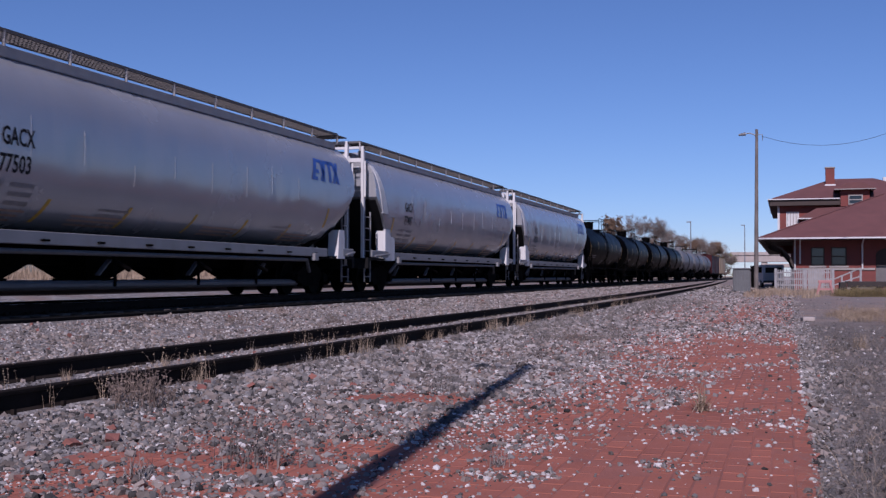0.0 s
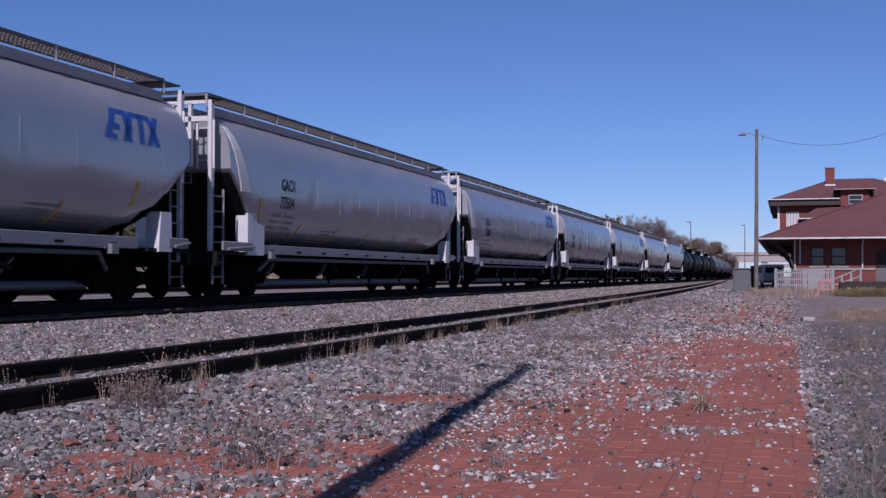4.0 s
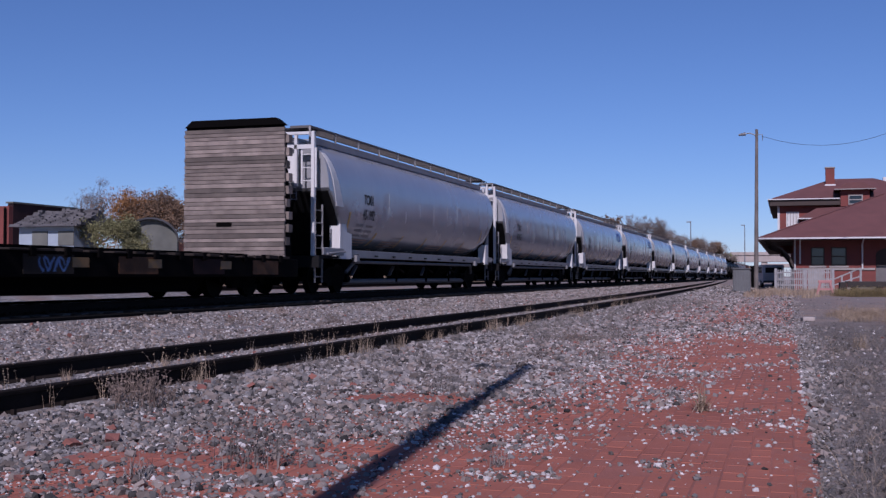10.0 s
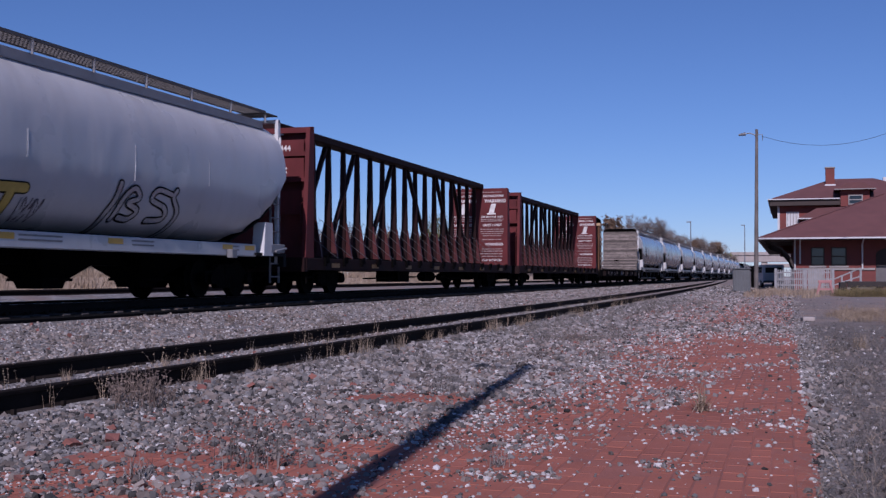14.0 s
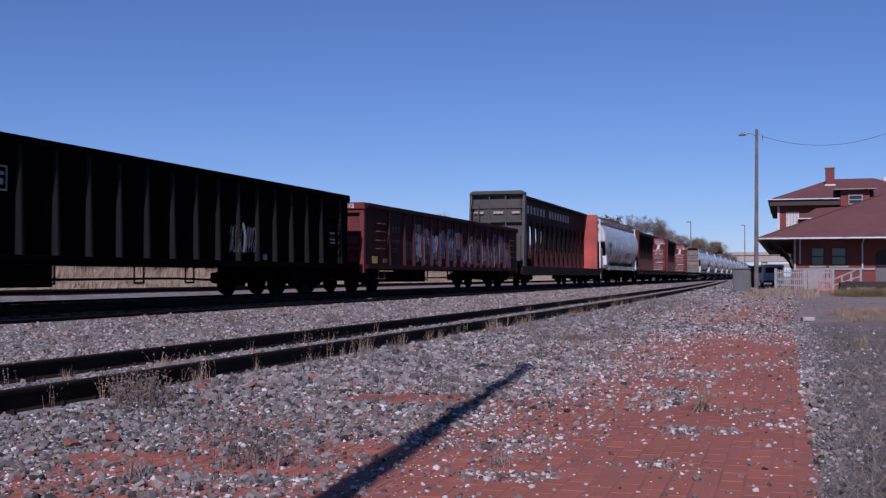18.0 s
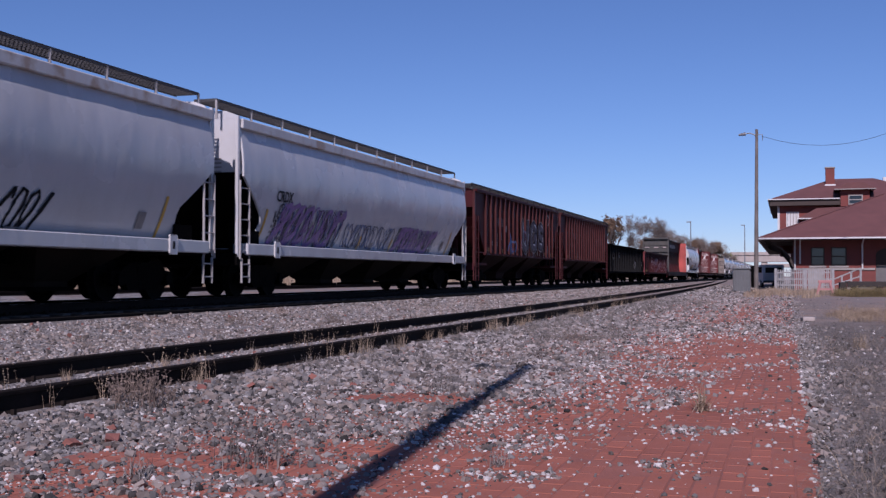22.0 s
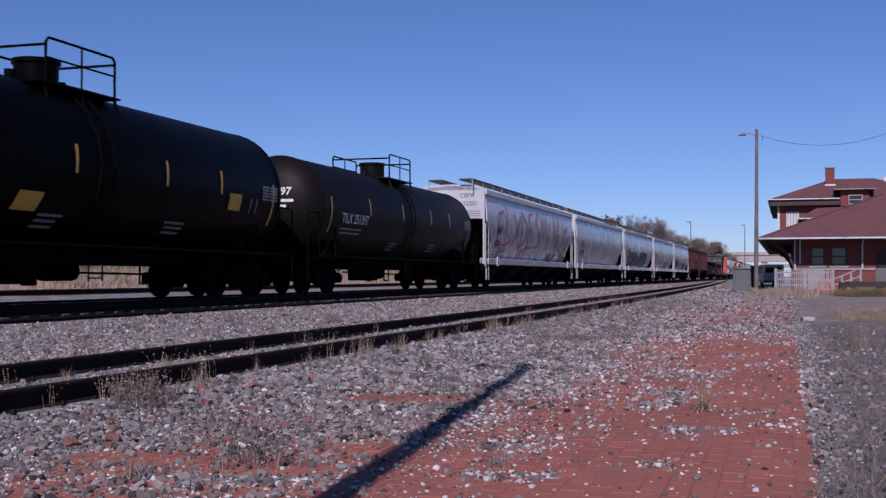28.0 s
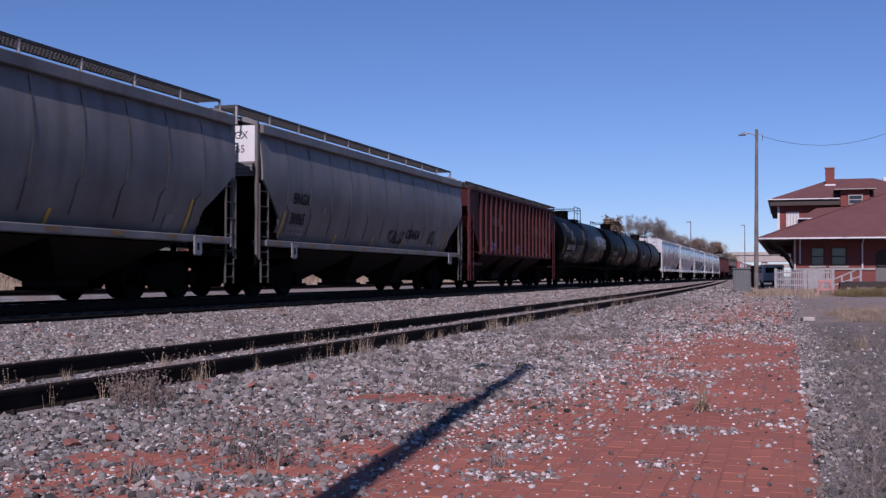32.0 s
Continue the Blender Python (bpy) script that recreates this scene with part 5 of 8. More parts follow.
def centrebeam(L, label, slide=0.0):
    root = root_at("centre_beam_flat_car", label)
    H = L / 2
    e = 11.13
    bm = box(B(), -1.42, 1.42, -H + 0.55, H - 0.55, 0.92, 1.0)
    part("deck", bm, "deckwood", root)
    for s in (-1, 1):
        part("side_sill", box(B(), s * 1.36, s * 1.46, -H + 0.6, H - 0.6, 0.66, 0.98, 0.01), "maroon", root)
        for i in range(16):
            y = -e + 0.7 + (2 * e - 1.4) * i / 15
            bm = box(B(), s * 1.44, s * 1.52, y - 0.05, y + 0.05, 0.78, 1.02)
            box(bm, s * 1.46, s * 1.5, y + 0.12, y + 0.28, 0.86, 1.05)
            part("winch", bm, "under", root)
        for i in range(7):
            y = -e + 1.5 + (2 * e - 3) * i / 6
            part("reflector_panel", box(B(), s * 1.46, s * 1.466, y - 0.3, y + 0.3, 0.74, 0.86), "dimyellow", root)
    part("top_chord", box(B(), -0.26, 0.26, -e, e, 4.56, 4.78, 0.02), "maroon", root, "long dark top chord of the centre beam")
    for i in range(18):
        y = 1.225 * (i - 8.5) + slide
        bm = B()
        for s in (-1, 1):
            v0 = [(s * 0.07, y - 0.055, 4.57), (0, y - 0.055, 4.57), (0, y + 0.055, 4.57), (s * 0.07, y + 0.055, 4.57)]
            v1 = [(s * 0.12, y - 0.09, 1.0), (0, y - 0.09, 1.0), (0, y + 0.09, 1.0), (s * 0.12, y + 0.09, 1.0)]
            loft(bm, [v0, v1])
        part("column", bm, "maroon", root)
        for s in (-1, 1):
            v0 = [(s * 0.14, y - 0.025, 2.2), (s * 0.10, y - 0.025, 2.2), (s * 0.10, y + 0.025, 2.2), (s * 0.14, y + 0.025, 2.2)]
            v1 = [(s * 0.34, y - 0.04, 1.0), (s * 0.11, y - 0.04, 1.0), (s * 0.11, y + 0.04, 1.0), (s * 0.34, y + 0.04, 1.0)]
            part("column_gusset", loft(B(), [v0, v1]), "redrib", root, "red foot gusset of the column")
            part("tie_down_cable", bar(B(), (s * 0.24, y - 0.1, 2.25), (s * 1.44, y + 0.95, 1.02), 0.007, None, 5), "pipegrey", root)
    for top, foot in ((-6.98, -9.2), (-4.56, -6.9), (-0.87, -3.4), (0.93, 3.72), (4.56, 6.9), (6.98, 9.2)):
        part("diagonal", bar(B(), (0, top + slide, 4.5), (0, foot + slide, 1.1), 0.13, 0.12), "maroon", root)
    for s in (-1, 1):
        bulkhead(root, s, e, "brownred", "brownred", 4.58, s > 0)
        if s < 0:
            fe = lambda x, z: (lambda u, v: (x + u, -e - 0.146, z + v))
            letters("end_number", "273444", 0.22, fe(0.15, 3.92), "whiteink", root, 0.004)
            bm = B()
            for k in range(2):
                strip(bm, fe(-0.3, 4.36 - 0.07 * k), 0, 0.9 - 0.2 * k, 0, 0.045)
                strip(bm, fe(0.15, 3.42 - 0.1 * k), 0, 0.55, 0, 0.05)
            part("end_print", bm, "whiteink", root)
        part("top_grab", tube(B(), [(-0.9, s * (e - 0.03), 4.55), (-0.9, s * (e - 0.03), 4.63), (-0.3, s * (e - 0.03), 4.63), (-0.3, s * (e - 0.03), 4.55)], 0.015), "galv", root)
        bm = box(B(), -1.44, 1.44, s * (H - 0.75), s * (H - 0.5), 0.62, 1.0)
        part("end_sill", bm, "maroon", root)
        for x in (-1.4, 1.4):
            bm = B()
            ladder(bm, x, s * (H - 0.7) - (0.42 if s > 0 else 0), 0.3, 0.98, "y", 2, 0.016)
            part("side_step", bm, "under", root)
    bm = B()
    for y in (-4.5, -1.0, 2.4, 5.0):
        tube(bm, [(1.2, y, 0.7), (1.2, y, 0.36), (1.2, y + 0.35, 0.36), (1.2, y + 0.35, 0.7)], 0.02)
    tube(bm, [(0.9, -6, 0.42), (0.9, 1.5, 0.5), (0.9, 6.5, 0.36)], 0.025)
    box(bm, 0.2, 1.0, -3.0, -1.8, 0.3, 0.68)
    bar(bm, (0.6, 0.8, 0.48), (0.6, 2.0, 0.48), 0.18, None, 10)
    part("brake_rigging", bm, "under", root)
    running_gear(root, L, H - 3.0)
    return root


def arch_beam(L):
    """Lumber car with a wall of tall rounded openings along its middle."""
    root = root_at("centre_beam_flat_car", "dark lumber car with arched centre wall and bright red end wall")
    H = L / 2
    e = H - 1.3
    part("deck", box(B(), -1.42, 1.42, -H + 0.55, H - 0.55, 0.9, 1.0), "deckwood", root)
    for s in (-1, 1):
        part("side_sill", box(B(), s * 1.34, s * 1.46, -H + 0.6, H - 0.6, 0.55, 0.98, 0.01), "maroon", root)
    n = 15
    pitch = 2 * e / n
    for x in (-0.5, 0.5):
        bm = B()
        box(bm, x - 0.04, x + 0.04, -e, e, 3.55, 4.65)
        for i in range(n):
            y = -e + pitch * (i + 0.5)
            w = pitch / 2 - 0.34
            m = 8
            for k in range(m):
                a0, a1 = math.pi * k / m, math.pi * (k + 1) / m
                yc0, yc1 = y + w * math.cos(a0), y + w * math.cos(a1)
                z0, z1 = 3.0 + 0.5 * math.sin(a0), 3.0 + 0.5 * math.sin(a1)
                prism(bm, [(yc0, z0), (yc0, 3.56), (yc1, 3.56), (yc1, z1)], "x", x - 0.04, x + 0.04)
                prism(bm, [(yc0, 1.9 - 0.5 * math.sin(a0)), (yc0, 1.2), (yc1, 1.2), (yc1, 1.9 - 0.5 * math.sin(a1))], "x", x - 0.04, x + 0.04)
            box(bm, x - 0.04, x + 0.04, y + w, y + pitch - w, 1.2, 3.56)
        box(bm, x - 0.04, x + 0.04, -e, e, 1.0, 1.21)
        part("arched_wall", bm, "maroon", root, "dark steel wall with tall rounded openings")
    part("top_chord", box(B(), -0.75, 0.75, -e, e, 4.6, 4.72, 0.02), "maroon", root)
    bm, rng = B(), random.Random(6)
    for k in range(16):
        if k != 7:
            strip(bm, lambda u, v: (0.546, -7.6 + 0.82 * k + u, 3.85 + v), 0, 0.42 + 0.1 * rng.random(), 0, 0.42)
    part("company_lettering", bm, "paleink", root)
    for i in range(n + 1):
        y = -e + pitch * i
        v0 = [(0.60, y - 0.03, 2.0), (0.545, y - 0.03, 2.0), (0.545, y + 0.03, 2.0), (0.60, y + 0.03, 2.0)]
        v1 = [(0.78, y - 0.04, 1.0), (0.545, y - 0.04, 1.0), (0.545, y + 0.04, 1.0), (0.78, y + 0.04, 1.0)]
        part("wall_gusset", loft(B(), [v0, v1]), "oxide", root, "brown-red foot gusset of the wall")
    bulkhead(root, 1, e, "orange", "orange", 4.68, False)
    bulkhead(root, -1, e, "greyend", "greyend", 4.68, False)
    bm = prism(B(), [(-1.45, 4.58), (1.45, 4.58), (1.25, 4.74), (-1.25, 4.74)], "y", -e - 0.3, -e + 0.1)
    part("bulkhead_cap", bm, "greyend", root)
    bm = B()
    for x in (-1.2, -0.2, 0.75):
        for z in (3.1, 1.9):
            box(bm, x, x + 0.5 if x < 0.7 else x + 0.4, -e - 0.235, -e - 0.225, z + 0.5, z + 0.62)
    part("panel_print", bm, "paleink", root)
    bm = box(B(), -1.3, 1.3, -e - 0.24, -e - 0.2, 1.05, 2.95)
    part("lower_panel", bm, "greyend", root)
    bm = B()
    ladder(bm, -1.3, -e - 0.5, 0.4, 4.2, "x", 10)
    part("end_ladder", bm, "greyend", root)
    bm = box(B(), -1.44, 1.44, -H + 0.5, -H + 0.75, 0.6, 1.0)
    box(bm, -1.44, 1.44, H - 0.75, H - 0.5, 0.6, 1.0)
    part("end_sill", bm, "maroon", root)
    running_gear(root, L, H - 2.9)
    return root


# -- bulkhead flat car with plank ends --
def plank_flat(L):
    root = root_at("bulkhead_flat_car", "empty bulkhead flat car with weathered plank end walls")
    H = L / 2
    e = H - 1.25
    part("deck", box(B(), -1.44, 1.44, -H + 0.5, H - 0.5, 0.84, 0.93), "deckwood", root)
    for s in (-1, 1):
        part("side_sill", box(B(), s * 1.38, s * 1.48, -H + 0.55, H - 0.55, 0.48, 0.94, 0.01), "under", root)
        for i in range(20):
            y = -e + 0.4 + (2 * e - 0.8) * i / 19
            part("stake_pocket", box(B(), s * 1.48, s * 1.54, y - 0.08, y + 0.08, 0.84, 1.02, 0.01), "under", root)
        for i, m in enumerate(("boxrust", "deckwood", "maroon", "deckwood", "boxrust", "maroon", "boxrust")):
            y = -e + 1.2 + (2 * e - 2.4) * i / 6
            part("side_panel", box(B(), s * 1.48, s * 1.486, y - 0.7, y + 0.7, 0.54, 0.88), m, root)
    ragged = random.Random(14)
    for i in range(26):
        y = -e + 0.3 + (2 * e - 0.6) * i / 25
        part("deck_board_end", box(B(), 1.3, 1.5 + ragged.uniform(0, 0.04), y, y + ragged.uniform(0.3, 0.62), 0.935, 0.97 + ragged.uniform(0, 0.05), 0.01), "deckwood", root)
    for y in (-6.6, -2.3, 0.9, 3.4, 6.4):
        part("reflector_panel", box(B(), 1.487, 1.491, y - 0.25, y + 0.25, 0.66, 0.84), "dimyellow", root)
    f = lambda y, z: (lambda u, v: (1.494, y + u, z + v))
    letters("reporting_mark", "TTPX", 0.25, f(-5.45, 0.6), "paleink", root, 0.006)
    letters("car_number", "81430", 0.25, f(-3.95, 0.6), "paleink", root, 0.006)
    bm = B()
    scrawl(bm, f(-0.3, 0.58), 0, 0.85, 0, 0.26, 0.045, random.Random(2), 6)
    part("graffiti", bm, "sprayblue", root)
    rng = random.Random(12)
    for s in (-1, 1):
        # planks laid across, a dark cap, posts outside
        z = 0.95
        while z < 4.32:
            h = rng.uniform(0.085, 0.125)
            bm = box(B(), -1.43 - rng.uniform(0, 0.03), 1.43 + rng.uniform(0, 0.03), s * (e - 0.07), s * e, z, z + h - 0.010, 0.004)
            ob = part("plank", bm, "bulkwood", root)
            z += h
        part("backing_sheet", box(B(), -1.42, 1.42, s * (e + 0.002) - 0.004, s * (e + 0.002) + 0.004, 0.94, 4.4), "under", root)
        part("bulkhead_cap", prism(B(), [(-1.42, 4.40), (1.42, 4.40), (1.2, 4.58), (-1.2, 4.58)], "y", s * (e - 0.1), s * (e + 0.2)), "under", root)
        for x in (-1.3, -0.45, 0.45, 1.3):
            part("bulkhead_post", prism(B(), [(s * e, 0.94), (s * (e + 0.55), 0.94), (s * (e + 0.2), 4.2), (s * e, 4.2)], "x", x - 0.07, x + 0.07), "boxrust" if s < 0 else "under", root)
        part("top_beam", box(B(), -1.4, 1.4, s * e, s * (e + 0.22), 4.0, 4.18), "boxbeige" if s < 0 else "under", root)
        part("cross_beam", box(B(), -1.36, 1.36, s * e, s * (e + 0.15), 2.5, 2.62), "boxrust" if s < 0 else "under", root)
        for k in range(9):
            zz = 1.3 + 0.33 * k
            part("batten_end", box(B(), 1.40, 1.53 if k % 3 else 1.46, s * (e + 0.02), s * (e + 0.24), zz, zz + 0.2), "bulkwood", root)
        part("end_sill", box(B(), -1.44, 1.44, s * (H - 0.75), s * (H - 0.5), 0.5, 0.94), "under", root)
    part("fish_belly", prism(B(), [(-7.0, 0.7), (-6.0, 0.16), (6.0, 0.16), (7.0, 0.7)], "x", -0.9, 0.9), "under", root)
    part("knot_hole", box(B(), -0.5, -0.05, e - 0.075, e - 0.068, 1.78, 1.90, 0.002), "under", root)
    running_gear(root, L, H - 2.9)
    return root


# -- gondola --
def gondola(L, e, body, rib, top, label, posts, steps, end):
    root = root_at("gondola_car", label)
    H = L / 2
    for s in (-1, 1):
        part("side_wall", box(B(), s * 1.40, s * 1.45, -e, e, 0.78, top - 0.05), body, root)
        part("top_chord", box(B(), s * 1.36, s * 1.56, -e, e, top - 0.14, top, 0.02), body, root)
        part("side_sill", box(B(), s * 1.38, s * 1.56, -e, e, 0.72, 0.86, 0.01), body, root)
        for y in posts:
            v0 = [(s * 1.45, y - 0.06, 0.8), (s * 1.56, y - 0.035, 0.8), (s * 1.56, y + 0.035, 0.8), (s * 1.45, y + 0.06, 0.8)]
            v1 = [(s * 1.45, y - 0.045, top - 0.13), (s * 1.50, y - 0.025, top - 0.13), (s * 1.50, y + 0.025, top - 0.13), (s * 1.45, y + 0.045, top - 0.13)]
            part("side_post", loft(B(), [v0, v1]), rib, root)
        for i in range(4 if end != body else 0):
            y = -e + 1.6 + (2 * e - 3.2) * i / 3
            part("reflector_panel", box(B(), s * 1.45, s * 1.456, y, y + 0.5, 0.92, 1.06), "dimyellow", root)
        part("end_wall", box(B(), -1.42, 1.42, s * (e - 0.05), s * e, 0.78, top - 0.02), end, root)
        for z in (top - 0.3, top - 0.9, 1.3):
            part("end_beam", box(B(), -1.42, 1.42, s * e, s * (e + 0.14), z, z + 0.12), end, root)
        for x in (-1.38, 1.38):
            part("corner_post", box(B(), x - 0.07, x + 0.07, s * (e - 0.02), s * (e + 0.13), 0.6, top), end, root)
            for z in (0.42, 1.36, 1.62, 1.9, 2.15):
                a = s * (e - steps)
                bm = tube(B(), [(x * 1.05, a, z), (x * 1.13, a - s * 0.05, z), (x * 1.13, a - s * 0.6, z), (x * 1.05, a - s * 0.66, z)], 0.02)
                if z < 1:
                    for b in (a - s * 0.06, a - s * 0.6):
                        bar(bm, (x * 1.1, b, z), (x * 1.1, b, 0.78), 0.03)
                part("grab_iron" if z > 1 else "stirrup_step", bm, end, root)
        part("end_sill", box(B(), -1.42, 1.42, s * (e - 0.1), s * (e + 0.15), 0.6, 0.86), "under", root)
        part("end_cap", box(B(), -1.5, 1.5, s * (e + 0.02), s * (e + 0.2), top - 0.2, top + 0.01, 0.015), end, root)
        for z0, z1 in ((1.46, 1.72), (1.85, 2.12)):
            part("end_panel", box(B(), -1.28, 1.28, s * (e + 0.005), s * (e + 0.07), z0, z1, 0.03), end, root)
    part("floor", box(B(), -1.4, 1.4, -e, e, 0.86, 0.92), "under", root)
    bm = B()
    for y in (-3.5, -0.6, 1.4, 4.0):
        tube(bm, [(1.25, y, 0.72), (1.25, y, 0.36), (1.25, y + 0.35, 0.36), (1.25, y + 0.35, 0.72)], 0.02)
    tube(bm, [(0.9, -6, 0.42), (0.9, 1.5, 0.45), (0.9, 5.5, 0.36)], 0.025)
    box(bm, 0.3, 1.1, -4.2, -3.0, 0.3, 0.7)
    bar(bm, (0.6, -6.2, 0.48), (0.6, -5.0, 0.48), 0.18, None, 10)
    part("brake_rigging", bm, "under", root)
    running_gear(root, L, H - 2.7)
    return root


def boxcar(L, body, label):
    root = root_at("boxcar", label)
    e = L / 2 - 0.6
    part("body", box(B(), -1.5, 1.5, -e, e, 1.0, 4.1, 0.04), body, root)
    part("roof", prism(B(), [(-1.55, 4.1), (1.55, 4.1), (0.1, 4.35), (-0.1, 4.35)], "y", -e, e), body, root)
    for y in (-1.5, 1.5):
        part("sliding_door", box(B(), 1.5, 1.56, y - 1.45, y + 1.45, 1.05, 3.95, 0.01), body, root)
    part("side_sill", box(B(), 1.4, 1.5, -e, e, 0.8, 1.0), "under", root)
    running_gear(root, L, L / 2 - 2.7)
    return root


# the cars from the front of the train to its end: the place of each rear coupling along the track at the start
TRAIN = []


def place(car, rear, front):
    TRAIN.append((car, (rear + front) / 2))
    return car


def make_train():
    rng = random.Random(20)
    base = tube_hopper("silver")
    marks = [("GACX", "77502", 1), ("GACX", "77497", 1), ("GACX", "77503", 1), ("TCMX", "451951", 0), ("GACX", "77500", 1), ("GACX", "77504", 1), ("GACX", "77499", 1), ("GACX", "77493", 1), ("GACX", "77506", 1), ("TCMX", "451855", 0), ("TCMX", "451992", 0)]
    rear = 71.4
    cars = []
    for i in range(11):
        cars.append(base if i == 10 else copy_thing(base, Matrix()))
    for car, (mark, number, logo), i in zip(cars, marks, range(11)):
        cyl_print(car, mark, number, logo)
        place(car, 71.4 - 20.03 * (i + 1), 71.4 - 20.03 * i)
    # ahead of them: tank cars, two box cars
    tank = tank_car(17.6, "black", "black cylindrical tank car coupled in the train")
    grey = tank_car(18.4, "greytank", "grey cylindrical tank car coupled in the train")
    y = 71.4
    for i in range(4):
        car = tank if i == 3 else copy_thing(tank, Matrix())
        tank_print(car, 17.6, "", "", i)
        place(car, y, y + 17.6)
        y += 17.6
    for i in range(3):
        car = grey if i == 2 else copy_thing(grey, Matrix())
        place(car, y, y + 18.4)
        y += 18.4
    place(boxcar(24.0, "oxide", "dark oxide red box car far along the train"), y, y + 24)
    place(boxcar(20.0, "boxbeige", "tan box car far along the train"), y + 24, y + 44)
    # behind: flat cars
    place(plank_flat(21.8), -170.8, -149.1)
    cb = centrebeam(24.5, "empty maroon centre-beam lumber car with red end walls")
    place(centrebeam(24.5, "empty maroon centre-beam lumber car coupled behind the flat car", -0.58), -195.2, -170.65)
    place(cb, -220.3, -195.6)
    car = place(tube_hopper("cream"), -240.5, -220.5)
    tagged(car, "off-white cylindrical covered hopper car with yellow graffiti")
    on = lambda y, z: (lambda u, v: (tube_side(z + v) + 0.006, y + u, z + v))
    letters("reporting_mark", "MWCX", 0.43, on(-6.98, 2.56), "ink", car, 0.010, 0, 0.9)
    letters("car_number", "588", 0.41, on(-6.57, 2.07), "ink", car, 0.008, 0, 0.85)
    for y, w, z, m, sd in ((-4.75, 0.8, 1.48, "ink", 1), (-0.75, 0.6, 1.42, "graphite", 2)):
        bm = B()
        scrawl(bm, on(y, z), 0, w, 0, 0.42, 0.03, random.Random(sd), 6)
        part("graffiti", bm, m, car)
    bubble = (
        [(0.55, 0.62), (0.15, 0.6), (0.1, 0.35), (0.45, 0.33), (0.1, 0.3), (0.12, 0.08), (0.6, 0.1)],
        [(0.78, 0.08), (0.82, 0.5), (1.02, 0.3), (1.22, 0.5), (1.26, 0.08)],
        [(1.5, 0.05), (1.52, 0.6), (1.85, 0.62), (1.85, 0.36), (1.56, 0.32)],
        [(1.95, 0.62), (2.6, 0.64)], [(2.28, 0.6), (2.22, 0.05)])
    outline = (
        [(0.3, 0.05), (0.42, 0.55), (0.75, 0.82), (0.95, 0.6), (0.62, 0.45), (1.0, 0.3), (0.85, 0.08), (0.5, 0.1)],
        [(2.1, 0.78), (1.6, 0.85), (1.4, 0.6), (1.95, 0.42), (2.05, 0.15), (1.5, 0.08)],
        [(0.25, 0.9), (0.15, 0.5), (0.0, 0.1), (0.02, -0.3)], [(2.3, 0.9), (2.2, 0.7), (2.5, 0.3), (2.4, -0.3)])
    for lines, y, z, coats in ((bubble, -3.35, 1.47, (("sprayblack", 0.27, 0.006), ("sprayyellow", 0.20, 0.010))), (outline, 1.75, 1.56, (("sprayblack", 0.20, 0.006), ("silver", 0.11, 0.010)))):
        for m, w, up in coats:
            for n, line in enumerate(lines):
                bm = B()
                fat_line(bm, lambda u, v: (tube_side(z + 0.8 * v) + up + 0.0006 * n, y + u, z + 0.8 * v), line, w)
                part("graffiti", bm, m, car, "fat yellow sprayed letter with a black outline" if lines is bubble else "black sprayed outline letter")
    for y, z, w, h in ((-7.05, 2.48, 1.35, 0.46), (-6.7, 2.0, 1.1, 0.42)):
        bm = B()
        strip(bm, lambda u, v: (tube_side(z + v) + 0.003, y + u, z + v), 0, w, 0, h)
        part("painted_patch", bm, "patchgrey", car, "grey patch behind the lettering")
    for k, y in enumerate((-5.0, -1.4, 1.8, 6.3, 7.4)):
        bm = B()
        strip(bm, lambda u, v: (1.424, y + u, 1.12 + v), 0, 0.5, 0, 0.11)
        part("reflector_strip", bm, "yellow", car)
    bm = B()
    for y, w in ((-7.2, 1.8), (-4.0, 1.0), (-0.8, 1.2), (2.6, 0.8), (6.8, 0.3)):
        for k in range(2):
            strip(bm, lambda u, v: (1.423, y + u, 1.1 + 0.08 * k + v), 0, w, 0, 0.035)
    part("small_print", bm, "greyink", car)
    bm = B()
    for u0, u1, v0, v1 in ((0, 0.27, 0, 0.025), (0, 0.27, 0.25, 0.275), (0, 0.025, 0.025, 0.25), (0.245, 0.27, 0.025, 0.25), (0.1, 0.18, 0.07, 0.13), (0.07, 0.2, 0.17, 0.2)):
        strip(bm, on(-4.4, 2.33), u0, u1, v0, v1)
    part("small_print", bm, "ink", car, "small framed stencil")
    place(arch_beam(24.3), -264.9, -240.6)
    gon_posts = [-7.92] + [-6.39 + 0.985 * k for k in range(16)]
    gon = place(gondola(22.2, 9.95, "darkred", "oxide", 2.74, "brown-red gondola car covered in sprayed tags", gon_posts, 0.9, "lightred"), -286.97, -264.77)
    letters("end_number", "165512", 0.17, lambda u, v: (0.62 + u, -9.95 - 0.203, 2.59 + v), "whiteink", gon, 0.004, 0, 1.05)
    bm = B()
    for z, h, n, w in ((1.92, 0.2, 3, 0.16), (1.56, 0.13, 6, 0.07), (1.36, 0.05, 4, 0.1), (1.26, 0.05, 3, 0.1)):
        for k in range(n):
            strip(bm, lambda u, v: (1.458, -7.5 + 1.75 * w * k + u, z + v), 0, w * 0.4, 0, h, 0.02)
            strip(bm, lambda u, v: (1.458, -7.5 + 1.75 * w * k + u, z + h * 0.7 + v), w * 0.5, w, 0, h * 0.3)
    part("faded_lettering", bm, "fadedprint", gon)
    part("reflector_panel", box(B(), 1.45, 1.457, -9.35, -8.9, 0.9, 1.12), "yellow", gon)
    tint = random.Random(60)
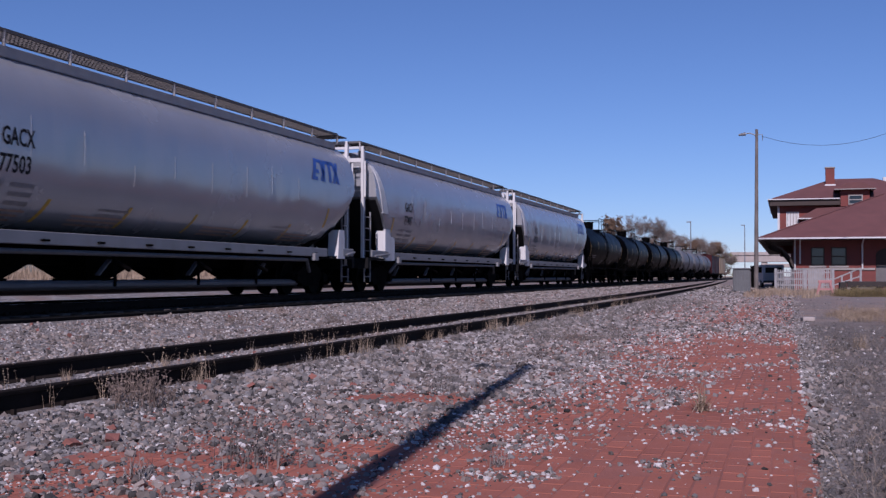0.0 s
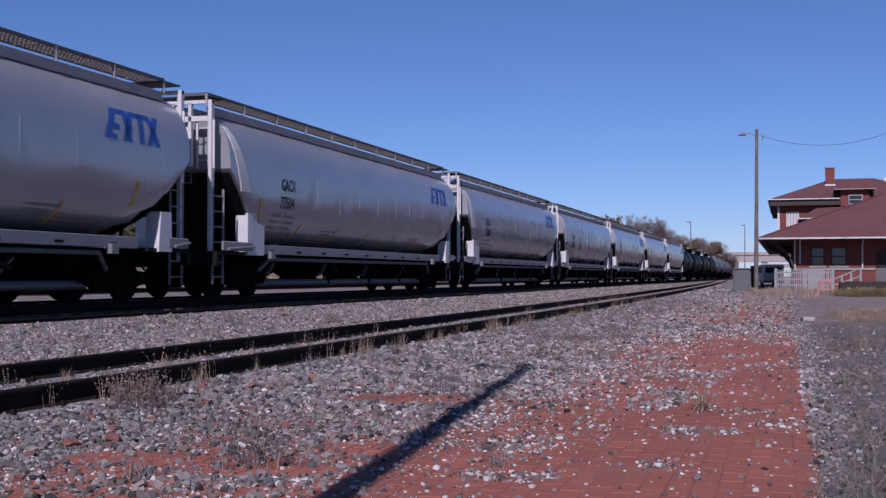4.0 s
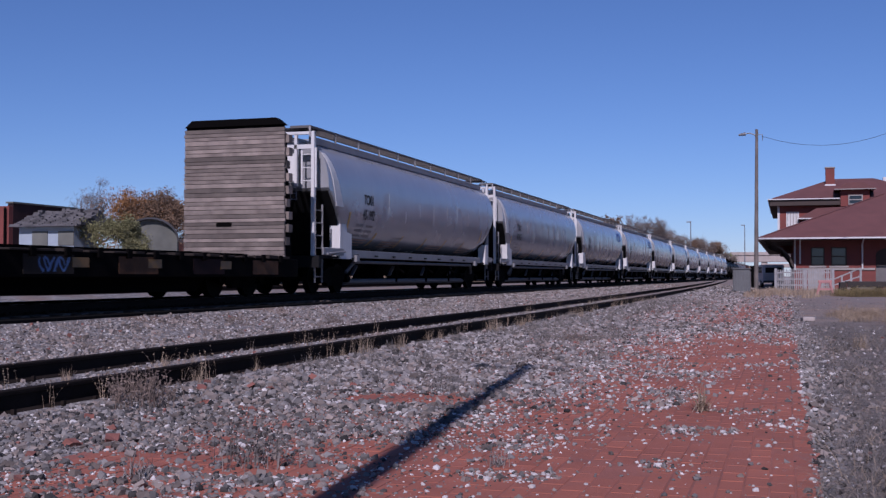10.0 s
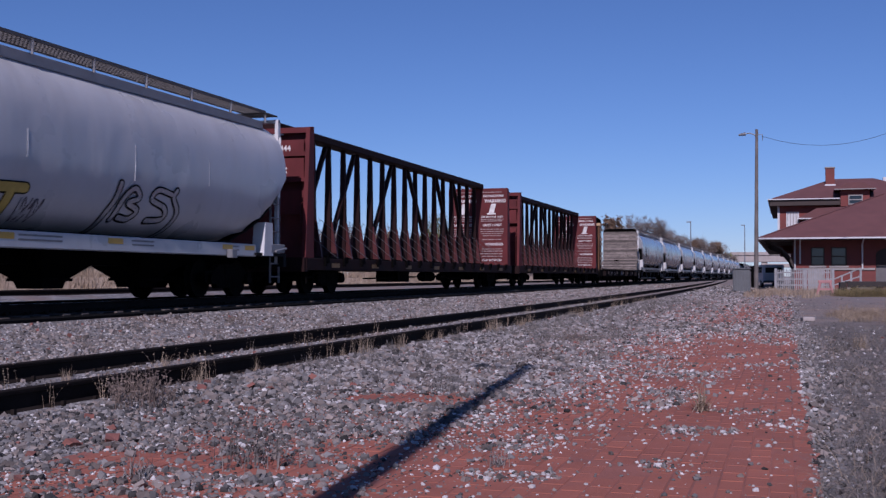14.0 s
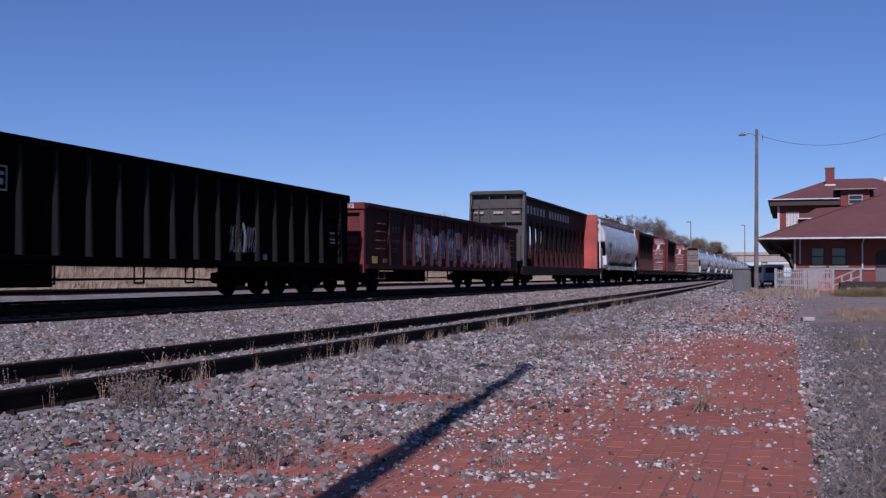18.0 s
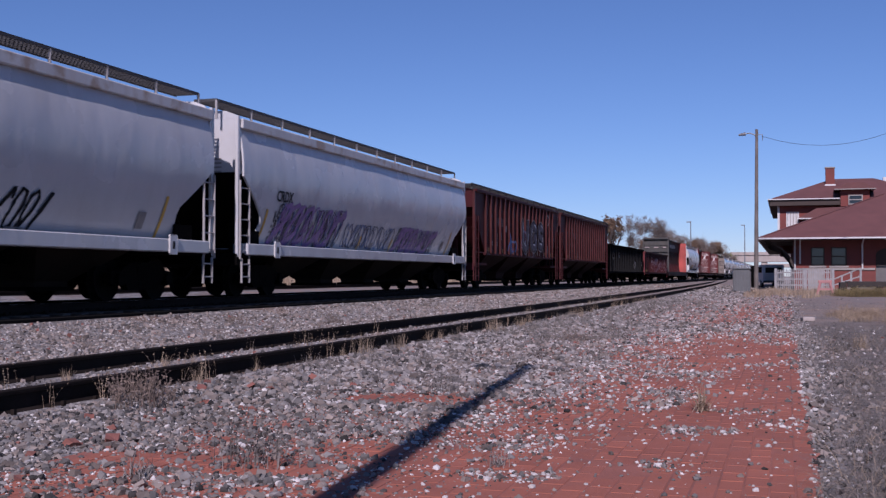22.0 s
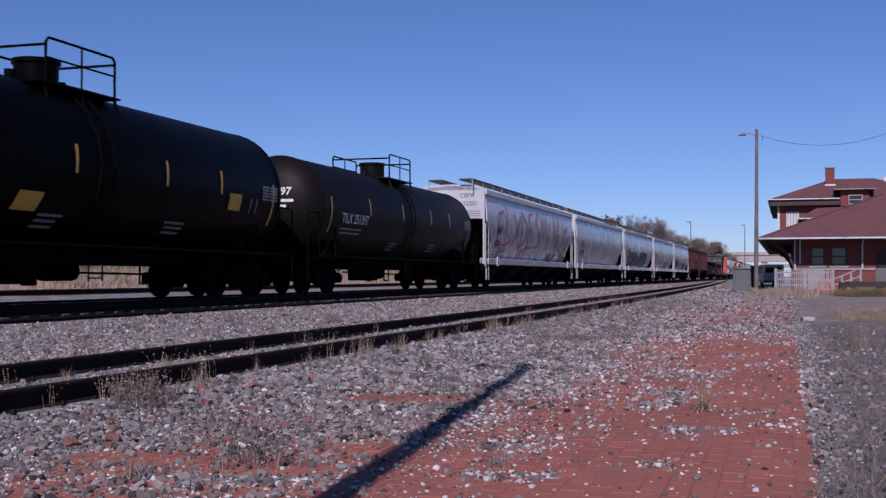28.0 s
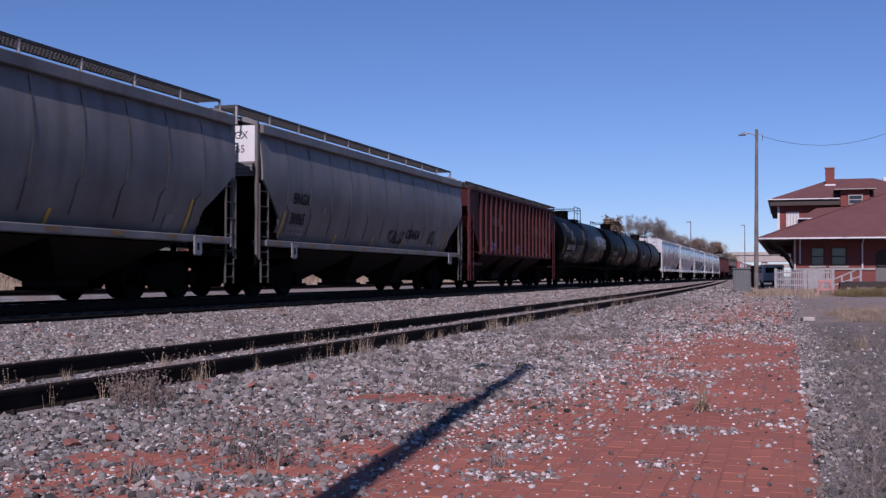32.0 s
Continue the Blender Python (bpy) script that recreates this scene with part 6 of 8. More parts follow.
    for k in range(1, 16):
        y = -6.39 + 0.985 * (k - 0.5)
        f = lambda u, v: (1.456 + 0.002 * layer, y + u, 0.92 + v)
        for layer in range(2 if k < 2 else 7):
            bm = B()
            z0 = tint.uniform(0.0, 0.75)
            scrawl(bm, f, -0.36, 0.36, z0, z0 + tint.uniform(0.3, 0.7), tint.uniform(0.025, 0.09), tint, 5)
            part("graffiti", bm, tint.choice(("spraygrey", "greyink", "graphite") if layer < 2 else ("paleink", "spraygrey", "paleink", "greyink", "spraywhite", "spraywhite", "sprayblue")), gon)
    for y in gon_posts[3:]:
        bm = B()
        strip(bm, lambda u, v: (1.5635 - 0.034 * v, y + u, 0.84 + v), -0.045, 0.045, tint.uniform(0.0, 0.2), tint.uniform(0.7, 1.45))
        part("graffiti", bm, tint.choice(("paleink", "spraywhite", "spraywhite", "spraywhite", "sprayblue")), gon, "pale paint sprayed over a post")
    blk = place(gondola(21.2, 10.15, "gonblack", "ribdark", 2.85, "black high-sided gondola car with worn posts", [-9.29 + 0.975 * k for k in range(19)] + [9.6], 0.7, "gonblack"), -308.14, -286.94)
    letters("reporting_mark", "SOXX", 0.3, lambda u, v: (1.458, -8.2 + u, 2.1 + v), "greyink", blk)
    letters("car_number", "60456", 0.3, lambda u, v: (1.458, -8.2 + u, 1.7 + v), "greyink", blk)
    bm = B()
    scrawl(bm, lambda u, v: (1.61, 2.75 + u, 1.05 + v), 0, 1.3, 0, 0.62, 0.028, random.Random(5), 10)
    part("graffiti", bm, "greyink", blk, "small pale sprayed scribble")
    bm = B()
    fat_line(bm, lambda u, v: (1.614, u, v), [(3.38, 1.7), (3.47, 1.45), (3.42, 1.1)], 0.09)
    part("graffiti", bm, "spraywhite", blk, "short white sprayed stroke")
    bm = B()
    for u0, u1, v0, v1 in ((0, 0.3, 0, 0.03), (0, 0.3, 0.39, 0.42), (0, 0.03, 0.03, 0.39), (0.27, 0.3, 0.03, 0.39), (0.1, 0.2, 0.1, 0.2), (0.08, 0.22, 0.26, 0.32)):
        strip(bm, lambda u, v: (1.458, -5.0 + u, 1.9 + v), u0, u1, v0, v1)
    part("small_print", bm, "greyink", blk, "small framed stencil")
    bm = B()
    strip(bm, lambda u, v: (1.458, 4.74 + u, 0.9 + v), 0, 0.22, 0, 0.14)
    for k in range(4):
        strip(bm, lambda u, v: (1.458, 8.95 + u, 1.42 + 0.09 * k + v), 0, 0.1, 0, 0.045)
        strip(bm, lambda u, v: (1.458, 8.95 + u, 1.42 + 0.09 * k + v), 0.16, 0.34, 0, 0.045)
    part("small_print", bm, "greyink", blk)
    rh = ribbed_hopper(18.4)
    for a, z, tag in ((-326.5, -307.9, ""), (-344.45, -326.45, "big"), (-522.0, -503.5, "small")):
        car = rh if tag == "small" else copy_thing(rh, Matrix())
        ribbed_print(car, 18.4, tag)
        place(car, a, z)
    cr = bulge_hopper(20.45, "cool", "white covered hopper car with dented sides", dent=0.008)
    spray = (
        ("15214", "purple"), ("15436", "tags"), ("15471", "blue"))
    for i, (number, tag) in enumerate(spray):
        car = cr if i == 2 else copy_thing(cr, Matrix())
        bulge_print(car, 20.45, "CRDX", number, size=0.38)
        if tag == "purple":
            for sd, m, w, n in ((11, "sprayblue", 0.05, 12), (12, "spraypurple", 0.09, 10), (16, "spraypurple", 0.17, 6), (15, "spraywhite", 0.022, 9), (13, "graphite", 0.05, 13), (14, "sprayblack", 0.028, 15)):
                bm = B()
                for y, z, wide, h in ((-7.5, 1.3, 4.4, 1.05), (1.7, 1.3, 4.2, 0.8)):
                    scrawl(bm, lambda u, v: (bulge_side(z + v) + 0.004 + 0.001 * sd, y + u, z + v), 0, wide, 0, h, w, random.Random(sd), n)
                part("graffiti", bm, m, car, "violet and blue sprayed tags")
            for sd, m, w in ((21, "sprayblue", 0.035), (22, "graphite", 0.04)):
                bm = B()
                scrawl(bm, on_bulge(-2.8, 1.35), 0, 4.2, 0, 0.7, w, random.Random(sd), 14)
                part("graffiti", bm, m, car, "faint thin blue and grey sprayed tags")
        elif tag == "tags":
            bm = B()
            scrawl(bm, on_bulge(-1.9, 1.45), 0, 0.8, 0, 0.7, 0.06, random.Random(4), 2)
            scrawl(bm, on_bulge(1.3, 1.28), 0, 2.7, 0, 0.7, 0.08, random.Random(6), 8)
            part("graffiti", bm, "sprayblack", car, "black sprayed tags")
        else:
            letters("graffiti", "DOSE", 1.6, on_bulge(-6.95, 1.28), "sprayblack", car, 0.12, 0.1, 1.13)
            letters("graffiti", "DOSE", 1.6, lambda u, v: (bulge_side(1.28 + v) + 0.013, -6.95 + u, 1.28 + v), "spraysky", car, 0.04, 0.1, 1.13, "blue sprayed block letters")
            for sd, m, w, u0, u1 in ((21, "spraywhite", 0.022, -6.8, 5.4), (22, "ink", 0.04, -6.8, -2.0), (23, "spraysky", 0.12, 0.2, 5.0), (24, "graphite", 0.05, -2.1, 0.1)):
                bm = B()
                scrawl(bm, lambda u, v: (bulge_side(1.4 + v) + 0.016, u, 1.4 + v), u0, u1, 0, 0.85, w, random.Random(sd), 15)
                part("graffiti", bm, m, car, "sprayed highlights and outlines")
            letters("graffiti", "WEIRD", 1.7, on_bulge(-0.1, 1.26), "sprayblack", car, 0.12, 0.1, 0.98)
            letters("graffiti", "WEIRD", 1.7, lambda u, v: (bulge_side(1.26 + v) + 0.013, -0.1 + u, 1.26 + v), "spraysky", car, 0.0, 0.1, 0.98, "blue sprayed block letters")
            bm = B()
            scrawl(bm, on_bulge(-9.3, 2.35), 0, 0.9, 0, 1.0, 0.018, random.Random(25), 5)
            part("graffiti", bm, "ink", car, "thin black scribble near the ladder")
        place(car, -365.4 - 20.45 * i, -344.95 - 20.45 * i)
    ce = bulge_hopper(21.35, "cool", "cool white covered hopper car with clean sides", True, dent=0.009)
    mic = copy_thing(ce, Matrix())
    tagged(mic, "white covered hopper car with large red graffiti")
    bulge_print(ce, 21.35, "CEFX", "635774", size=0.42, end_x=0.38)
    place(ce, -427.65, -406.3)
    bulge_print(mic, 21.35, "CEFX", "632201", end_x=0.38)
    # large thin letters in red spray all along the side
    wob = random.Random(66)
    for k, ch in enumerate("ELXDESMINUV"):
        bm = B()
        sprayed(bm, ch, on_bulge(-8.1 + 1.52 * k, 1.85), 1.5, wob.uniform(1.55, 1.9), 0.14, wob, 0.45)
        part("graffiti", bm, "sprayred", mic, "large thin red sprayed letter")
    for sd, u0, w in ((51, -7.2, 1.2), (52, -3.4, 1.6), (53, 6.7, 1.5)):
        bm = B()
        scrawl(bm, on_bulge(u0, 1.3), 0, w, 0, 0.5, 0.07, random.Random(sd), 5)
        part("graffiti", bm, "sprayred", mic, "dark red sprayed tag")
    bm = B()
    scrawl(bm, on_bulge(3.4, 1.3), 0, 2.4, 0, 0.4, 0.08, random.Random(44), 6)
    scrawl(bm, on_bulge(6.6, 1.25), 0, 1.8, 0, 0.4, 0.09, random.Random(45), 4)
    part("graffiti", bm, "sprayblack", mic, "black sprayed tags")
    place(mic, -449.0, -427.65)
    for i, (mark, tags, radius) in enumerate((("TILX 251397", "", 1.47), ("TILX 281540", "placard", 1.58), ("GBRX 711782", "tags", 1.6))):
        TANK_R[0] = radius
        car = tank_car(18.3, "black" if i else "blackbrown", ("black tank car with brown grime on its back", "black tank car with yellow placards", "black tank car with white sprayed letters")[i], radius)
        tank_print(car, 18.3, mark, tags, 70 + i)
        place(car, -448.8 - 18.2 * (i + 1), -448.8 - 18.2 * i)
    bn = bulge_hopper(18.85, "grime", "weathered dark grey covered hopper car with a streaked side", True, dent=0.008)
    for i, number in enumerate(("30965", "30971")):
        car = bn if i else copy_thing(bn, Matrix())
        bulge_print(car, 18.85, "BNGX", number, size=0.40, proud=0.016, end_x=0.46)
        part("white_end_panel", box(B(), -1.4, 1.4, -18.85 / 2 + 0.704, -18.85 / 2 + 0.715, 3.3, 4.18), "white", car, "white painted end panel")
        if i == 0:
            bm = B()
            scrawl(bm, on_bulge(0.7, 1.58), 0, 1.6, 0, 0.4, 0.05, random.Random(31), 8)
            scrawl(bm, on_bulge(4.9, 1.66), 0, 0.65, 0, 0.48, 0.05, random.Random(41), 4)
            part("graffiti", bm, "sprayblack", car, "black sprayed tags")
            letters("graffiti", "OSAKA", 0.42, on_bulge(2.4, 1.78), "sprayblack", car, 0.014, 0.15, 1.05, "black sprayed word")
        place(car, -540.9 - 18.85 * i, -522.05 - 18.85 * i)


make_train()


# ---- the depot at the end of the walk, and what stands round it ----
MAT.update({
    "wallbrick": mat("red_wall_brick", (0.185, 0.048, 0.04), 0.85, 0, 0.15, 1.5, 0.3, 14),
    "shingle": mat("brown_red_shingle", (0.145, 0.058, 0.056), 0.85, 0, 0.12, 1.0, 0.3, 9, 0.2, (0.10, 0.043, 0.043)),
    "trimwhite": mat("white_wood_trim", (0.60, 0.60, 0.60), 0.6, 0, 0.08, 2, 0.05),
    "stonetrim": mat("pale_stone_trim", (0.30, 0.275, 0.26), 0.8, 0, 0.12, 2, 0.2),
    "soffit": mat("dark_soffit_board", (0.05, 0.035, 0.03), 0.8, 0, 0.2, 2, 0.1),
    "doorgrey": mat("grey_door_paint", (0.13, 0.12, 0.12), 0.7, 0, 0.15, 2, 0.1),
    "metalshed": mat("grey_corrugated_metal", (0.13, 0.135, 0.14), 0.55, 0.3, 0.15, 2, 0.05, 30, 0.2),
    "polewood": mat("weathered_pole_wood", (0.16, 0.138, 0.125), 0.9, 0, 0.25, 1.5, 0.4, 30, 0.4, (0.10, 0.07, 0.05)),
    "fencewood": mat("weathered_white_picket", (0.30, 0.296, 0.30), 0.8, 0, 0.2, 3, 0.2, 40, 0.3, (0.22, 0.2, 0.18)),
    "pinkwood": mat("faded_pink_paint", (0.42, 0.20, 0.19), 0.7, 0, 0.12, 3, 0.1),
    "darktimber": mat("dark_old_timber", (0.035, 0.028, 0.025), 0.9, 0, 0.3, 2, 0.4, 30),
    "concrete": mat("pale_concrete", (0.40, 0.35, 0.32), 0.85, 0, 0.12, 0.6, 0.2, 20, 0.25, (0.25, 0.21, 0.18)),
    "carwhite": mat("white_car_paint", (0.75, 0.76, 0.78), 0.3, 0, 0.05, 2, 0),
    "rubber": mat("tyre_rubber", (0.02, 0.02, 0.02), 0.8, 0, 0.2, 2, 0),
    "cable": mat("black_cable", (0.03, 0.03, 0.035), 0.6, 0, 0.1, 2, 0),
    "lampmetal": mat("grey_lamp_metal", (0.25, 0.25, 0.26), 0.5, 0.5, 0.1, 2, 0),
    "bluewall": mat("pale_blue_board", (0.32, 0.38, 0.44), 0.7, 0, 0.12, 1, 0.1),
    "roofgrey": mat("ragged_grey_shingle", (0.11, 0.105, 0.11), 0.9, 0, 0.5, 1.4, 0.5, 6),
    "tinroof": mat("dark_tin_roof", (0.05, 0.05, 0.055), 0.6, 0.2, 0.3, 0.8, 0.1),
    "hutwall": mat("grey_hut_wall", (0.13, 0.135, 0.12), 0.85, 0, 0.25, 1.0, 0.2),
    "salmon": mat("salmon_wall_paint", (0.60, 0.24, 0.17), 0.7, 0, 0.08, 1, 0.1),
    "maroonwall": mat("maroon_shed_wall", (0.04, 0.02, 0.022), 0.8, 0, 0.25, 1, 0.1, spec=0.2),
    "bark": mat("grey_brown_bark", (0.10, 0.08, 0.07), 0.95, 0, 0.25, 2, 0.5, 20),
    "leafbrown": mat("brown_autumn_leaf", (0.16, 0.10, 0.06), 0.8, 0, 0.25, 1, 0, island=0.4),
    "leafolive": mat("olive_leaf", (0.165, 0.16, 0.07), 0.8, 0, 0.25, 1, 0, island=0.4),
    "leafyellow": mat("golden_leaf", (0.55, 0.33, 0.05), 0.75, 0, 0.2, 1, 0, island=0.3),
    "leaforange": mat("russet_leaf", (0.27, 0.13, 0.045), 0.8, 0, 0.25, 1, 0, island=0.4),
    "leafgrey": mat("grey_twig", (0.17, 0.135, 0.115), 0.9, 0, 0.25, 1, 0, island=0.4),
})


def glass_material():
    m = bpy.data.materials.new("window_glass")
    m.use_nodes = True
    b = m.node_tree.nodes["Principled BSDF"]
    b.inputs["Base Color"].default_value = (0.02, 0.025, 0.03, 1)
    b.inputs["Roughness"].default_value = 0.08
    b.inputs["Specular IOR Level"].default_value = 0.6
    return m


MAT["glass"] = glass_material()


def window_at(house, x0, x1, z0, z1, y, frame_mat="soffit", sill=True):
    """A sash window in a wall that faces the walk: frame, two panes, meeting rail, sill."""
    w = tagged(new("window"), "dark sash window")
    w.parent = house
    bm = B()
    t = 0.09
    box(bm, x0, x0 + t, y - 0.05, y + 0.1, z0, z1)
    box(bm, x1 - t, x1, y - 0.05, y + 0.1, z0, z1)
    box(bm, x0 + t, x1 - t, y - 0.05, y + 0.1, z1 - t, z1)
    box(bm, x0 + t, x1 - t, y - 0.05, y + 0.1, z0, z0 + t)
    zm = (z0 + z1) / 2
    box(bm, x0 + t, x1 - t, y - 0.03, y + 0.08, zm - 0.04, zm + 0.04)
    part("window_frame", bm, frame_mat, w)
    part("pane", box(B(), x0 + t, x1 - t, y + 0.02, y + 0.04, z0 + t, zm - 0.04), "glass", w)
    part("pane", box(B(), x0 + t, x1 - t, y + 0.0, y + 0.02, zm + 0.04, z1 - t), "glass", w)
    if sill:
        part("window_sill", box(B(), x0 - 0.12, x1 + 0.12, y - 0.16, y + 0.1, z0 - 0.14, z0, 0.01), "stonetrim", w)
    return w


def wall_with_holes(x0, x1, z0, z1, y0, y1, holes):
    """A wall across the walk with rectangular openings (a, b, c, d: x from a to b, z from c to d)."""
    bm = B()
    xs = sorted({x0, x1, *[h[0] for h in holes], *[h[1] for h in holes]})
    zs = sorted({z0, z1, *[h[2] for h in holes], *[h[3] for h in holes]})
    for a, b in zip(xs, xs[1:]):
        for c, d in zip(zs, zs[1:]):
            if not any(h[0] <= a and b <= h[1] and h[2] <= c and d <= h[3] for h in holes):
                box(bm, a, b, y0, y1, c, d)
    return bm


def depot():
    house = tagged(new("depot_building"), "red brick railway depot with brown-red hipped roofs and white trim", "building")
    # one-storey part: the end wall faces the walk
    y0 = 85.7
    holes = [(1.72, 2.68, 1.75, 3.1), (3.12, 4.2, 1.75, 3.1), (6.15, 9.2, 0.55, 3.1)]
    part("wall", wall_with_holes(0.55, 14.0, 0.0, 3.75, y0, y0 + 0.35, holes), "wallbrick", house, "red brick end wall")
    part("wall", box(B(), 0.55, 0.9, y0 + 0.36, 140.0, 0.0, 3.75), "wallbrick", house, "red brick wall along the track")
    part("wall", box(B(), 13.7, 14.0, y0 + 0.35, 140.0, 0.0, 3.75), "wallbrick", house)
    part("stone_course", box(B(), 0.45, 6.1, y0 - 0.1, y0 - 0.003, 1.42, 1.58, 0.02), "stonetrim", house)
    window_at(house, 1.72, 2.68, 1.75, 3.1, y0 + 0.08)
    window_at(house, 3.12, 4.2, 1.75, 3.1, y0 + 0.08)
    d = tagged(new("arched_door"), "wide dark freight door with a grey lower leaf")
    d.parent = house
    part("door_leaf", box(B(), 6.15, 9.2, y0 + 0.2, y0 + 0.28, 0.55, 1.75), "doorgrey", d)
    part("door_glazing", box(B(), 6.15, 9.2, y0 + 0.22, y0 + 0.28, 1.76, 3.1), "soffit", d)
    bm = B()
    for k in range(10):
        a0, a1 = math.pi * k / 10, math.pi * (k + 1) / 10
        c = 7.675
        prism(bm, [(c + 1.52 * math.cos(a0), 3.1 - 0.55 + 0.55 * math.sin(a0)), (c + 1.52 * math.cos(a0), 3.12), (c + 1.52 * math.cos(a1), 3.12), (c + 1.52 * math.cos(a1), 2.55 + 0.55 * math.sin(a1))], "y", y0 + 0.02, y0 + 0.19)
    part("door_arch", bm, "wallbrick", d)
    # hipped roof with deep eaves
    ex, ey, ez, pitch = -1.9, 83.4, 3.72, 0.395
    run = 9.2
    apex = (ex + run, ey + run, ez + run * pitch)
    right = 16.5
    bm = B()
    prof = [(ex, ey), (right, ey), (right, 142.0), (ex, 142.0)]
    lo = [bm.verts.new((x, y, ez)) for x, y in prof]
    hi = [bm.verts.new((x, y, apex[2])) for x, y in ((apex[0], apex[1]), (apex[0] + 0.05, apex[1]), (apex[0] + 0.05, 142.0 - run), (apex[0], 142.0 - run))]
    for i in range(4):
        bm.faces.new((lo[i], lo[(i + 1) % 4], hi[(i + 1) % 4], hi[i]))
    bm.faces.new(hi)
    bm.faces.new(lo[::-1])
    bmesh.ops.recalc_face_normals(bm, faces=bm.faces[:])
    part("roof", bm, "shingle", house, "brown-red shingled hipped roof")
    bm = box(B(), ex - 0.1, right, ey - 0.1, ey, ez - 0.08, ez + 0.03)
    box(bm, ex - 0.1, ex, ey, 142.0, ez - 0.08, ez + 0.03)
    part("gutter", bm, "trimwhite", house, "white eaves gutter")
    part("soffit", box(B(), ex, right, ey, 141.0, ez - 0.12, ez - 0.004), "soffit", house)
    bm = bar(B(), (ex + 0.02, ey + 0.02, ez + 0.04), (apex[0], apex[1], apex[2] + 0.04), 0.14, 0.06)
    part("hip_ridge", bm, "shingle", house)
    for y in (85.2, 90.0, 95.0, 100.0, 105.0, 110.0):
        bm = B()
        pts = [(0.5, y, 1.7), (0.3, y, 2.3), (-0.3, y, 3.0), (-1.0, y, 3.45), (-1.7, y, 3.68)]
        for a, b in zip(pts, pts[1:]):
            bar(bm, a, b, 0.16, 0.16)
        bar(bm, (0.5, y, 3.66), (-1.8, y, 3.66), 0.16, 0.16)
        part("eaves_bracket", bm, "soffit", house)
    for x, z0 in ((0.62, 1.45), (0.98, 1.9), (5.25, 1.5)):
        bm = bar(B(), (x, ey + 0.1, 3.7), (x, y0 - 0.1, 3.3), 0.05, None, 8)
        bar(bm, (x, y0 - 0.1, 3.3), (x, y0 - 0.1, z0), 0.06, None, 8)
        part("downpipe", bm, "trimwhite", house)
    # two-storey part behind
    Y = 101.0
    zt = 7.45
    part("wall", wall_with_holes(-0.55, 12.0, 3.0, zt, Y, Y + 0.35, [(0.05, 1.1, 4.7, 6.55)]), "wallbrick", house, "red brick upper wall")
    part("wall", box(B(), -0.55, -0.2, Y + 0.35, 122.0, 3.0, zt), "wallbrick", house)
    part("wall", box(B(), 11.65, 12.0, Y + 0.35, 122.0, 3.0, zt), "wallbrick", house)
    part("corner_board", box(B(), -0.68, -0.5, Y - 0.06, Y + 0.1, 4.0, 7.2), "trimwhite", house)
    w = window_at(house, 0.05, 1.1, 4.7, 6.55, Y + 0.05, "trimwhite")
    part("blind", box(B(), 0.16, 0.99, Y + 0.03, Y + 0.044, 5.3, 6.44), "trimwhite", w, "half-drawn white blind")
    for x in (0.38, 0.62, 0.86):
        part("muntin", box(B(), x - 0.03, x + 0.03, Y - 0.02, Y + 0.02, 4.75, 6.5), "stonetrim", w)
    bm = B()
    e = [(-1.4, Y - 0.9), (12.9, Y - 0.9), (12.9, 123.0), (-1.4, 123.0)]
    lo = [bm.verts.new((x, y, 7.6)) for x, y in e]
    hi = [bm.verts.new((x, y, 9.75)) for x, y in ((4.0, Y + 5.5), (7.5, Y + 5.5), (7.5, 117.0), (4.0, 117.0))]
    for i in range(4):
        bm.faces.new((lo[i], lo[(i + 1) % 4], hi[(i + 1) % 4], hi[i]))
    bm.faces.new(hi)
    bm.faces.new(lo[::-1])
    bmesh.ops.recalc_face_normals(bm, faces=bm.faces[:])
    part("roof", bm, "shingle", house, "upper shingled hipped roof")
    bm = box(B(), -1.48, 4.4, Y - 1.0, Y - 0.9, 7.54, 7.63)
    box(bm, -1.48, -1.4, Y - 0.9, 123, 7.54, 7.63)
    part("eaves_board", bm, "trimwhite", house)
    part("cornice", box(B(), -1.3, 12.6, Y - 0.8, 122.6, 7.05, 7.5), "soffit", house)
    part("side_canopy", prism(B(), [(0.98, 5.9), (2.5, 6.75), (5.4, 6.85), (5.4, 5.9)], "y", Y - 1.5, Y - 0.02), "shingle", house)
    part("canopy_edge", box(B(), 0.92, 5.4, Y - 1.56, Y - 1.5, 5.84, 5.93), "trimwhite", house)
    part("canopy_underside", box(B(), 1.35, 3.4, Y - 1.1, Y - 0.05, 5.5, 5.88), "soffit", house)
    ch = part("chimney", box(B(), 3.4, 4.15, Y + 3.3, Y + 4.0, 8.3, 10.55, 0.01), "wallbrick", house)
    part("chimney_cap", box(B(), 3.34, 4.21, Y + 3.24, Y + 4.06, 10.55, 10.65), "stonetrim", ch)
    part("chimney_flashing", box(B(), 3.32, 4.23, Y + 3.22, Y + 4.08, 8.95, 9.12), "trimwhite", ch)
    dm = tagged(new("dormer"), "low roof dormer with a white-framed window")
    dm.parent = house
    part("dormer_wall", box(B(), 4.45, 6.75, Y - 0.96, Y + 4.0, 6.9, 8.3), "wallbrick", dm)
    part("dormer_roof", prism(B(), [(3.95, 8.3), (7.2, 8.3), (7.2, 8.36), (6.2, 8.85), (5.0, 8.85), (3.95, 8.36)], "y", Y - 1.5, Y + 5.0), "shingle", dm)
    part("dormer_eaves", box(B(), 3.93, 7.22, Y - 1.56, Y - 1.5, 8.27, 8.35), "stonetrim", dm)
    window_at(dm, 5.05, 6.2, 7.02, 7.85, Y - 1.08, "stonetrim", False)
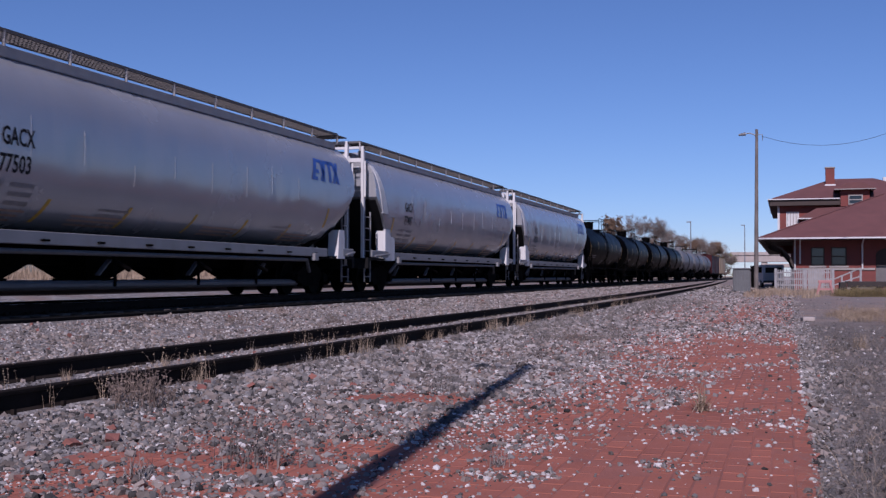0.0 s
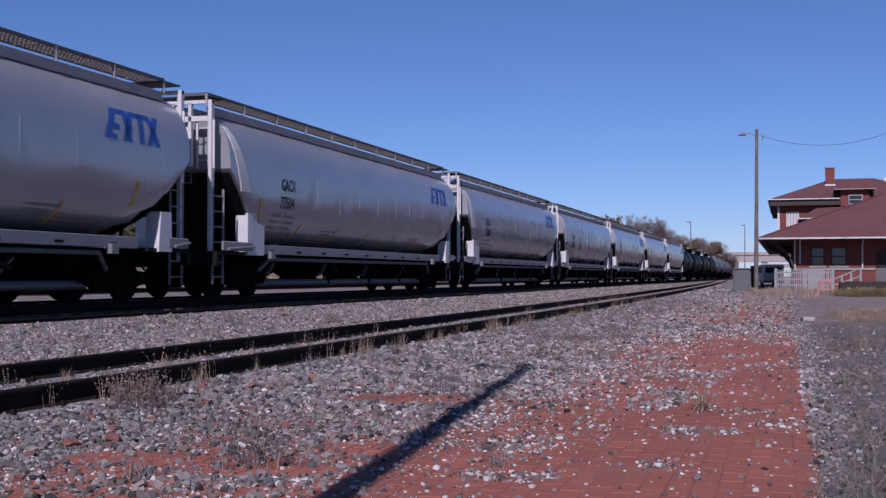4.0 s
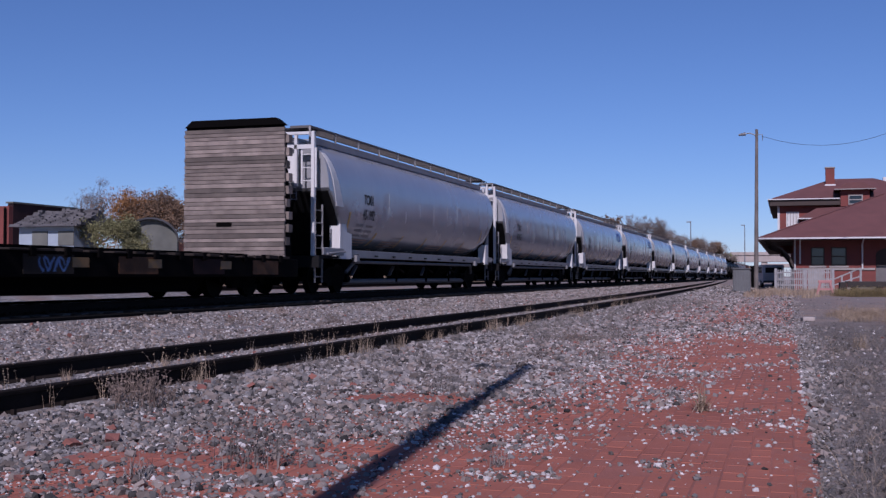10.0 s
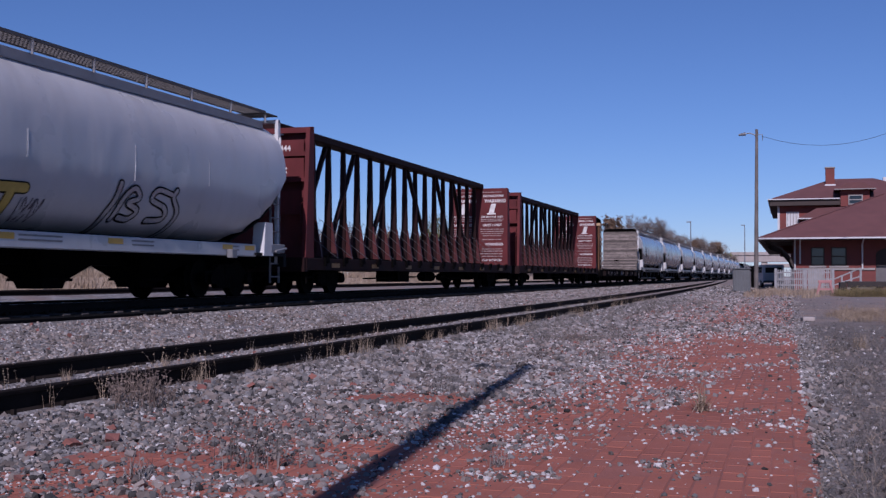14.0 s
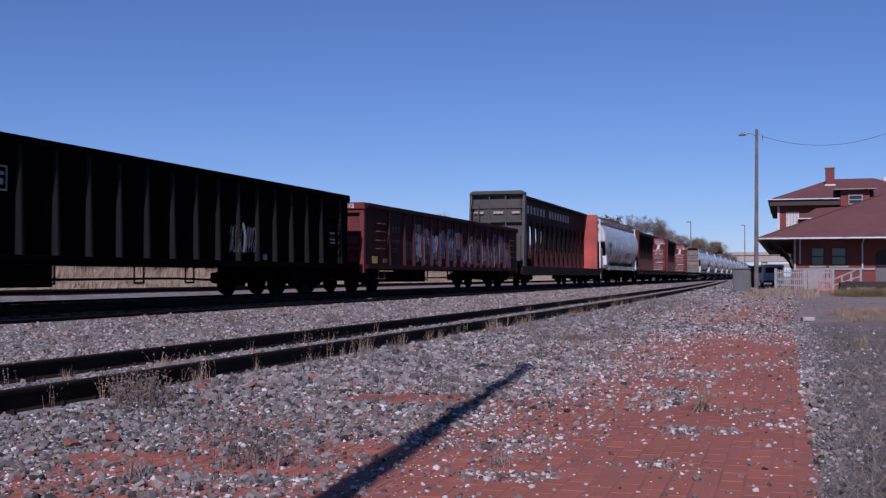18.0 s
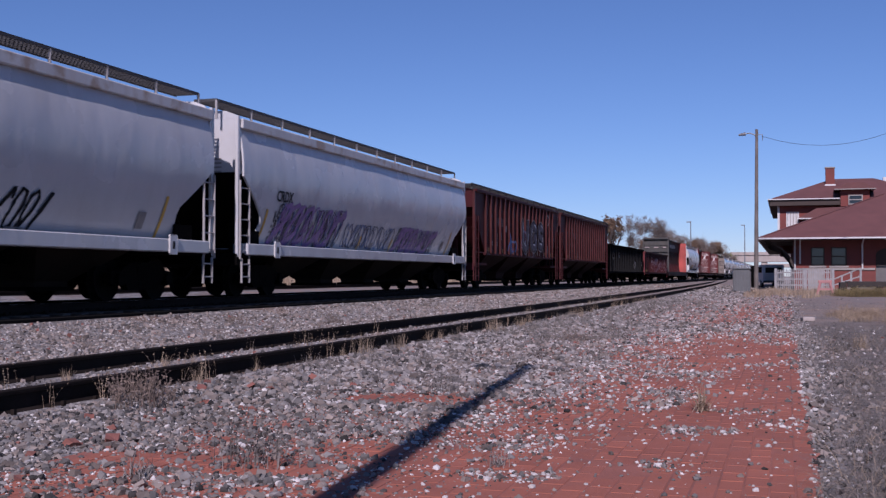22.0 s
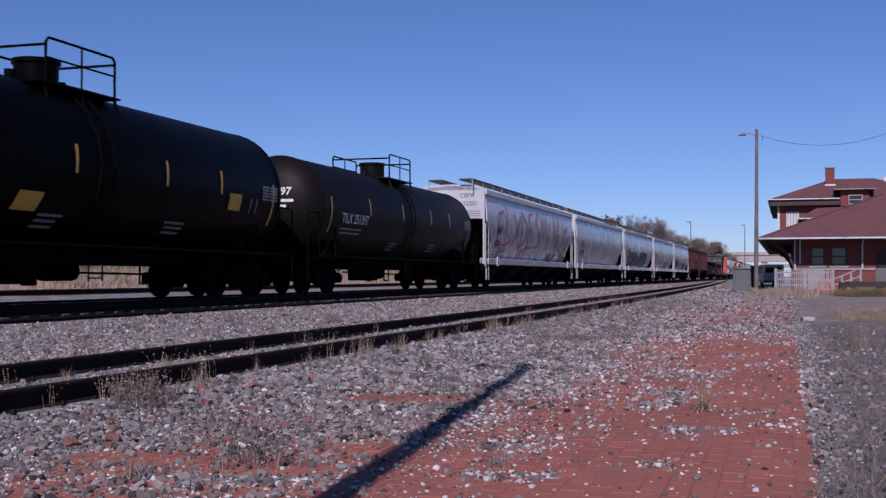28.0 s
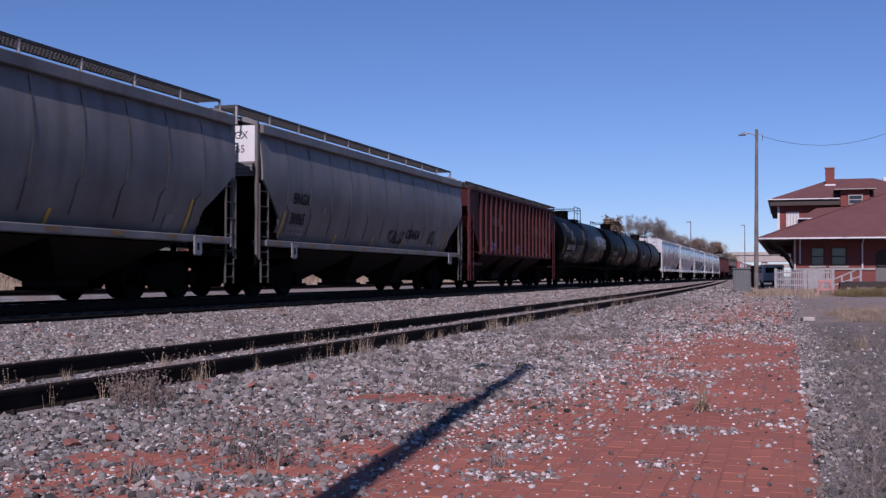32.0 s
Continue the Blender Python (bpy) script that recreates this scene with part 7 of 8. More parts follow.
    part("roof_vent", box(B(), 8.25, 8.8, Y + 4.6, Y + 5.2, 9.2, 9.75, 0.02), "trimwhite", house)
    # porch wall and ramp before the end wall
    part("porch_wall", box(B(), 1.45, 2.5, 82.2, 82.5, 0.0, 1.5), "stonetrim", house, "pale low porch wall")
    part("ramp", prism(B(), [(3.0, 0.0), (6.0, 0.0), (6.0, 0.55), (4.9, 0.55)], "y", 79.6, 80.8), "stonetrim", house)
    for yy in (79.6, 80.8):
        bm = bar(B(), (3.0, yy, 0.75), (4.8, yy, 1.55), 0.07)
        bar(bm, (3.0, yy, 0.35), (4.8, yy, 1.0), 0.06)
        for k in range(4):
            bar(bm, (3.0 + 0.6 * k, yy, 0.0), (3.0 + 0.6 * k, yy, 0.75 + 0.267 * k), 0.07)
        part("ramp_rail", bm, "fencewood", house)
    return house


depot()


def picket_fence():
    f = tagged(new("picket_fence"), "weathered white picket fence before the depot", "fence")
    y = 79.2
    for x in (-0.68, 1.18, 3.0):
        part("post", box(B(), x - 0.09, x + 0.09, y - 0.05, y + 0.11, 0, 1.52, 0.02), "fencewood", f)
    for z in (0.35, 0.75, 1.2):
        part("fence_rail", box(B(), -0.6, 3.0, y + 0.03, y + 0.07, z, z + 0.09), "fencewood", f)
    rng = random.Random(9)
    me = None
    for k in range(27):
        x = -0.52 + 0.13 * k
        if abs(x - 1.18) < 0.1:
            continue
        if me is None:
            ob = part("picket", prism(B(), [(-0.034, 0.06), (0.034, 0.06), (0.034, 1.42), (0, 1.5), (-0.034, 1.42)], "y", -0.012, 0.012), "fencewood", f)
            me = ob.data
        else:
            ob = new("picket", me)
            ob.parent = f
        ob.matrix_basis = pose(x, y, rng.uniform(-0.03, 0.02), 0, rng.uniform(-1, 1), 0)


picket_fence()


def trestle():
    r = tagged(new("trestle"), "faded pink wooden sawhorse on the weeds", "sawhorse")
    x0, x1, y = 1.65, 2.35, 63.5
    part("top_board", box(B(), x0, x1, y - 0.14, y + 0.14, 0.62, 0.78, 0.02), "pinkwood", r)
    for x, s in ((x0 + 0.12, -1), (x1 - 0.12, 1)):
        for yy in (-1, 1):
            part("leg", bar(B(), (x, y + 0.1 * yy, 0.68), (x + s * 0.18, y + 0.32 * yy, 0.0), 0.11, 0.06), "pinkwood", r)
    part("brace", bar(B(), (x0 - 0.05, y - 0.24, 0.3), (x1 + 0.05, y - 0.24, 0.3), 0.05, 0.1), "pinkwood", r)


trestle()


def loading_dock():
    r = tagged(new("timber_platform"), "low dark timber platform on short posts", "platform")
    for k in range(8):
        part("plank", box(B(), 3.2 + 0.0 * k, 8.0, 65.2 + 0.3 * k, 65.48 + 0.3 * k, 0.62, 0.70), "darktimber", r)
    part("edge_beam", box(B(), 3.2, 5.8, 65.0, 65.2, 0.38, 0.68, 0.02), "darktimber", r)
    part("edge_beam", box(B(), 5.85, 8.0, 65.0, 65.2, 0.40, 0.66, 0.02), "darktimber", r)
    for x in (3.4, 4.7, 5.3, 6.4, 7.6):
        part("post", box(B(), x, x + 0.25, 65.1, 65.4, 0.0, 0.62), "darktimber", r)
    part("side_board", box(B(), 2.85, 3.19, 65.3, 67.4, 0.0, 0.66), "darktimber", r)
    for x, h in ((5.55, 0.32), (5.95, 0.26)):
        part("rolled_tarp", bar(B(), (x, 65.4, 0.70 + h / 2), (x + 0.32, 66.2, 0.70 + h / 2), h / 2, None, 10), "darktimber", r)


loading_dock()


def cabinet_box():
    r = tagged(new("metal_cabinet"), "grey ribbed metal equipment cabinet beside the track", "cabinet")
    x0, x1, y0, y1 = -3.12, -2.1, 70.4, 71.4
    part("body", box(B(), x0, x1, y0, y1, 0, 1.42, 0.02), "metalshed", r)
    for k in range(7):
        x = x0 + 0.08 + 0.13 * k
        part("rib", box(B(), x, x + 0.05, y0 - 0.03, y0 - 0.002, 0.05, 1.36), "metalshed", r)
    part("lid", box(B(), x0 - 0.05, x1 + 0.05, y0 - 0.07, y1 + 0.05, 1.42, 1.49, 0.02), "metalshed", r)
    part("side_door", box(B(), x1 + 0.002, x1 + 0.04, y0 + 0.1, y1 - 0.1, 0.1, 1.28), "doorgrey", r)


cabinet_box()


def lamp_pole(x, y, h, lean, arm_way, label, arm=1.0, girth=1.0):
    r = tagged(new("street_lamp"), label, "lamp post")
    a = math.radians(lean)
    top = (x + h * math.tan(a), y, h)
    part("pole", bar(B(), (x, y, 0), top, 0.15 * girth, 0.09 * girth, 12), "polewood", r, "", True)
    bm = B()
    pts = [(top[0], y, h - 0.75), (top[0] + arm_way * arm * 0.12, y, h - 0.35), (top[0] + arm_way * arm * 0.45, y, h - 0.22), (top[0] + arm_way * arm * 0.75, y, h - 0.28)]
    tube(bm, pts, 0.035, 8)
    part("lamp_arm", bm, "lampmetal", r)
    bm = bar(B(), (top[0] + arm_way * arm * 0.7, y, h - 0.27), (top[0] + arm_way * arm * 1.15, y, h - 0.33), 0.12, 0.06, 10)
    part("lamp_head", bm, "lampmetal", r, "", True)
    bm = bar(B(), (top[0] + 0.1, y - 0.02, h - 0.35), (top[0] + 0.36, y - 0.02, h - 0.35), 0.03)
    bar(bm, (top[0] + 0.36, y - 0.02, h - 0.35), (top[0] + 0.36, y - 0.02, h - 0.75), 0.025, None, 6)
    part("insulator_bracket", bm, "lampmetal", r)
    return r


lamp_pole(-1.87, 75.5, 10.57, 0.55, -1, "tall wooden pole with a small street lamp")
lamp_pole(-1.36, -0.9, 10.1, 0.0, -1, "tall wooden lamp pole beside the brick walk", 0.5, 0.78)


def overhead_wire():
    r = tagged(new("overhead_wire"), "thin black overhead wire sagging from a pole", "wire")
    pts = []
    for k in range(25):
        d = 14.0 * k / 24
        pts.append((-1.45 + d, 75.4 + 0.05 * d, 10.1 + 0.0466 * d * d - 0.361 * d))
    part("wire", tube(B(), pts, 0.013, 5), "cable", r)


overhead_wire()


def platform_canopy():
    r = tagged(new("road_bridge"), "pale concrete road bridge in the distance", "bridge")
    for y0, z0, z1, x0 in ((420, 6.1, 8.6, -19.5), (434, 4.2, 5.6, -8.0)):
        part("deck_beam", box(B(), x0, 70, y0, y0 + 3, z0, z1, 0.1), "concrete", r)
    part("parapet", box(B(), -19.5, 70, 419.6, 420.0, 8.6, 9.7), "concrete", r)
    for x in (-8.6, 4.0, 16.0):
        part("pier", box(B(), x, x + 2.2, 420.5, 422.8, 0, 6.1, 0.1), "concrete", r)


platform_canopy()


def parked_van(x, y, turn, label):
    r = tagged(new("parked_van"), label, "van")
    r.matrix_basis = pose(x, y, 0, 0, 0, turn)
    prof = [(-2.4, 0.45), (2.3, 0.45), (2.4, 1.0), (1.5, 1.25), (0.95, 1.95), (-2.35, 2.0), (-2.45, 1.2)]
    part("body", prism(B(), prof, "x", -0.9, 0.9), "carwhite", r)
    for s in (-1, 1):
        part("side_window", box(B(), s * 0.90, s * 0.912, -1.9, 0.9, 1.3, 1.8), "glass", r)
        for yy in (-1.5, 1.5):
            w = part("tyre", bar(B(), (s * 0.72, yy, 0.34), (s * 0.92, yy, 0.34), 0.34, None, 18), "rubber", r)
            part("rim", bar(B(), (s * 0.92, yy, 0.34), (s * 0.93, yy, 0.34), 0.2, None, 12), "lampmetal", w)
    part("rear_window", box(B(), -0.7, 0.7, -2.44, -2.41, 1.25, 1.75), "glass", r)
    part("bumper", box(B(), -0.88, 0.88, -2.52, -2.40, 0.42, 0.62, 0.02), "doorgrey", r)


parked_van(-1.55, 104.0, 12, "white parked van beyond the picket fence")


def fence_dark():
    r = tagged(new("steel_gate"), "dark steel gate standing by the track", "gate")
    for k in range(6):
        part("bar", box(B(), -2.75 + 0.1 * k, -2.70 + 0.1 * k, 95.0, 95.06, 0.1, 1.8), "under", r)
    part("gate_panel", box(B(), -2.8, -2.2, 95.07, 95.12, 0.1, 1.85), "under", r)


fence_dark()


def far_lamp(x, y, h):
    r = tagged(new("street_lamp"), "slim grey street lamp far beyond the track", "lamp post", "far street lamps")
    part("pole", bar(B(), (x, y, 0), (x, y, h), 0.16, 0.09, 8), "lampmetal", r)
    part("lamp_head", box(B(), x - 0.9, x + 0.1, y - 0.2, y + 0.2, h - 0.1, h + 0.12, 0.03), "lampmetal", r)


far_lamp(-20.0, 251.0, 12.9)
far_lamp(-10.2, 300.0, 14.2)


# ---- beyond the train: sheds, houses, trees ----
def brick_shop():
    r = tagged(new("brick_shop"), "low red brick building with a dark parapet wall", "building")
    part("wall", box(B(), -66, -49.8, 63, 63.4, 0, 5.7), "wallbrick", r, "red brick front wall")
    part("gable_wall", box(B(), -50.2, -49.78, 63.41, 70.4, 0, 5.9), "maroonwall", r, "dark brick side wall")
    part("rear_wall", box(B(), -66, -50.21, 70.0, 70.4, 0, 5.7), "wallbrick", r)
    part("flat_roof", box(B(), -66, -50.21, 63.41, 69.99, 5.2, 5.4), "roofgrey", r)
    part("coping", box(B(), -50.3, -49.7, 63.3, 70.5, 5.91, 6.02), "hutwall", r)
    part("downpipe", bar(B(), (-50.0, 62.85, 0), (-50.0, 62.85, 5.6), 0.08, None, 8), "under", r)
    part("wall_opening", box(B(), -52.4, -51.2, 62.96, 62.99, 1.2, 2.6), "soffit", r)


def blue_house():
    r = tagged(new("blue_shed"), "pale blue shed with a ragged grey roof", "shed")
    part("wall", box(B(), -41.2, -37.6, 53.0, 55, 2.3, 3.8), "bluewall", r)
    part("plinth", box(B(), -41.2, -37.6, 53.0, 55, 0, 2.3), "hutwall", r, "bare brown lower boards")
    for x in (-40.3, -38.6):
        part("window", box(B(), x, x + 1.0, 52.95, 52.99, 2.7, 3.5), "hutwall", r)
    bm = B()
    rng = random.Random(17)
    for k in range(150):
        x, s = rng.uniform(-41.6, -37.6), rng.uniform(0, 1)
        box(bm, x, x + rng.uniform(0.2, 0.6), 52.6 + 2.6 * s, 53.0 + 2.6 * s, 3.75 + 1.0 * s, 3.81 + 1.0 * s + rng.uniform(0, 0.12))
    part("shingles", bm, "roofgrey", r)
    part("roof", prism(B(), [(52.5, 3.75), (55.2, 4.7), (56.0, 3.75)], "x", -41.6, -37.3), "roofgrey", r)


def quonset():
    r = tagged(new("arched_hut"), "grey hut with a dark arched tin roof", "shed")
    n, c, hw = 14, -40.6, 1.75
    arc = [(c + hw * math.cos(math.pi * k / n), 3.3 + 1.5 * math.sin(math.pi * k / n)) for k in range(n + 1)]
    part("front_wall", prism(B(), arc + [(c - hw, 0), (c + hw, 0)], "y", 65.6, 65.8), "hutwall", r)
    shell = arc + [(x * 1.0 + (x - c) * 0.05, z + 0.12) for x, z in reversed(arc)]
    part("arched_roof", prism(B(), shell, "y", 65.2, 68.6), "tinroof", r)
    for s in (-1, 1):
        part("side_wall", box(B(), c + s * hw - 0.1, c + s * hw + 0.1, 65.8, 68.6, 0, 3.3), "hutwall", r)
    part("door", box(B(), c + 0.2, c + 1.1, 65.55, 65.59, 0, 2.3), "maroonwall", r)
    r.matrix_basis = Matrix.Translation((c, 65.6, 0)) @ Matrix.Rotation(radians(31), 4, "Z") @ Matrix.Translation((-c, -65.6, 0))


def low_sheds():
    r = tagged(new("maroon_shed"), "long low maroon shed with a flat roof", "shed")
    part("wall", box(B(), -48.0, -41.6, 86, 92, 0, 3.7), "maroonwall", r)
    part("flat_roof", box(B(), -48.2, -41.4, 85.7, 92.2, 3.7, 3.9), "hutwall", r)
    for x in (-46.0, -44.6, -43.3):
        part("window", box(B(), x, x + 0.7, 85.95, 85.99, 1.6, 2.6), "hutwall", r)
    part("roof_sign", box(B(), -43.2, -42.85, 86.5, 86.7, 3.9, 4.9), "trimwhite", r)
    s = tagged(new("salmon_kiosk"), "small salmon-coloured kiosk with a white fascia", "kiosk")
    part("wall", box(B(), -44.4, -42.9, 75.4, 77, 0, 3.5), "salmon", s)
    part("fascia", box(B(), -44.5, -42.8, 75.3, 77.1, 3.5, 3.95), "trimwhite", s)
    part("window", box(B(), -44.1, -43.3, 75.36, 75.39, 1.3, 2.3), "glass", s)


def utility_pole(x, y, h):
    r = tagged(new("utility_pole"), "wooden utility pole with a cross-arm", "pole", "utility poles")
    part("pole", bar(B(), (x, y, 0), (x, y, h), 0.14, 0.1, 8), "polewood", r)
    part("cross_arm", box(B(), x - 0.9, x + 0.9, y - 0.05, y + 0.05, h - 0.5, h - 0.38), "polewood", r)


brick_shop()
blue_house()
quonset()
low_sheds()
utility_pole(-50.5, 90.0, 6.4)
utility_pole(-46.5, 92.5, 6.4)
utility_pole(-37.5, 88.5, 5.0)


def tree(x, y, h, w, leaf, seed, leaves=1500, size=0.22, bare=0.0, label="", trunk=0.3):
    """A tapered trunk, forking limbs, and a crown of many small leaf clumps set round the twig ends."""
    rng = random.Random(seed)
    r = tagged(new("tree"), label, "tree")
    r.location = (x, y, 0)
    bm = B()
    ends = []

    def grow(p, d, length, rad, depth):
        q = p + d * length
        bar(bm, p, q, rad, rad * 0.7, 6 if depth < 3 else 4) if depth < 3 else bar(bm, p, q, rad * 1.4, rad * 1.4)
        ends.append((q, depth))
        if depth >= 4:
            return
        for _ in range(3 if depth else 4):
            dd = Vector((rng.gauss(0, 0.55) * w / h * 1.6, rng.gauss(0, 0.55) * w / h * 1.6, rng.uniform(0.35, 1.0))).normalized()
            grow(p.lerp(q, rng.uniform(0.55, 1.0)), (d * 0.45 + dd).normalized(), length * rng.uniform(0.6, 0.82), rad * 0.55, depth + 1)
    grow(Vector((0, 0, 0)), Vector((0, 0, 1)), h * trunk, 0.025 * h, 0)
    part("trunk", bm, "bark", r)
    tips = [p for p, d in ends if d >= 2]
    zmax = max(p.z for p in tips)
    reach = max(max(abs(p.x), abs(p.y)) for p in tips)
    lobes = []
    for p in tips:
        lobes.append((Vector((p.x * w * 0.42 / reach, p.y * w * 0.42 / reach, p.z * h * 0.93 / zmax)), rng.uniform(0.03, 0.075) * w))
    if not bare and trunk <= 0.2:
        for _ in range(40):
            a, q = rng.uniform(0, 6.283), rng.random() ** 0.5
            zz = rng.uniform(0.12, 0.9)
            reach_here = w * 0.44 * q * (1 - abs(zz - 0.5) ** 2 * 1.6)
            lobes.append((Vector((reach_here * math.cos(a), reach_here * math.sin(a), h * zz)), rng.uniform(0.06, 0.1) * w))
        leaves, size = int(leaves * 1.7), size * 0.72
    verts, faces = [], []
    for i in range(int(leaves * (0.6 if bare else 1))):
        c, q = rng.choice(lobes)
        o = Vector((rng.gauss(0, 1), rng.gauss(0, 1), rng.gauss(0, 0.9)))
        if o.length > 1.7:
            o *= 1.7 * rng.random() / o.length
        p = c + o * q
        if p.z < 0.05:
            continue
        a = Vector((rng.gauss(0, 1), rng.gauss(0, 1), rng.gauss(0.5 if bare else 0, 1))).normalized()
        b = a.orthogonal().normalized()
        s = size * rng.uniform(0.5, 1.2)
        k = len(verts)
        l2, l3 = (2.6, 0.10) if bare else (0.8, 0.5)
        verts += [p + a * s * l2, p + b * s * l3, p - a * s * l2, p - b * s * l3]
        faces.append((k, k + 1, k + 2, k + 3))
    me = bpy.data.meshes.new("crown")
    me.from_pydata(verts, [], faces)
    me.materials.append(MAT[leaf])
    ob = new("crown", me)
    ob.parent = r
    return r


TREES = (
    (-35.9, 54.8, 4.6, 3.8, "leafolive", 9000, 0.085, 0, "olive green bushy tree behind the tracks", 0.12),
    (-34.75, 54.9, 3.3, 2.4, "leafolive", 5000, 0.08, 0, "grey-green shrub behind the tracks", 0.10),
    (-57.0, 82.0, 9.8, 6.5, "leafgrey", 3380, 0.12, 1, "grey leafless tree with fine twigs", 0.3),
    (-47.5, 74.3, 8.0, 6.8, "leaforange", 9000, 0.12, 0, "russet autumn tree behind the sheds", 0.2),
    (-45.2, 74.0, 7.9, 6.2, "leafbrown", 8000, 0.12, 0, "brown autumn tree behind the sheds", 0.2),
    (-54.7, 93.0, 8.6, 8.0, "leafbrown", 9000, 0.12, 0, "brown autumn tree with thin leaves", 0.2),
    (-51.0, 93.5, 8.4, 8.0, "leafbrown", 9000, 0.12, 0, "brown autumn tree with thin leaves", 0.2),
    (-54.2, 98.5, 11.4, 7.6, "leafyellow", 12000, 0.14, 0, "bright golden autumn tree behind the sheds", 0.2),
    (-50.0, 99.7, 8.6, 8.0, "leafbrown", 9000, 0.12, 0, "brown autumn tree with thin leaves", 0.2),
    (-46.6, 101.0, 6.2, 4.5, "leafgrey", 2860, 0.14, 1, "grey leafless scrub tree", 0.2),
    (-42.4, 103.0, 6.5, 5.0, "leafgrey", 2860, 0.14, 1, "grey leafless scrub tree", 0.2),
    (-46.5, 112.0, 7.0, 6.0, "leafgrey", 2860, 0.16, 1, "grey leafless scrub tree", 0.2),
    (-41.0, 113.5, 6.6, 5.5, "leafbrown", 4200, 0.12, 0, "brown autumn tree with thin leaves", 0.2),
    (-37.0, 118.0, 8.2, 6.0, "leafolive", 7000, 0.11, 0, "olive grey scrub tree by the tracks", 0.2),
    (-45.5, 124.0, 6.4, 7.0, "leafbrown", 6000, 0.12, 0, "brown autumn tree with thin leaves", 0.2),
    (-41.5, 127.0, 6.0, 7.0, "leafolive", 6000, 0.12, 0, "olive grey scrub tree by the tracks", 0.2),
    (-36.5, 135.0, 6.2, 6.5, "leafbrown", 3120, 0.17, 1, "brown leafless tree by the tracks", 0.25),
    (-33.0, 150.0, 6.4, 5.0, "leafgrey", 2860, 0.18, 1, "grey leafless tree by the tracks", 0.25),
    (-28.2, 190.0, 12.0, 5.5, "leafbrown", 2420, 0.24, 0, "brown tree with a few last leaves", 0.35),
    (-26.0, 201.0, 12.6, 7.0, "leafgrey", 3900, 0.22, 1, "tall grey leafless tree by the tracks", 0.25),
    (-23.0, 203.0, 12.0, 6.5, "leafgrey", 3900, 0.22, 1, "tall grey leafless tree by the tracks", 0.25),
    (-25.5, 215.0, 10.5, 7.0, "leafbrown", 3380, 0.22, 1, "brown leafless tree by the tracks", 0.25),
    (-22.6, 233.0, 11.8, 8.0, "leafgrey", 3900, 0.23, 1, "tall grey leafless tree by the tracks", 0.22),
    (-21.5, 255.0, 10.5, 8.0, "leafbrown", 3380, 0.25, 1, "brown leafless tree by the tracks", 0.22),
    (-22.0, 285.0, 11.0, 9.0, "leafgrey", 3640, 0.26, 1, "grey leafless tree by the tracks", 0.22),
    (-22.5, 318.0, 12.0, 9.0, "leafgrey", 3640, 0.29, 1, "grey leafless tree by the tracks", 0.22),
    (-19.5, 338.0, 11.5, 9.0, "leafbrown", 2860, 0.32, 0, "brown autumn tree behind the sheds", 0.2),
    (-18.5, 365.0, 11.0, 9.0, "leafgrey", 3380, 0.30, 1, "grey leafless tree by the tracks", 0.22),
    (-26.0, 240.0, 11.5, 9.0, "leafbrown", 3380, 0.25, 1, "brown leafless tree by the tracks", 0.22),
    (-20.5, 405.0, 9.5, 11.0, "leafolive", 2640, 0.32, 0, "olive green tree by the road bridge", 0.15),
)
for k, (x, y, h, w, leaf, num, size, bare, label, trunk) in enumerate(TREES):
    tree(x, y, h, w, leaf, 100 + k, num, size, bare, label, trunk)


def far_wood():
    """The far line of trees along the horizon: many small clumps."""
    rng = random.Random(77)
    verts, faces = [], []
    for i in range(21000):
        s = rng.random()
        x = -260 + 205 * s + rng.gauss(0, 4)
        y = 150 + 260 * s + rng.gauss(0, 14)
        top = 6.5 + 2.5 * noise.noise((x * 0.06, y * 0.06, 2)) + 1.5 * noise.noise((x * 0.3, y * 0.3, 5))
        if i > 15000:
            # the nearer brush along the far side of the yard
            x, y, top = -64 + 30 * s + rng.gauss(0, 1.5), 98 + 82 * s + rng.gauss(0, 3), 2.6 + 1.6 * noise.noise((s * 20, 1.0, 3))
        z = rng.uniform(0, 1) ** 0.7 * max(1.4, top)
        a = Vector((rng.gauss(0, 1), rng.gauss(0, 1), rng.gauss(0, 1))).normalized()
        b = a.orthogonal().normalized()
        q = (0.6 if i <= 15000 else 0.22) * rng.uniform(0.4, 1.3)
        k = len(verts)
        p = Vector((x, y, z))
        verts += [p + a * q, p + b * q * 0.6, p - a * q, p - b * q * 0.6]
        faces.append((k, k + 1, k + 2, k + 3))
    me = bpy.data.meshes.new("far_wood")
    me.from_pydata(verts, [], faces)
    me.materials.append(MAT["leafgrey"])
    tagged(new("far_wood", me), "far line of grey-brown leafless trees", "trees", kind="stuff")


far_wood()


# ---- the walk: brick paving under loose gravel ----
BRICK_L, BRICK_W = 0.225, 0.115
WALK_X0, WALK_X1 = -3.75, 0.15


# bare patches of the walk and small heaps of stones on it: middle, half sizes, share of stones
BARE_AND_HEAPED = ((-2.95, 8.5, 0.6, 0.38, 0.06), (-3.0, 5.25, 0.75, 0.24, 0.08), (-2.1, 5.9, 0.5, 0.2, 0.12), (-1.3, 5.34, 0.34, 0.2, 0.75), (-0.51, 7.27, 0.26, 0.2, 0.5), (-0.3, 8.4, 0.25, 0.18, 0.4))


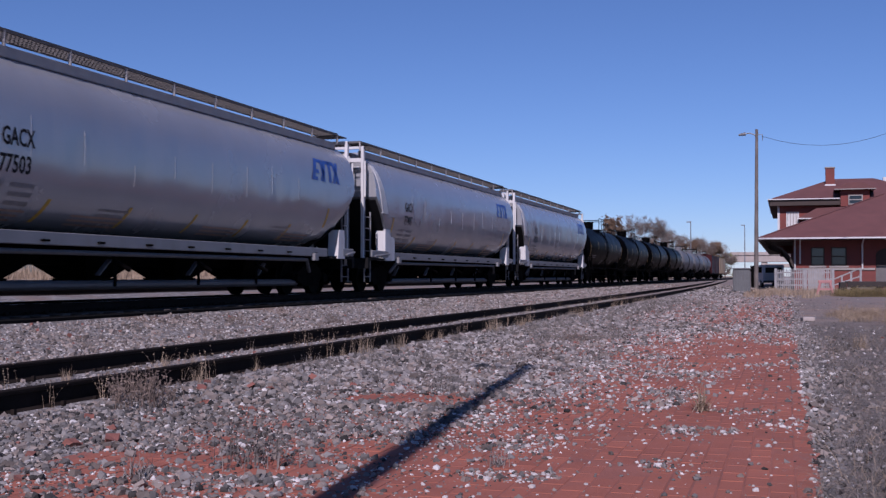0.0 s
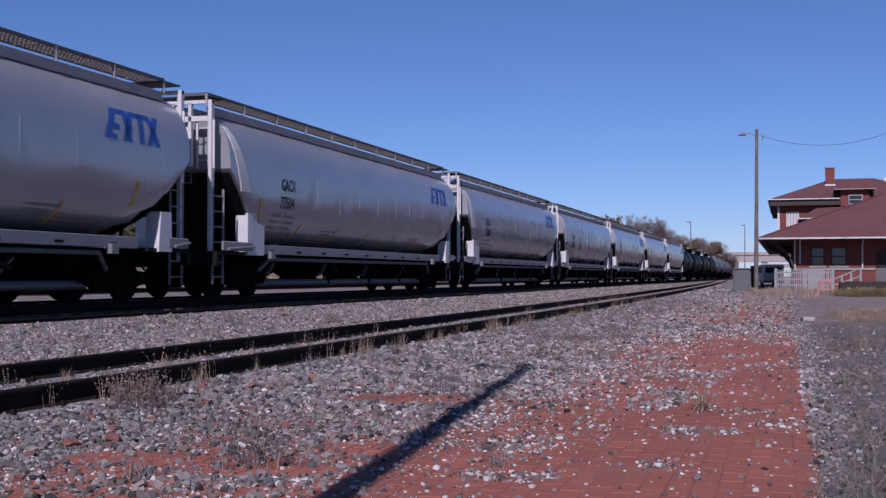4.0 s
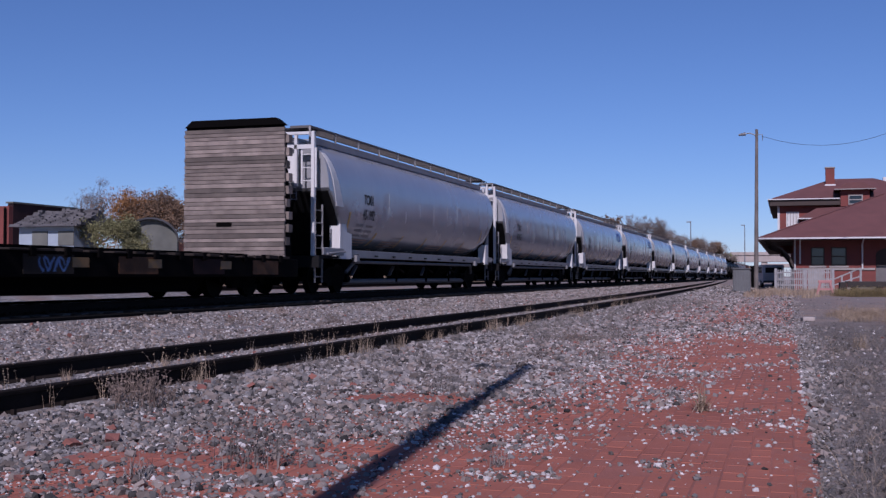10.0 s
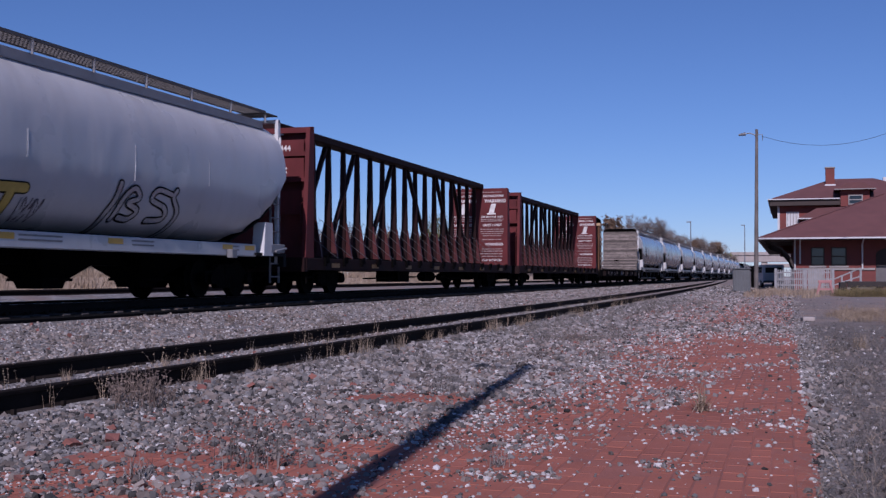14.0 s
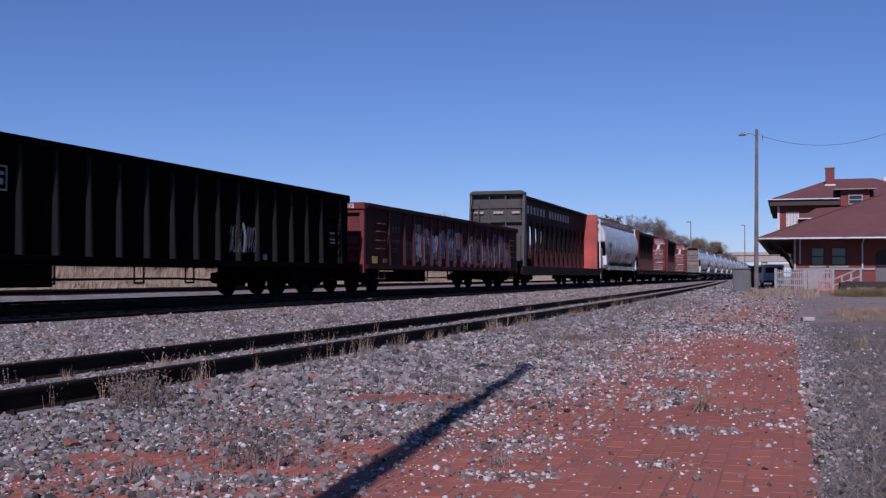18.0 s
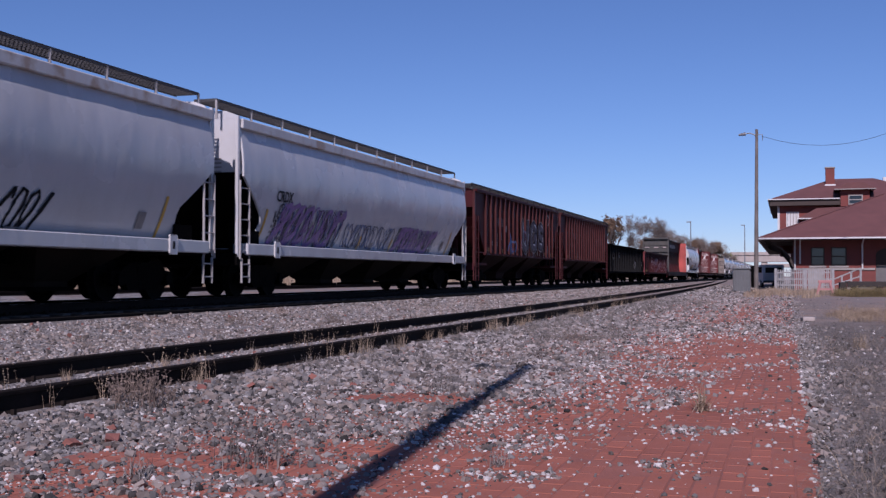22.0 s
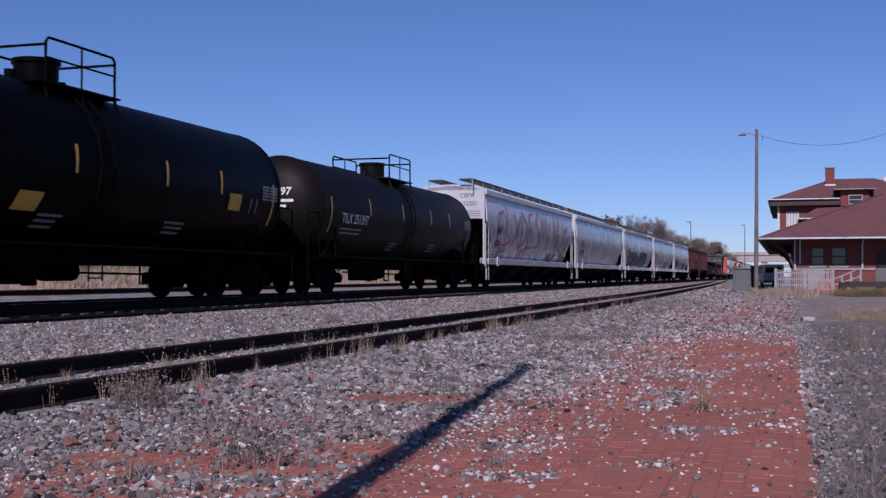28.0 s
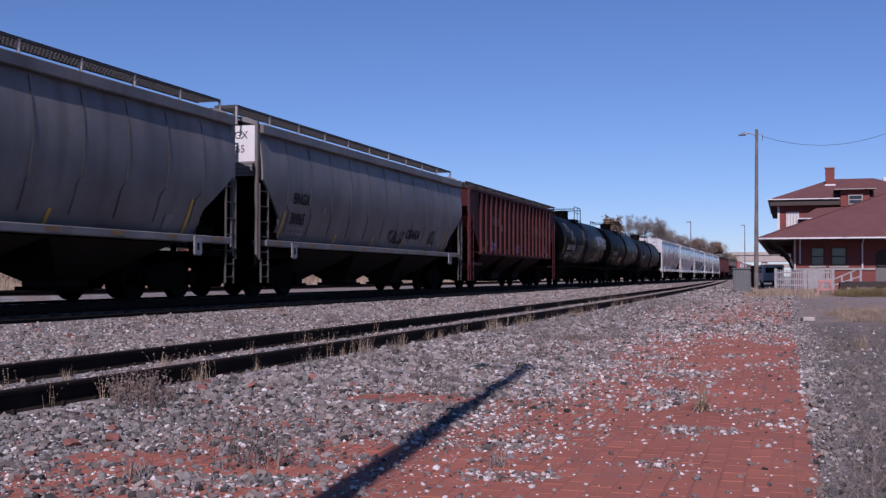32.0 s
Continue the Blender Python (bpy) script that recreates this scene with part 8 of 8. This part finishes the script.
def gravel_share(x, y):
    """How much of the ground the loose stones cover."""
    n1 = noise.noise((x * 0.55, y * 0.28, 4.0))
    n2 = noise.noise((x * 1.7, y * 1.1, 9.0))
    if x > WALK_X1 - 0.03:
        return max(0.04, min(0.9, 0.5 - 1.0 * min(0.45, x - WALK_X1) + 0.2 * n1 + 0.35 * n2))
    for cx, cy, rx, ry, share in BARE_AND_HEAPED:
        if ((x - cx) / rx) ** 2 + ((y - cy) / ry) ** 2 < 1 + 1.3 * n2 + 0.5 * n1:
            return share
    if x > WALK_X0:
        # clean along its outer edge, more and more buried towards the siding
        s = max(0.0, min(1.0, (-0.95 - x) / 2.1))
        base = 0.03 + 0.75 * s
        heaps = max(0.0, 1.5 * n2 + 0.5 * n1 - 0.12) * (0.7 + 0.3 * s)
        far = 0.42 * max(0.0, min(1.0, (y - 17.0) / 2.5)) + 0.3 * max(0.0, min(1.0, (y - 30.0) / 14.0))
        if -1.75 < x < -0.95 and y < 36:
            far *= 0.4
        if y < 6.2:
            base -= 0.34 * s
        return max(0.02, min(0.95, base + heaps + far + 0.35 * far * n2 - 0.5 * s * max(0.0, -n2)))
    return 0.92 + 0.2 * n1


def brick_walk():
    walkway = tagged(new("pavement"), "worn red brick walk half buried in gravel", "pavement", kind="structure")
    bed = box(B(), WALK_X0, WALK_X1, -9.0, 58.0, 0.0, 0.0205)
    part("bed", bed, "mortar", walkway, "sandy red bed between the bricks")
    me = None
    rng = random.Random(31)
    rows = int((WALK_X1 - WALK_X0) / BRICK_W)
    verts, faces = [], []
    near = 0
    cx, cy, h = BRICK_L / 2 - 0.002, BRICK_W / 2 - 0.002, 0.03
    for r in range(rows):
        x = WALK_X1 - BRICK_W * (r + 0.5)
        y = 4.4 - 58 * BRICK_L + (BRICK_L / 2 if r % 2 else 0) + rng.uniform(-0.01, 0.01)
        while y < 46.0:
            if y < 22 or rng.random() > 0.0:
                z = 0.0125 + 0.004 * noise.noise((x * 1.5, y * 1.5, 1)) + rng.uniform(-0.0015, 0.0015)
                rx, ry = rng.uniform(-0.22, 0.22), rng.uniform(-0.2, 0.2)
                if 4.8 < y < 7.2 and -1.55 < x < 0.1 and near < 300:
                    near += 1
                    if me is None:
                        bm = box(B(), -cy, cy, -cx, cx, -0.02, h - 0.02, 0.005)
                        ob = part("brick", bm, "brick", walkway)
                        me = ob.data
                    else:
                        ob = new("brick", me)
                        ob.parent = walkway
                    ob.matrix_basis = pose(x, y, z, rx, ry, rng.uniform(-0.8, 0.8))
                else:
                    k = len(verts)
                    tz = z + 0.01
                    sx, sy = math.tan(radians(ry)), math.tan(radians(rx))
                    for dx, dy, dz in ((-cy, -cx, -0.02), (cy, -cx, -0.02), (cy, cx, -0.02), (-cy, cx, -0.02), (-cy + 0.005, -cx + 0.005, 0), (cy - 0.005, -cx + 0.005, 0), (cy - 0.005, cx - 0.005, 0), (-cy + 0.005, cx - 0.005, 0)):
                        verts.append((x + dx, y + dy, tz + dz - sx * dx + sy * dy))
                    faces += [(k + 4, k + 5, k + 6, k + 7), (k, k + 1, k + 5, k + 4), (k + 1, k + 2, k + 6, k + 5), (k + 2, k + 3, k + 7, k + 6), (k + 3, k, k + 4, k + 7)]
            y += BRICK_L
    m2 = bpy.data.meshes.new("paving_bricks")
    m2.from_pydata(verts, [], faces)
    m2.materials.append(MAT["brick"])
    ob = tagged(new("paving_bricks", m2), "red paving bricks", kind="stuff")
    ob.parent = walkway
    return walkway


def stone_shapes():
    """Rough broken stones (blocks with their corners pushed about) and rounded pebbles (uneven twenty-sided bodies)."""
    rs = np.random.RandomState(3)
    v = np.array(list(itertools.product((-1, 1), (-1, 1), (-1, 1))), float) * 0.72
    f = np.array([(0, 1, 3), (0, 3, 2), (4, 6, 7), (4, 7, 5), (0, 4, 5), (0, 5, 1), (2, 3, 7), (2, 7, 6), (0, 2, 6), (0, 6, 4), (1, 5, 7), (1, 7, 3)])
    made = []
    for _ in range(36):
        w = (v + rs.uniform(-0.3, 0.3, v.shape)) * rs.uniform(0.75, 1.25, (1, 3)) * np.array((1, 1, 0.78))
        made.append(w @ np.array(Euler(rs.uniform(-0.6, 0.6, 3)).to_matrix()).T)
    bm = bmesh.new()
    bmesh.ops.create_icosphere(bm, subdivisions=1, radius=0.95)
    pv = np.array([tuple(q.co) for q in bm.verts])
    pf = np.array([[q.index for q in face.verts] for face in bm.faces])
    bm.free()
    pebbles = []
    for _ in range(24):
        w = (pv + rs.uniform(-0.16, 0.16, pv.shape)) * rs.uniform(0.75, 1.3, (1, 3)) * np.array((1, 1, 0.7))
        pebbles.append(w @ np.array(Euler(rs.uniform(-0.4, 0.4, 3)).to_matrix()).T)
    crushed = []
    for _ in range(40):
        w = (pv + rs.uniform(-0.3, 0.3, pv.shape)) * rs.uniform(0.7, 1.3, (1, 3)) * np.array((1, 1, 0.85))
        crushed.append(w @ np.array(Euler(rs.uniform(-0.6, 0.6, 3)).to_matrix()).T)
    return (made, f), (pebbles, pf), (crushed, pf)


(SHAPES, SHAPE_FACES), ROUND, CRUSHED = stone_shapes()


def stones(name, places, material, label, category="gravel", forms=None):
    """Loose stones (x, y, z, radius) as one body of gravel."""
    shapes, corners = forms or (SHAPES, SHAPE_FACES)
    rs = np.random.RandomState(len(places))
    nv, nf = len(shapes[0]), len(corners)
    V = np.empty((len(places) * nv, 3))
    F = np.empty((len(places) * nf, 3), int)
    for i, (x, y, z, r) in enumerate(places):
        a = rs.uniform(0, 6.283)
        c, s = math.cos(a), math.sin(a)
        w = shapes[i % len(shapes)] * r
        V[i * nv:(i + 1) * nv, 0] = x + w[:, 0] * c - w[:, 1] * s
        V[i * nv:(i + 1) * nv, 1] = y + w[:, 0] * s + w[:, 1] * c
        V[i * nv:(i + 1) * nv, 2] = z + w[:, 2] + r * 0.3
        F[i * nf:(i + 1) * nf] = corners + i * nv
    me = bpy.data.meshes.new(name)
    me.vertices.add(len(V))
    me.vertices.foreach_set("co", V.ravel())
    me.loops.add(F.size)
    me.loops.foreach_set("vertex_index", F.ravel())
    me.polygons.add(len(F))
    me.polygons.foreach_set("loop_start", np.arange(0, F.size, 3))
    me.update(calc_edges=True)
    me.shade_flat()
    me.materials.append(MAT[material])
    return tagged(new(name, me), label, category, kind="stuff")


def scatter():
    rng = random.Random(55)
    grey, pale, red, brown = [], [], [], []

    def drop(x, y, r):
        z = ground_z(x, y)
        if WALK_X0 < x < WALK_X1:
            z = max(z, 0.02)
        u = rng.random()
        walk_on = WALK_X0 + 1.6 < x < WALK_X1 and y < 20
        share = 0.28 if walk_on else 0.12 if x > WALK_X1 else 0.30 if y > 9 else 0.2
        if y > 16 and -4.9 < x < WALK_X1:
            share = 0.31
        tan = 0.45 if x < -7 or x > WALK_X1 else 0.21
        heap = pale if u < share else red if u < share + 0.010 else brown if u < share + tan else grey
        heap.append((x, y, z, r * (0.72 if heap is pale or walk_on or x > WALK_X1 + 0.1 else 1)))

    def field(n, y0, y1, xa, xb, size):
        for _ in range(n):
            y = y0 + (y1 - y0) * rng.random()
            x = rng.uniform(xa(y), xb(y))
            if rng.random() < gravel_share(x, y):
                drop(x, y, size * min(3.4, math.exp(rng.gauss(0, 0.58))))
    # the view widens with the distance
    left = lambda y: max(-4.95, -0.80 * y - 0.3)
    field(60000, 3.9, 7.5, left, lambda y: 0.09 * y + 0.4, 0.0088)
    field(62000, 7.5, 13.0, lambda y: -4.95, lambda y: 0.09 * y + 0.4, 0.0112)
    field(48000, 13.0, 24.0, lambda y: -4.95, lambda y: 0.09 * y + 0.5, 0.0125)
    field(24000, 24.0, 60.0, lambda y: -5.0, lambda y: 0.2 + 0.012 * y, 0.0145)
    field(1500, 24.0, 60.0, lambda y: 0.2, lambda y: 0.06 * y + 1.0, 0.017)
    field(7000, 60.0, 115.0, lambda y: side_x(y) + 1.2, lambda y: -2.2, 0.03)
    field(9000, -9.0, 3.9, lambda y: -4.95, lambda y: 3.0, 0.016)
    # small pale chips strewn over the bricks
    for _ in range(7500):
        y = 4.2 + 24 * rng.random() ** 1.4
        x = rng.uniform(-3.6, 0.5)
        if rng.random() < 0.12 + gravel_share(x, y):
            (pale if rng.random() < 0.55 else grey).append((x, y, 0.02, rng.uniform(0.004, 0.011) * (1 + 0.03 * y)))
    # stones between the siding and the ballast bank of the main track
    for _ in range(46000):
        y = 7.5 + 105 * rng.random() ** 2.2
        x = rng.uniform(-11.88 + 0.25 * abs(rng.gauss(0, 1)), side_x(y) - 1.05)
        drop(x, y, 0.0145 * math.exp(rng.gauss(0, 0.35)) * (1 + y * 0.012))
    for _ in range(5000):
        y = 5.5 + 40 * rng.random() ** 1.5
        x = side_x(y) + rng.uniform(-0.66, 0.66)
        drop(x, y, 0.0145 * math.exp(rng.gauss(0, 0.3)))
    stones("brown_gravel", brown, "brownstone", "loose brownish crushed stone on the ground")
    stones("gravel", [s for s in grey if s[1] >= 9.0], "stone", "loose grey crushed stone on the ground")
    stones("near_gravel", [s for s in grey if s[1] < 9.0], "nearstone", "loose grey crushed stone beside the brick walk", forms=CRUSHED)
    stones("pale_gravel", pale, "palestone", "loose pale limestone pebbles", forms=ROUND)
    stones("brick_chips", red, "redstone", "loose red brick chips among the gravel")


def weed_mesh(name, stems, h, spread, width, seed, material, droop=0.35, heads=0.0):
    rng = random.Random(seed)
    verts, faces = [], []
    for _ in range(stems):
        a, lean, hh = rng.uniform(0, 6.283), abs(rng.gauss(0, droop)) if droop < 1.2 else rng.uniform(1.2, 1.52), h * rng.uniform(0.45, 1.1)
        bx, by = rng.gauss(0, spread), rng.gauss(0, spread)
        px, py = math.cos(a + 1.57), math.sin(a + 1.57)
        prev = None
        m = 4
        for j in range(m + 1):
            s = j / m
            d = hh * math.sin(lean) * s ** 1.5
            c = (bx + math.cos(a) * d, by + math.sin(a) * d, hh * s * math.cos(lean * s) if droop < 1.2 else 0.012 + hh * 0.13 * math.sin(2.7 * s) * (1 + math.sin(5 * a)))
            w = width * (1.0 - 0.75 * s)
            k = len(verts)
            verts += [(c[0] - px * w, c[1] - py * w, c[2]), (c[0] + px * w, c[1] + py * w, c[2])]
            if prev is not None:
                faces.append((prev, prev + 1, k + 1, k))
            prev = k
            if heads and j >= 2:
                for _ in range(3):
                    q = len(verts)
                    e = Vector((rng.gauss(0, 1), rng.gauss(0, 1), rng.gauss(0, 1))).normalized() * heads * rng.uniform(0.6, 1.4)
                    g = e.orthogonal().normalized() * heads * 0.5
                    o = Vector(c)
                    verts += [tuple(o + e), tuple(o + g), tuple(o - e), tuple(o - g)]
                    faces.append((q, q + 1, q + 2, q + 3))
    me = bpy.data.meshes.new(name)
    me.from_pydata(verts, [], faces)
    me.materials.append(MAT[material])
    return me


def weeds():
    rng = random.Random(91)
    tuft = weed_mesh("grass_tuft", 60, 0.26, 0.05, 0.0028, 1, "drygrass", 0.75)
    pale = weed_mesh("grass_tuft", 46, 0.17, 0.03, 0.003, 2, "greyweed", 0.95)
    stalk = weed_mesh("weed_stalk", 6, 0.42, 0.07, 0.004, 3, "drygrass", 0.3, 0.014)
    shrub = weed_mesh("weed_shrub", 60, 0.22, 0.09, 0.0028, 4, "greyweed", 0.9, 0.011)
    flat = weed_mesh("weed_tangle", 50, 0.34, 0.16, 0.003, 6, "greyweed", 1.35)
    brown = weed_mesh("weed_shrub", 56, 0.25, 0.10, 0.003, 5, "brownweed", 0.85, 0.013)
    spots = (
        (tuft, "dry straw-coloured grass tuft", (0.92, 16.4), (0.98, 16.55), (-4.85, 12.6), (-4.7, 13.4), (-4.8, 20.5), (-4.6, 26.0), (-4.7, 18.3)),
        (pale, "flattened pale grey grass tuft on the bricks", (-3.0, 4.75), (-1.42, 5.6), (0.66, 15.6), (-4.75, 13.2)),
        (shrub, "dead grey weed clump in the gravel", (-2.65, 5.3), (-2.1, 13.0), (-2.5, 17.5), (0.75, 16.2)),
        (brown, "brown dry weed clump in the gravel", (-4.71, 7.34), (-4.5, 7.1), (-4.85, 7.65), (-4.6, 7.55), (-3.0, 16.5), (-10.2, 19.5), (-9.2, 22.0)),
    )
    star = weed_mesh("grass_tuft", 90, 0.2, 0.02, 0.0045, 12, "drygrass", 1.0)
    spots += ((star, "splayed pale straw tuft on the bricks", (-0.59, 8.35)),)
    for me, label, *at in spots:
        for x, y in at:
            ob = tagged(new("weed_clump", me), label, "weed", "weed clumps")
            ob.matrix_basis = pose(x, y, ground_z(x, y) + 0.005, 0, 0, rng.uniform(0, 360)) @ Matrix.Scale(rng.uniform(0.85, 1.15), 4)

    def many(name, items, material, label):
        """One joined body of small plants: items (mesh, x, y, scale)."""
        kinds = {}
        for me in {i[0].name: i[0] for i in items}.values():
            co = np.empty(len(me.vertices) * 3)
            me.vertices.foreach_get("co", co)
            ix = np.empty(len(me.loops), int)
            me.loops.foreach_get("vertex_index", ix)
            kinds[me.name] = (co.reshape(-1, 3), ix)
        V, F, k = [], [], 0
        for me, x, y, s in items:
            co, ix = kinds[me.name]
            a = rng.uniform(0, 6.283)
            c, d = math.cos(a) * s, math.sin(a) * s
            V.append(np.stack([x + co[:, 0] * c - co[:, 1] * d, y + co[:, 0] * d + co[:, 1] * c, ground_z(x, y) + co[:, 2] * s], 1))
            F.append(ix + k)
            k += len(co)
        V, F = np.concatenate(V), np.concatenate(F)
        me = bpy.data.meshes.new(name)
        me.vertices.add(len(V))
        me.vertices.foreach_set("co", V.ravel())
        me.loops.add(len(F))
        me.loops.foreach_set("vertex_index", F)
        me.polygons.add(len(F) // 4)
        me.polygons.foreach_set("loop_start", np.arange(0, len(F), 4))
        me.update(calc_edges=True)
        me.materials.append(MAT[material])
        tagged(new(name, me), label, "weeds", kind="stuff")
    rail_side, thin = [], []
    for _ in range(115):
        y = 6.0 + 42 * rng.random() ** 1.25
        x = side_x(y) + rng.choice((0.95, 0.95, 0.95, 0.3, -0.2)) + rng.gauss(0, 0.09)
        rail_side.append((stalk if rng.random() < 0.75 else tuft, x, y, rng.uniform(0.35, 0.8)))
    many("dry_weeds", rail_side, "drygrass", "thin dry weed stalks along the siding rail")
    mat_of_stems = weed_mesh("weed_mat", 40, 0.34, 0.20, 0.0022, 7, "greyweed", 1.5)
    for _ in range(640):
        y = 4.8 + 40 * rng.random() ** 1.4
        x = rng.uniform(0.28, 0.3 + 0.095 * y)
        thin.append((mat_of_stems, x, y, rng.uniform(0.4, 0.85)))
    for _ in range(16):
        thin.append((mat_of_stems, rng.uniform(0.42, 0.75), rng.uniform(4.9, 6.2), rng.uniform(0.7, 1.05)))
    for _ in range(260):
        y = 9.0 + 36 * rng.random()
        x = rng.uniform(-4.8, -2.6)
        thin.append((rng.choice((pale, shrub)), x, y, rng.uniform(0.4, 0.8)))
    straw = []
    long_stems = weed_mesh("straw_litter", 12, 0.6, 0.25, 0.0022, 9, "drygrass", 1.5)
    for _ in range(150):
        y = 4.9 + 15 * rng.random() ** 1.6
        straw.append((long_stems, rng.uniform(0.4, 0.55 + 0.085 * y), y, rng.uniform(0.45, 0.9)))
    for _ in range(9):
        straw.append((long_stems, rng.uniform(0.45, 0.8), rng.uniform(5.0, 6.0), rng.uniform(0.7, 1.0)))
    for _ in range(60):
        straw.append((rng.choice((tuft, flat, brown)), rng.uniform(1.0, 2.6), rng.uniform(25.5, 32.0), rng.uniform(0.6, 1.1)))
    many("straw_litter", straw, "drygrass", "long dry straw stems lying beside the brick walk")
    green = []
    for _ in range(110):
        green.append((rng.choice((tuft, brown, shrub)), rng.uniform(2.4, 5.6), rng.uniform(56.0, 62.0), rng.uniform(1.0, 2.1)))
    many("olive_weeds", green, "oliveweed", "low olive-brown weeds before the timber platform")
    many("dead_weeds", thin, "greyweed", "grey dead weeds beside the brick walk")
    far = []
    blade = weed_mesh("tall_grass", 16, 0.30, 0.10, 0.009, 8, "drygrass", 0.55)
    for _ in range(420):
        y = 52 + 29 * rng.random()
        x = rng.uniform(-2.0, 8.0)
        if not (y > 78 and x < 3.2) and not (y < 58 and x > 1.6):
            far.append((rng.choice((blade, blade, tuft)), x, y, rng.uniform(0.7, 1.5)))
    for _ in range(1700):
        y = 22 + 95 * rng.random() ** 1.2
        x = rng.uniform(-35.5, -28.0)
        far.append((blade, x, y, rng.uniform(1.3, 2.6)))
    many("tall_dry_grass", far, "drygrass", "tall dry straw-coloured grass")


def rubble():
    rng = random.Random(13)
    spots = ((-3.8, 5.75, 0.055), (-3.95, 5.55, 0.04), (-3.7, 7.35, 0.05), (-3.62, 7.3, 0.035), (-4.35, 8.6, 0.05), (-4.2, 9.6, 0.055), (-2.95, 5.9, 0.04), (-2.6, 6.15, 0.035), (-4.45, 6.45, 0.04))
    for x, y, s in spots:
        w = SHAPES[rng.randrange(36)] * s * np.array((1.2, 0.75, 0.7))
        me = bpy.data.meshes.new("broken_brick")
        me.from_pydata([tuple(p) for p in w], [], [tuple(int(i) for i in f) for f in SHAPE_FACES])
        me.materials.append(MAT["redstone"])
        ob = tagged(new("broken_brick", me), "broken red brick lying in the gravel", "brick", "broken bricks")
        ob.matrix_basis = pose(x, y, ground_z(x, y) + s * 0.42, 0, 0, rng.uniform(0, 360))
    slab = tagged(part("concrete_slab", box(B(), -0.13, 0.13, -0.2, 0.2, 0, 0.1, 0.02), "concrete"), "small pale concrete slab on the ground", "slab")
    slab.matrix_basis = pose(0.45, 26.0, 0.0, 0, 0, 8)


scatter()
weeds()
rubble()
brick_walk()


# ---- what moves: the whole train, at a steady speed, and the wheels as they pass the walk ----
SPEED = 17.65


def motions():
    for car, middle in TRAIN:
        walk(car, [(0, pose(MAIN_X, middle, RAIL_Z)), (32, pose(MAIN_X, middle + 32 * SPEED, RAIL_Z))])
        for bogie in [o for o in car.children if o.name.startswith("bogie")]:
            for wheels in [o for o in bogie.children if o.name.startswith("wheelset")]:
                place_y = wheels.location.y
                at = middle + bogie.location.y + place_y
                first = max(0, int(FPS * (10 - at) / SPEED))
                last = min(32 * FPS, int(FPS * (48 - at) / SPEED))
                rows = [(0, pose(0, place_y, WHEEL_R))]
                for f in range(first, last):
                    if f > 0 and f < 32 * FPS:
                        rows.append((f / FPS, pose(0, place_y, WHEEL_R, -math.degrees((f - first) * SPEED / FPS / WHEEL_R) % 360)))
                turned = -math.degrees((max(last, first) - first) * SPEED / FPS / WHEEL_R) % 360 if last > first else 0
                rows.append((32, pose(0, place_y, WHEEL_R, turned)))
                walk(wheels, rows)


motions()
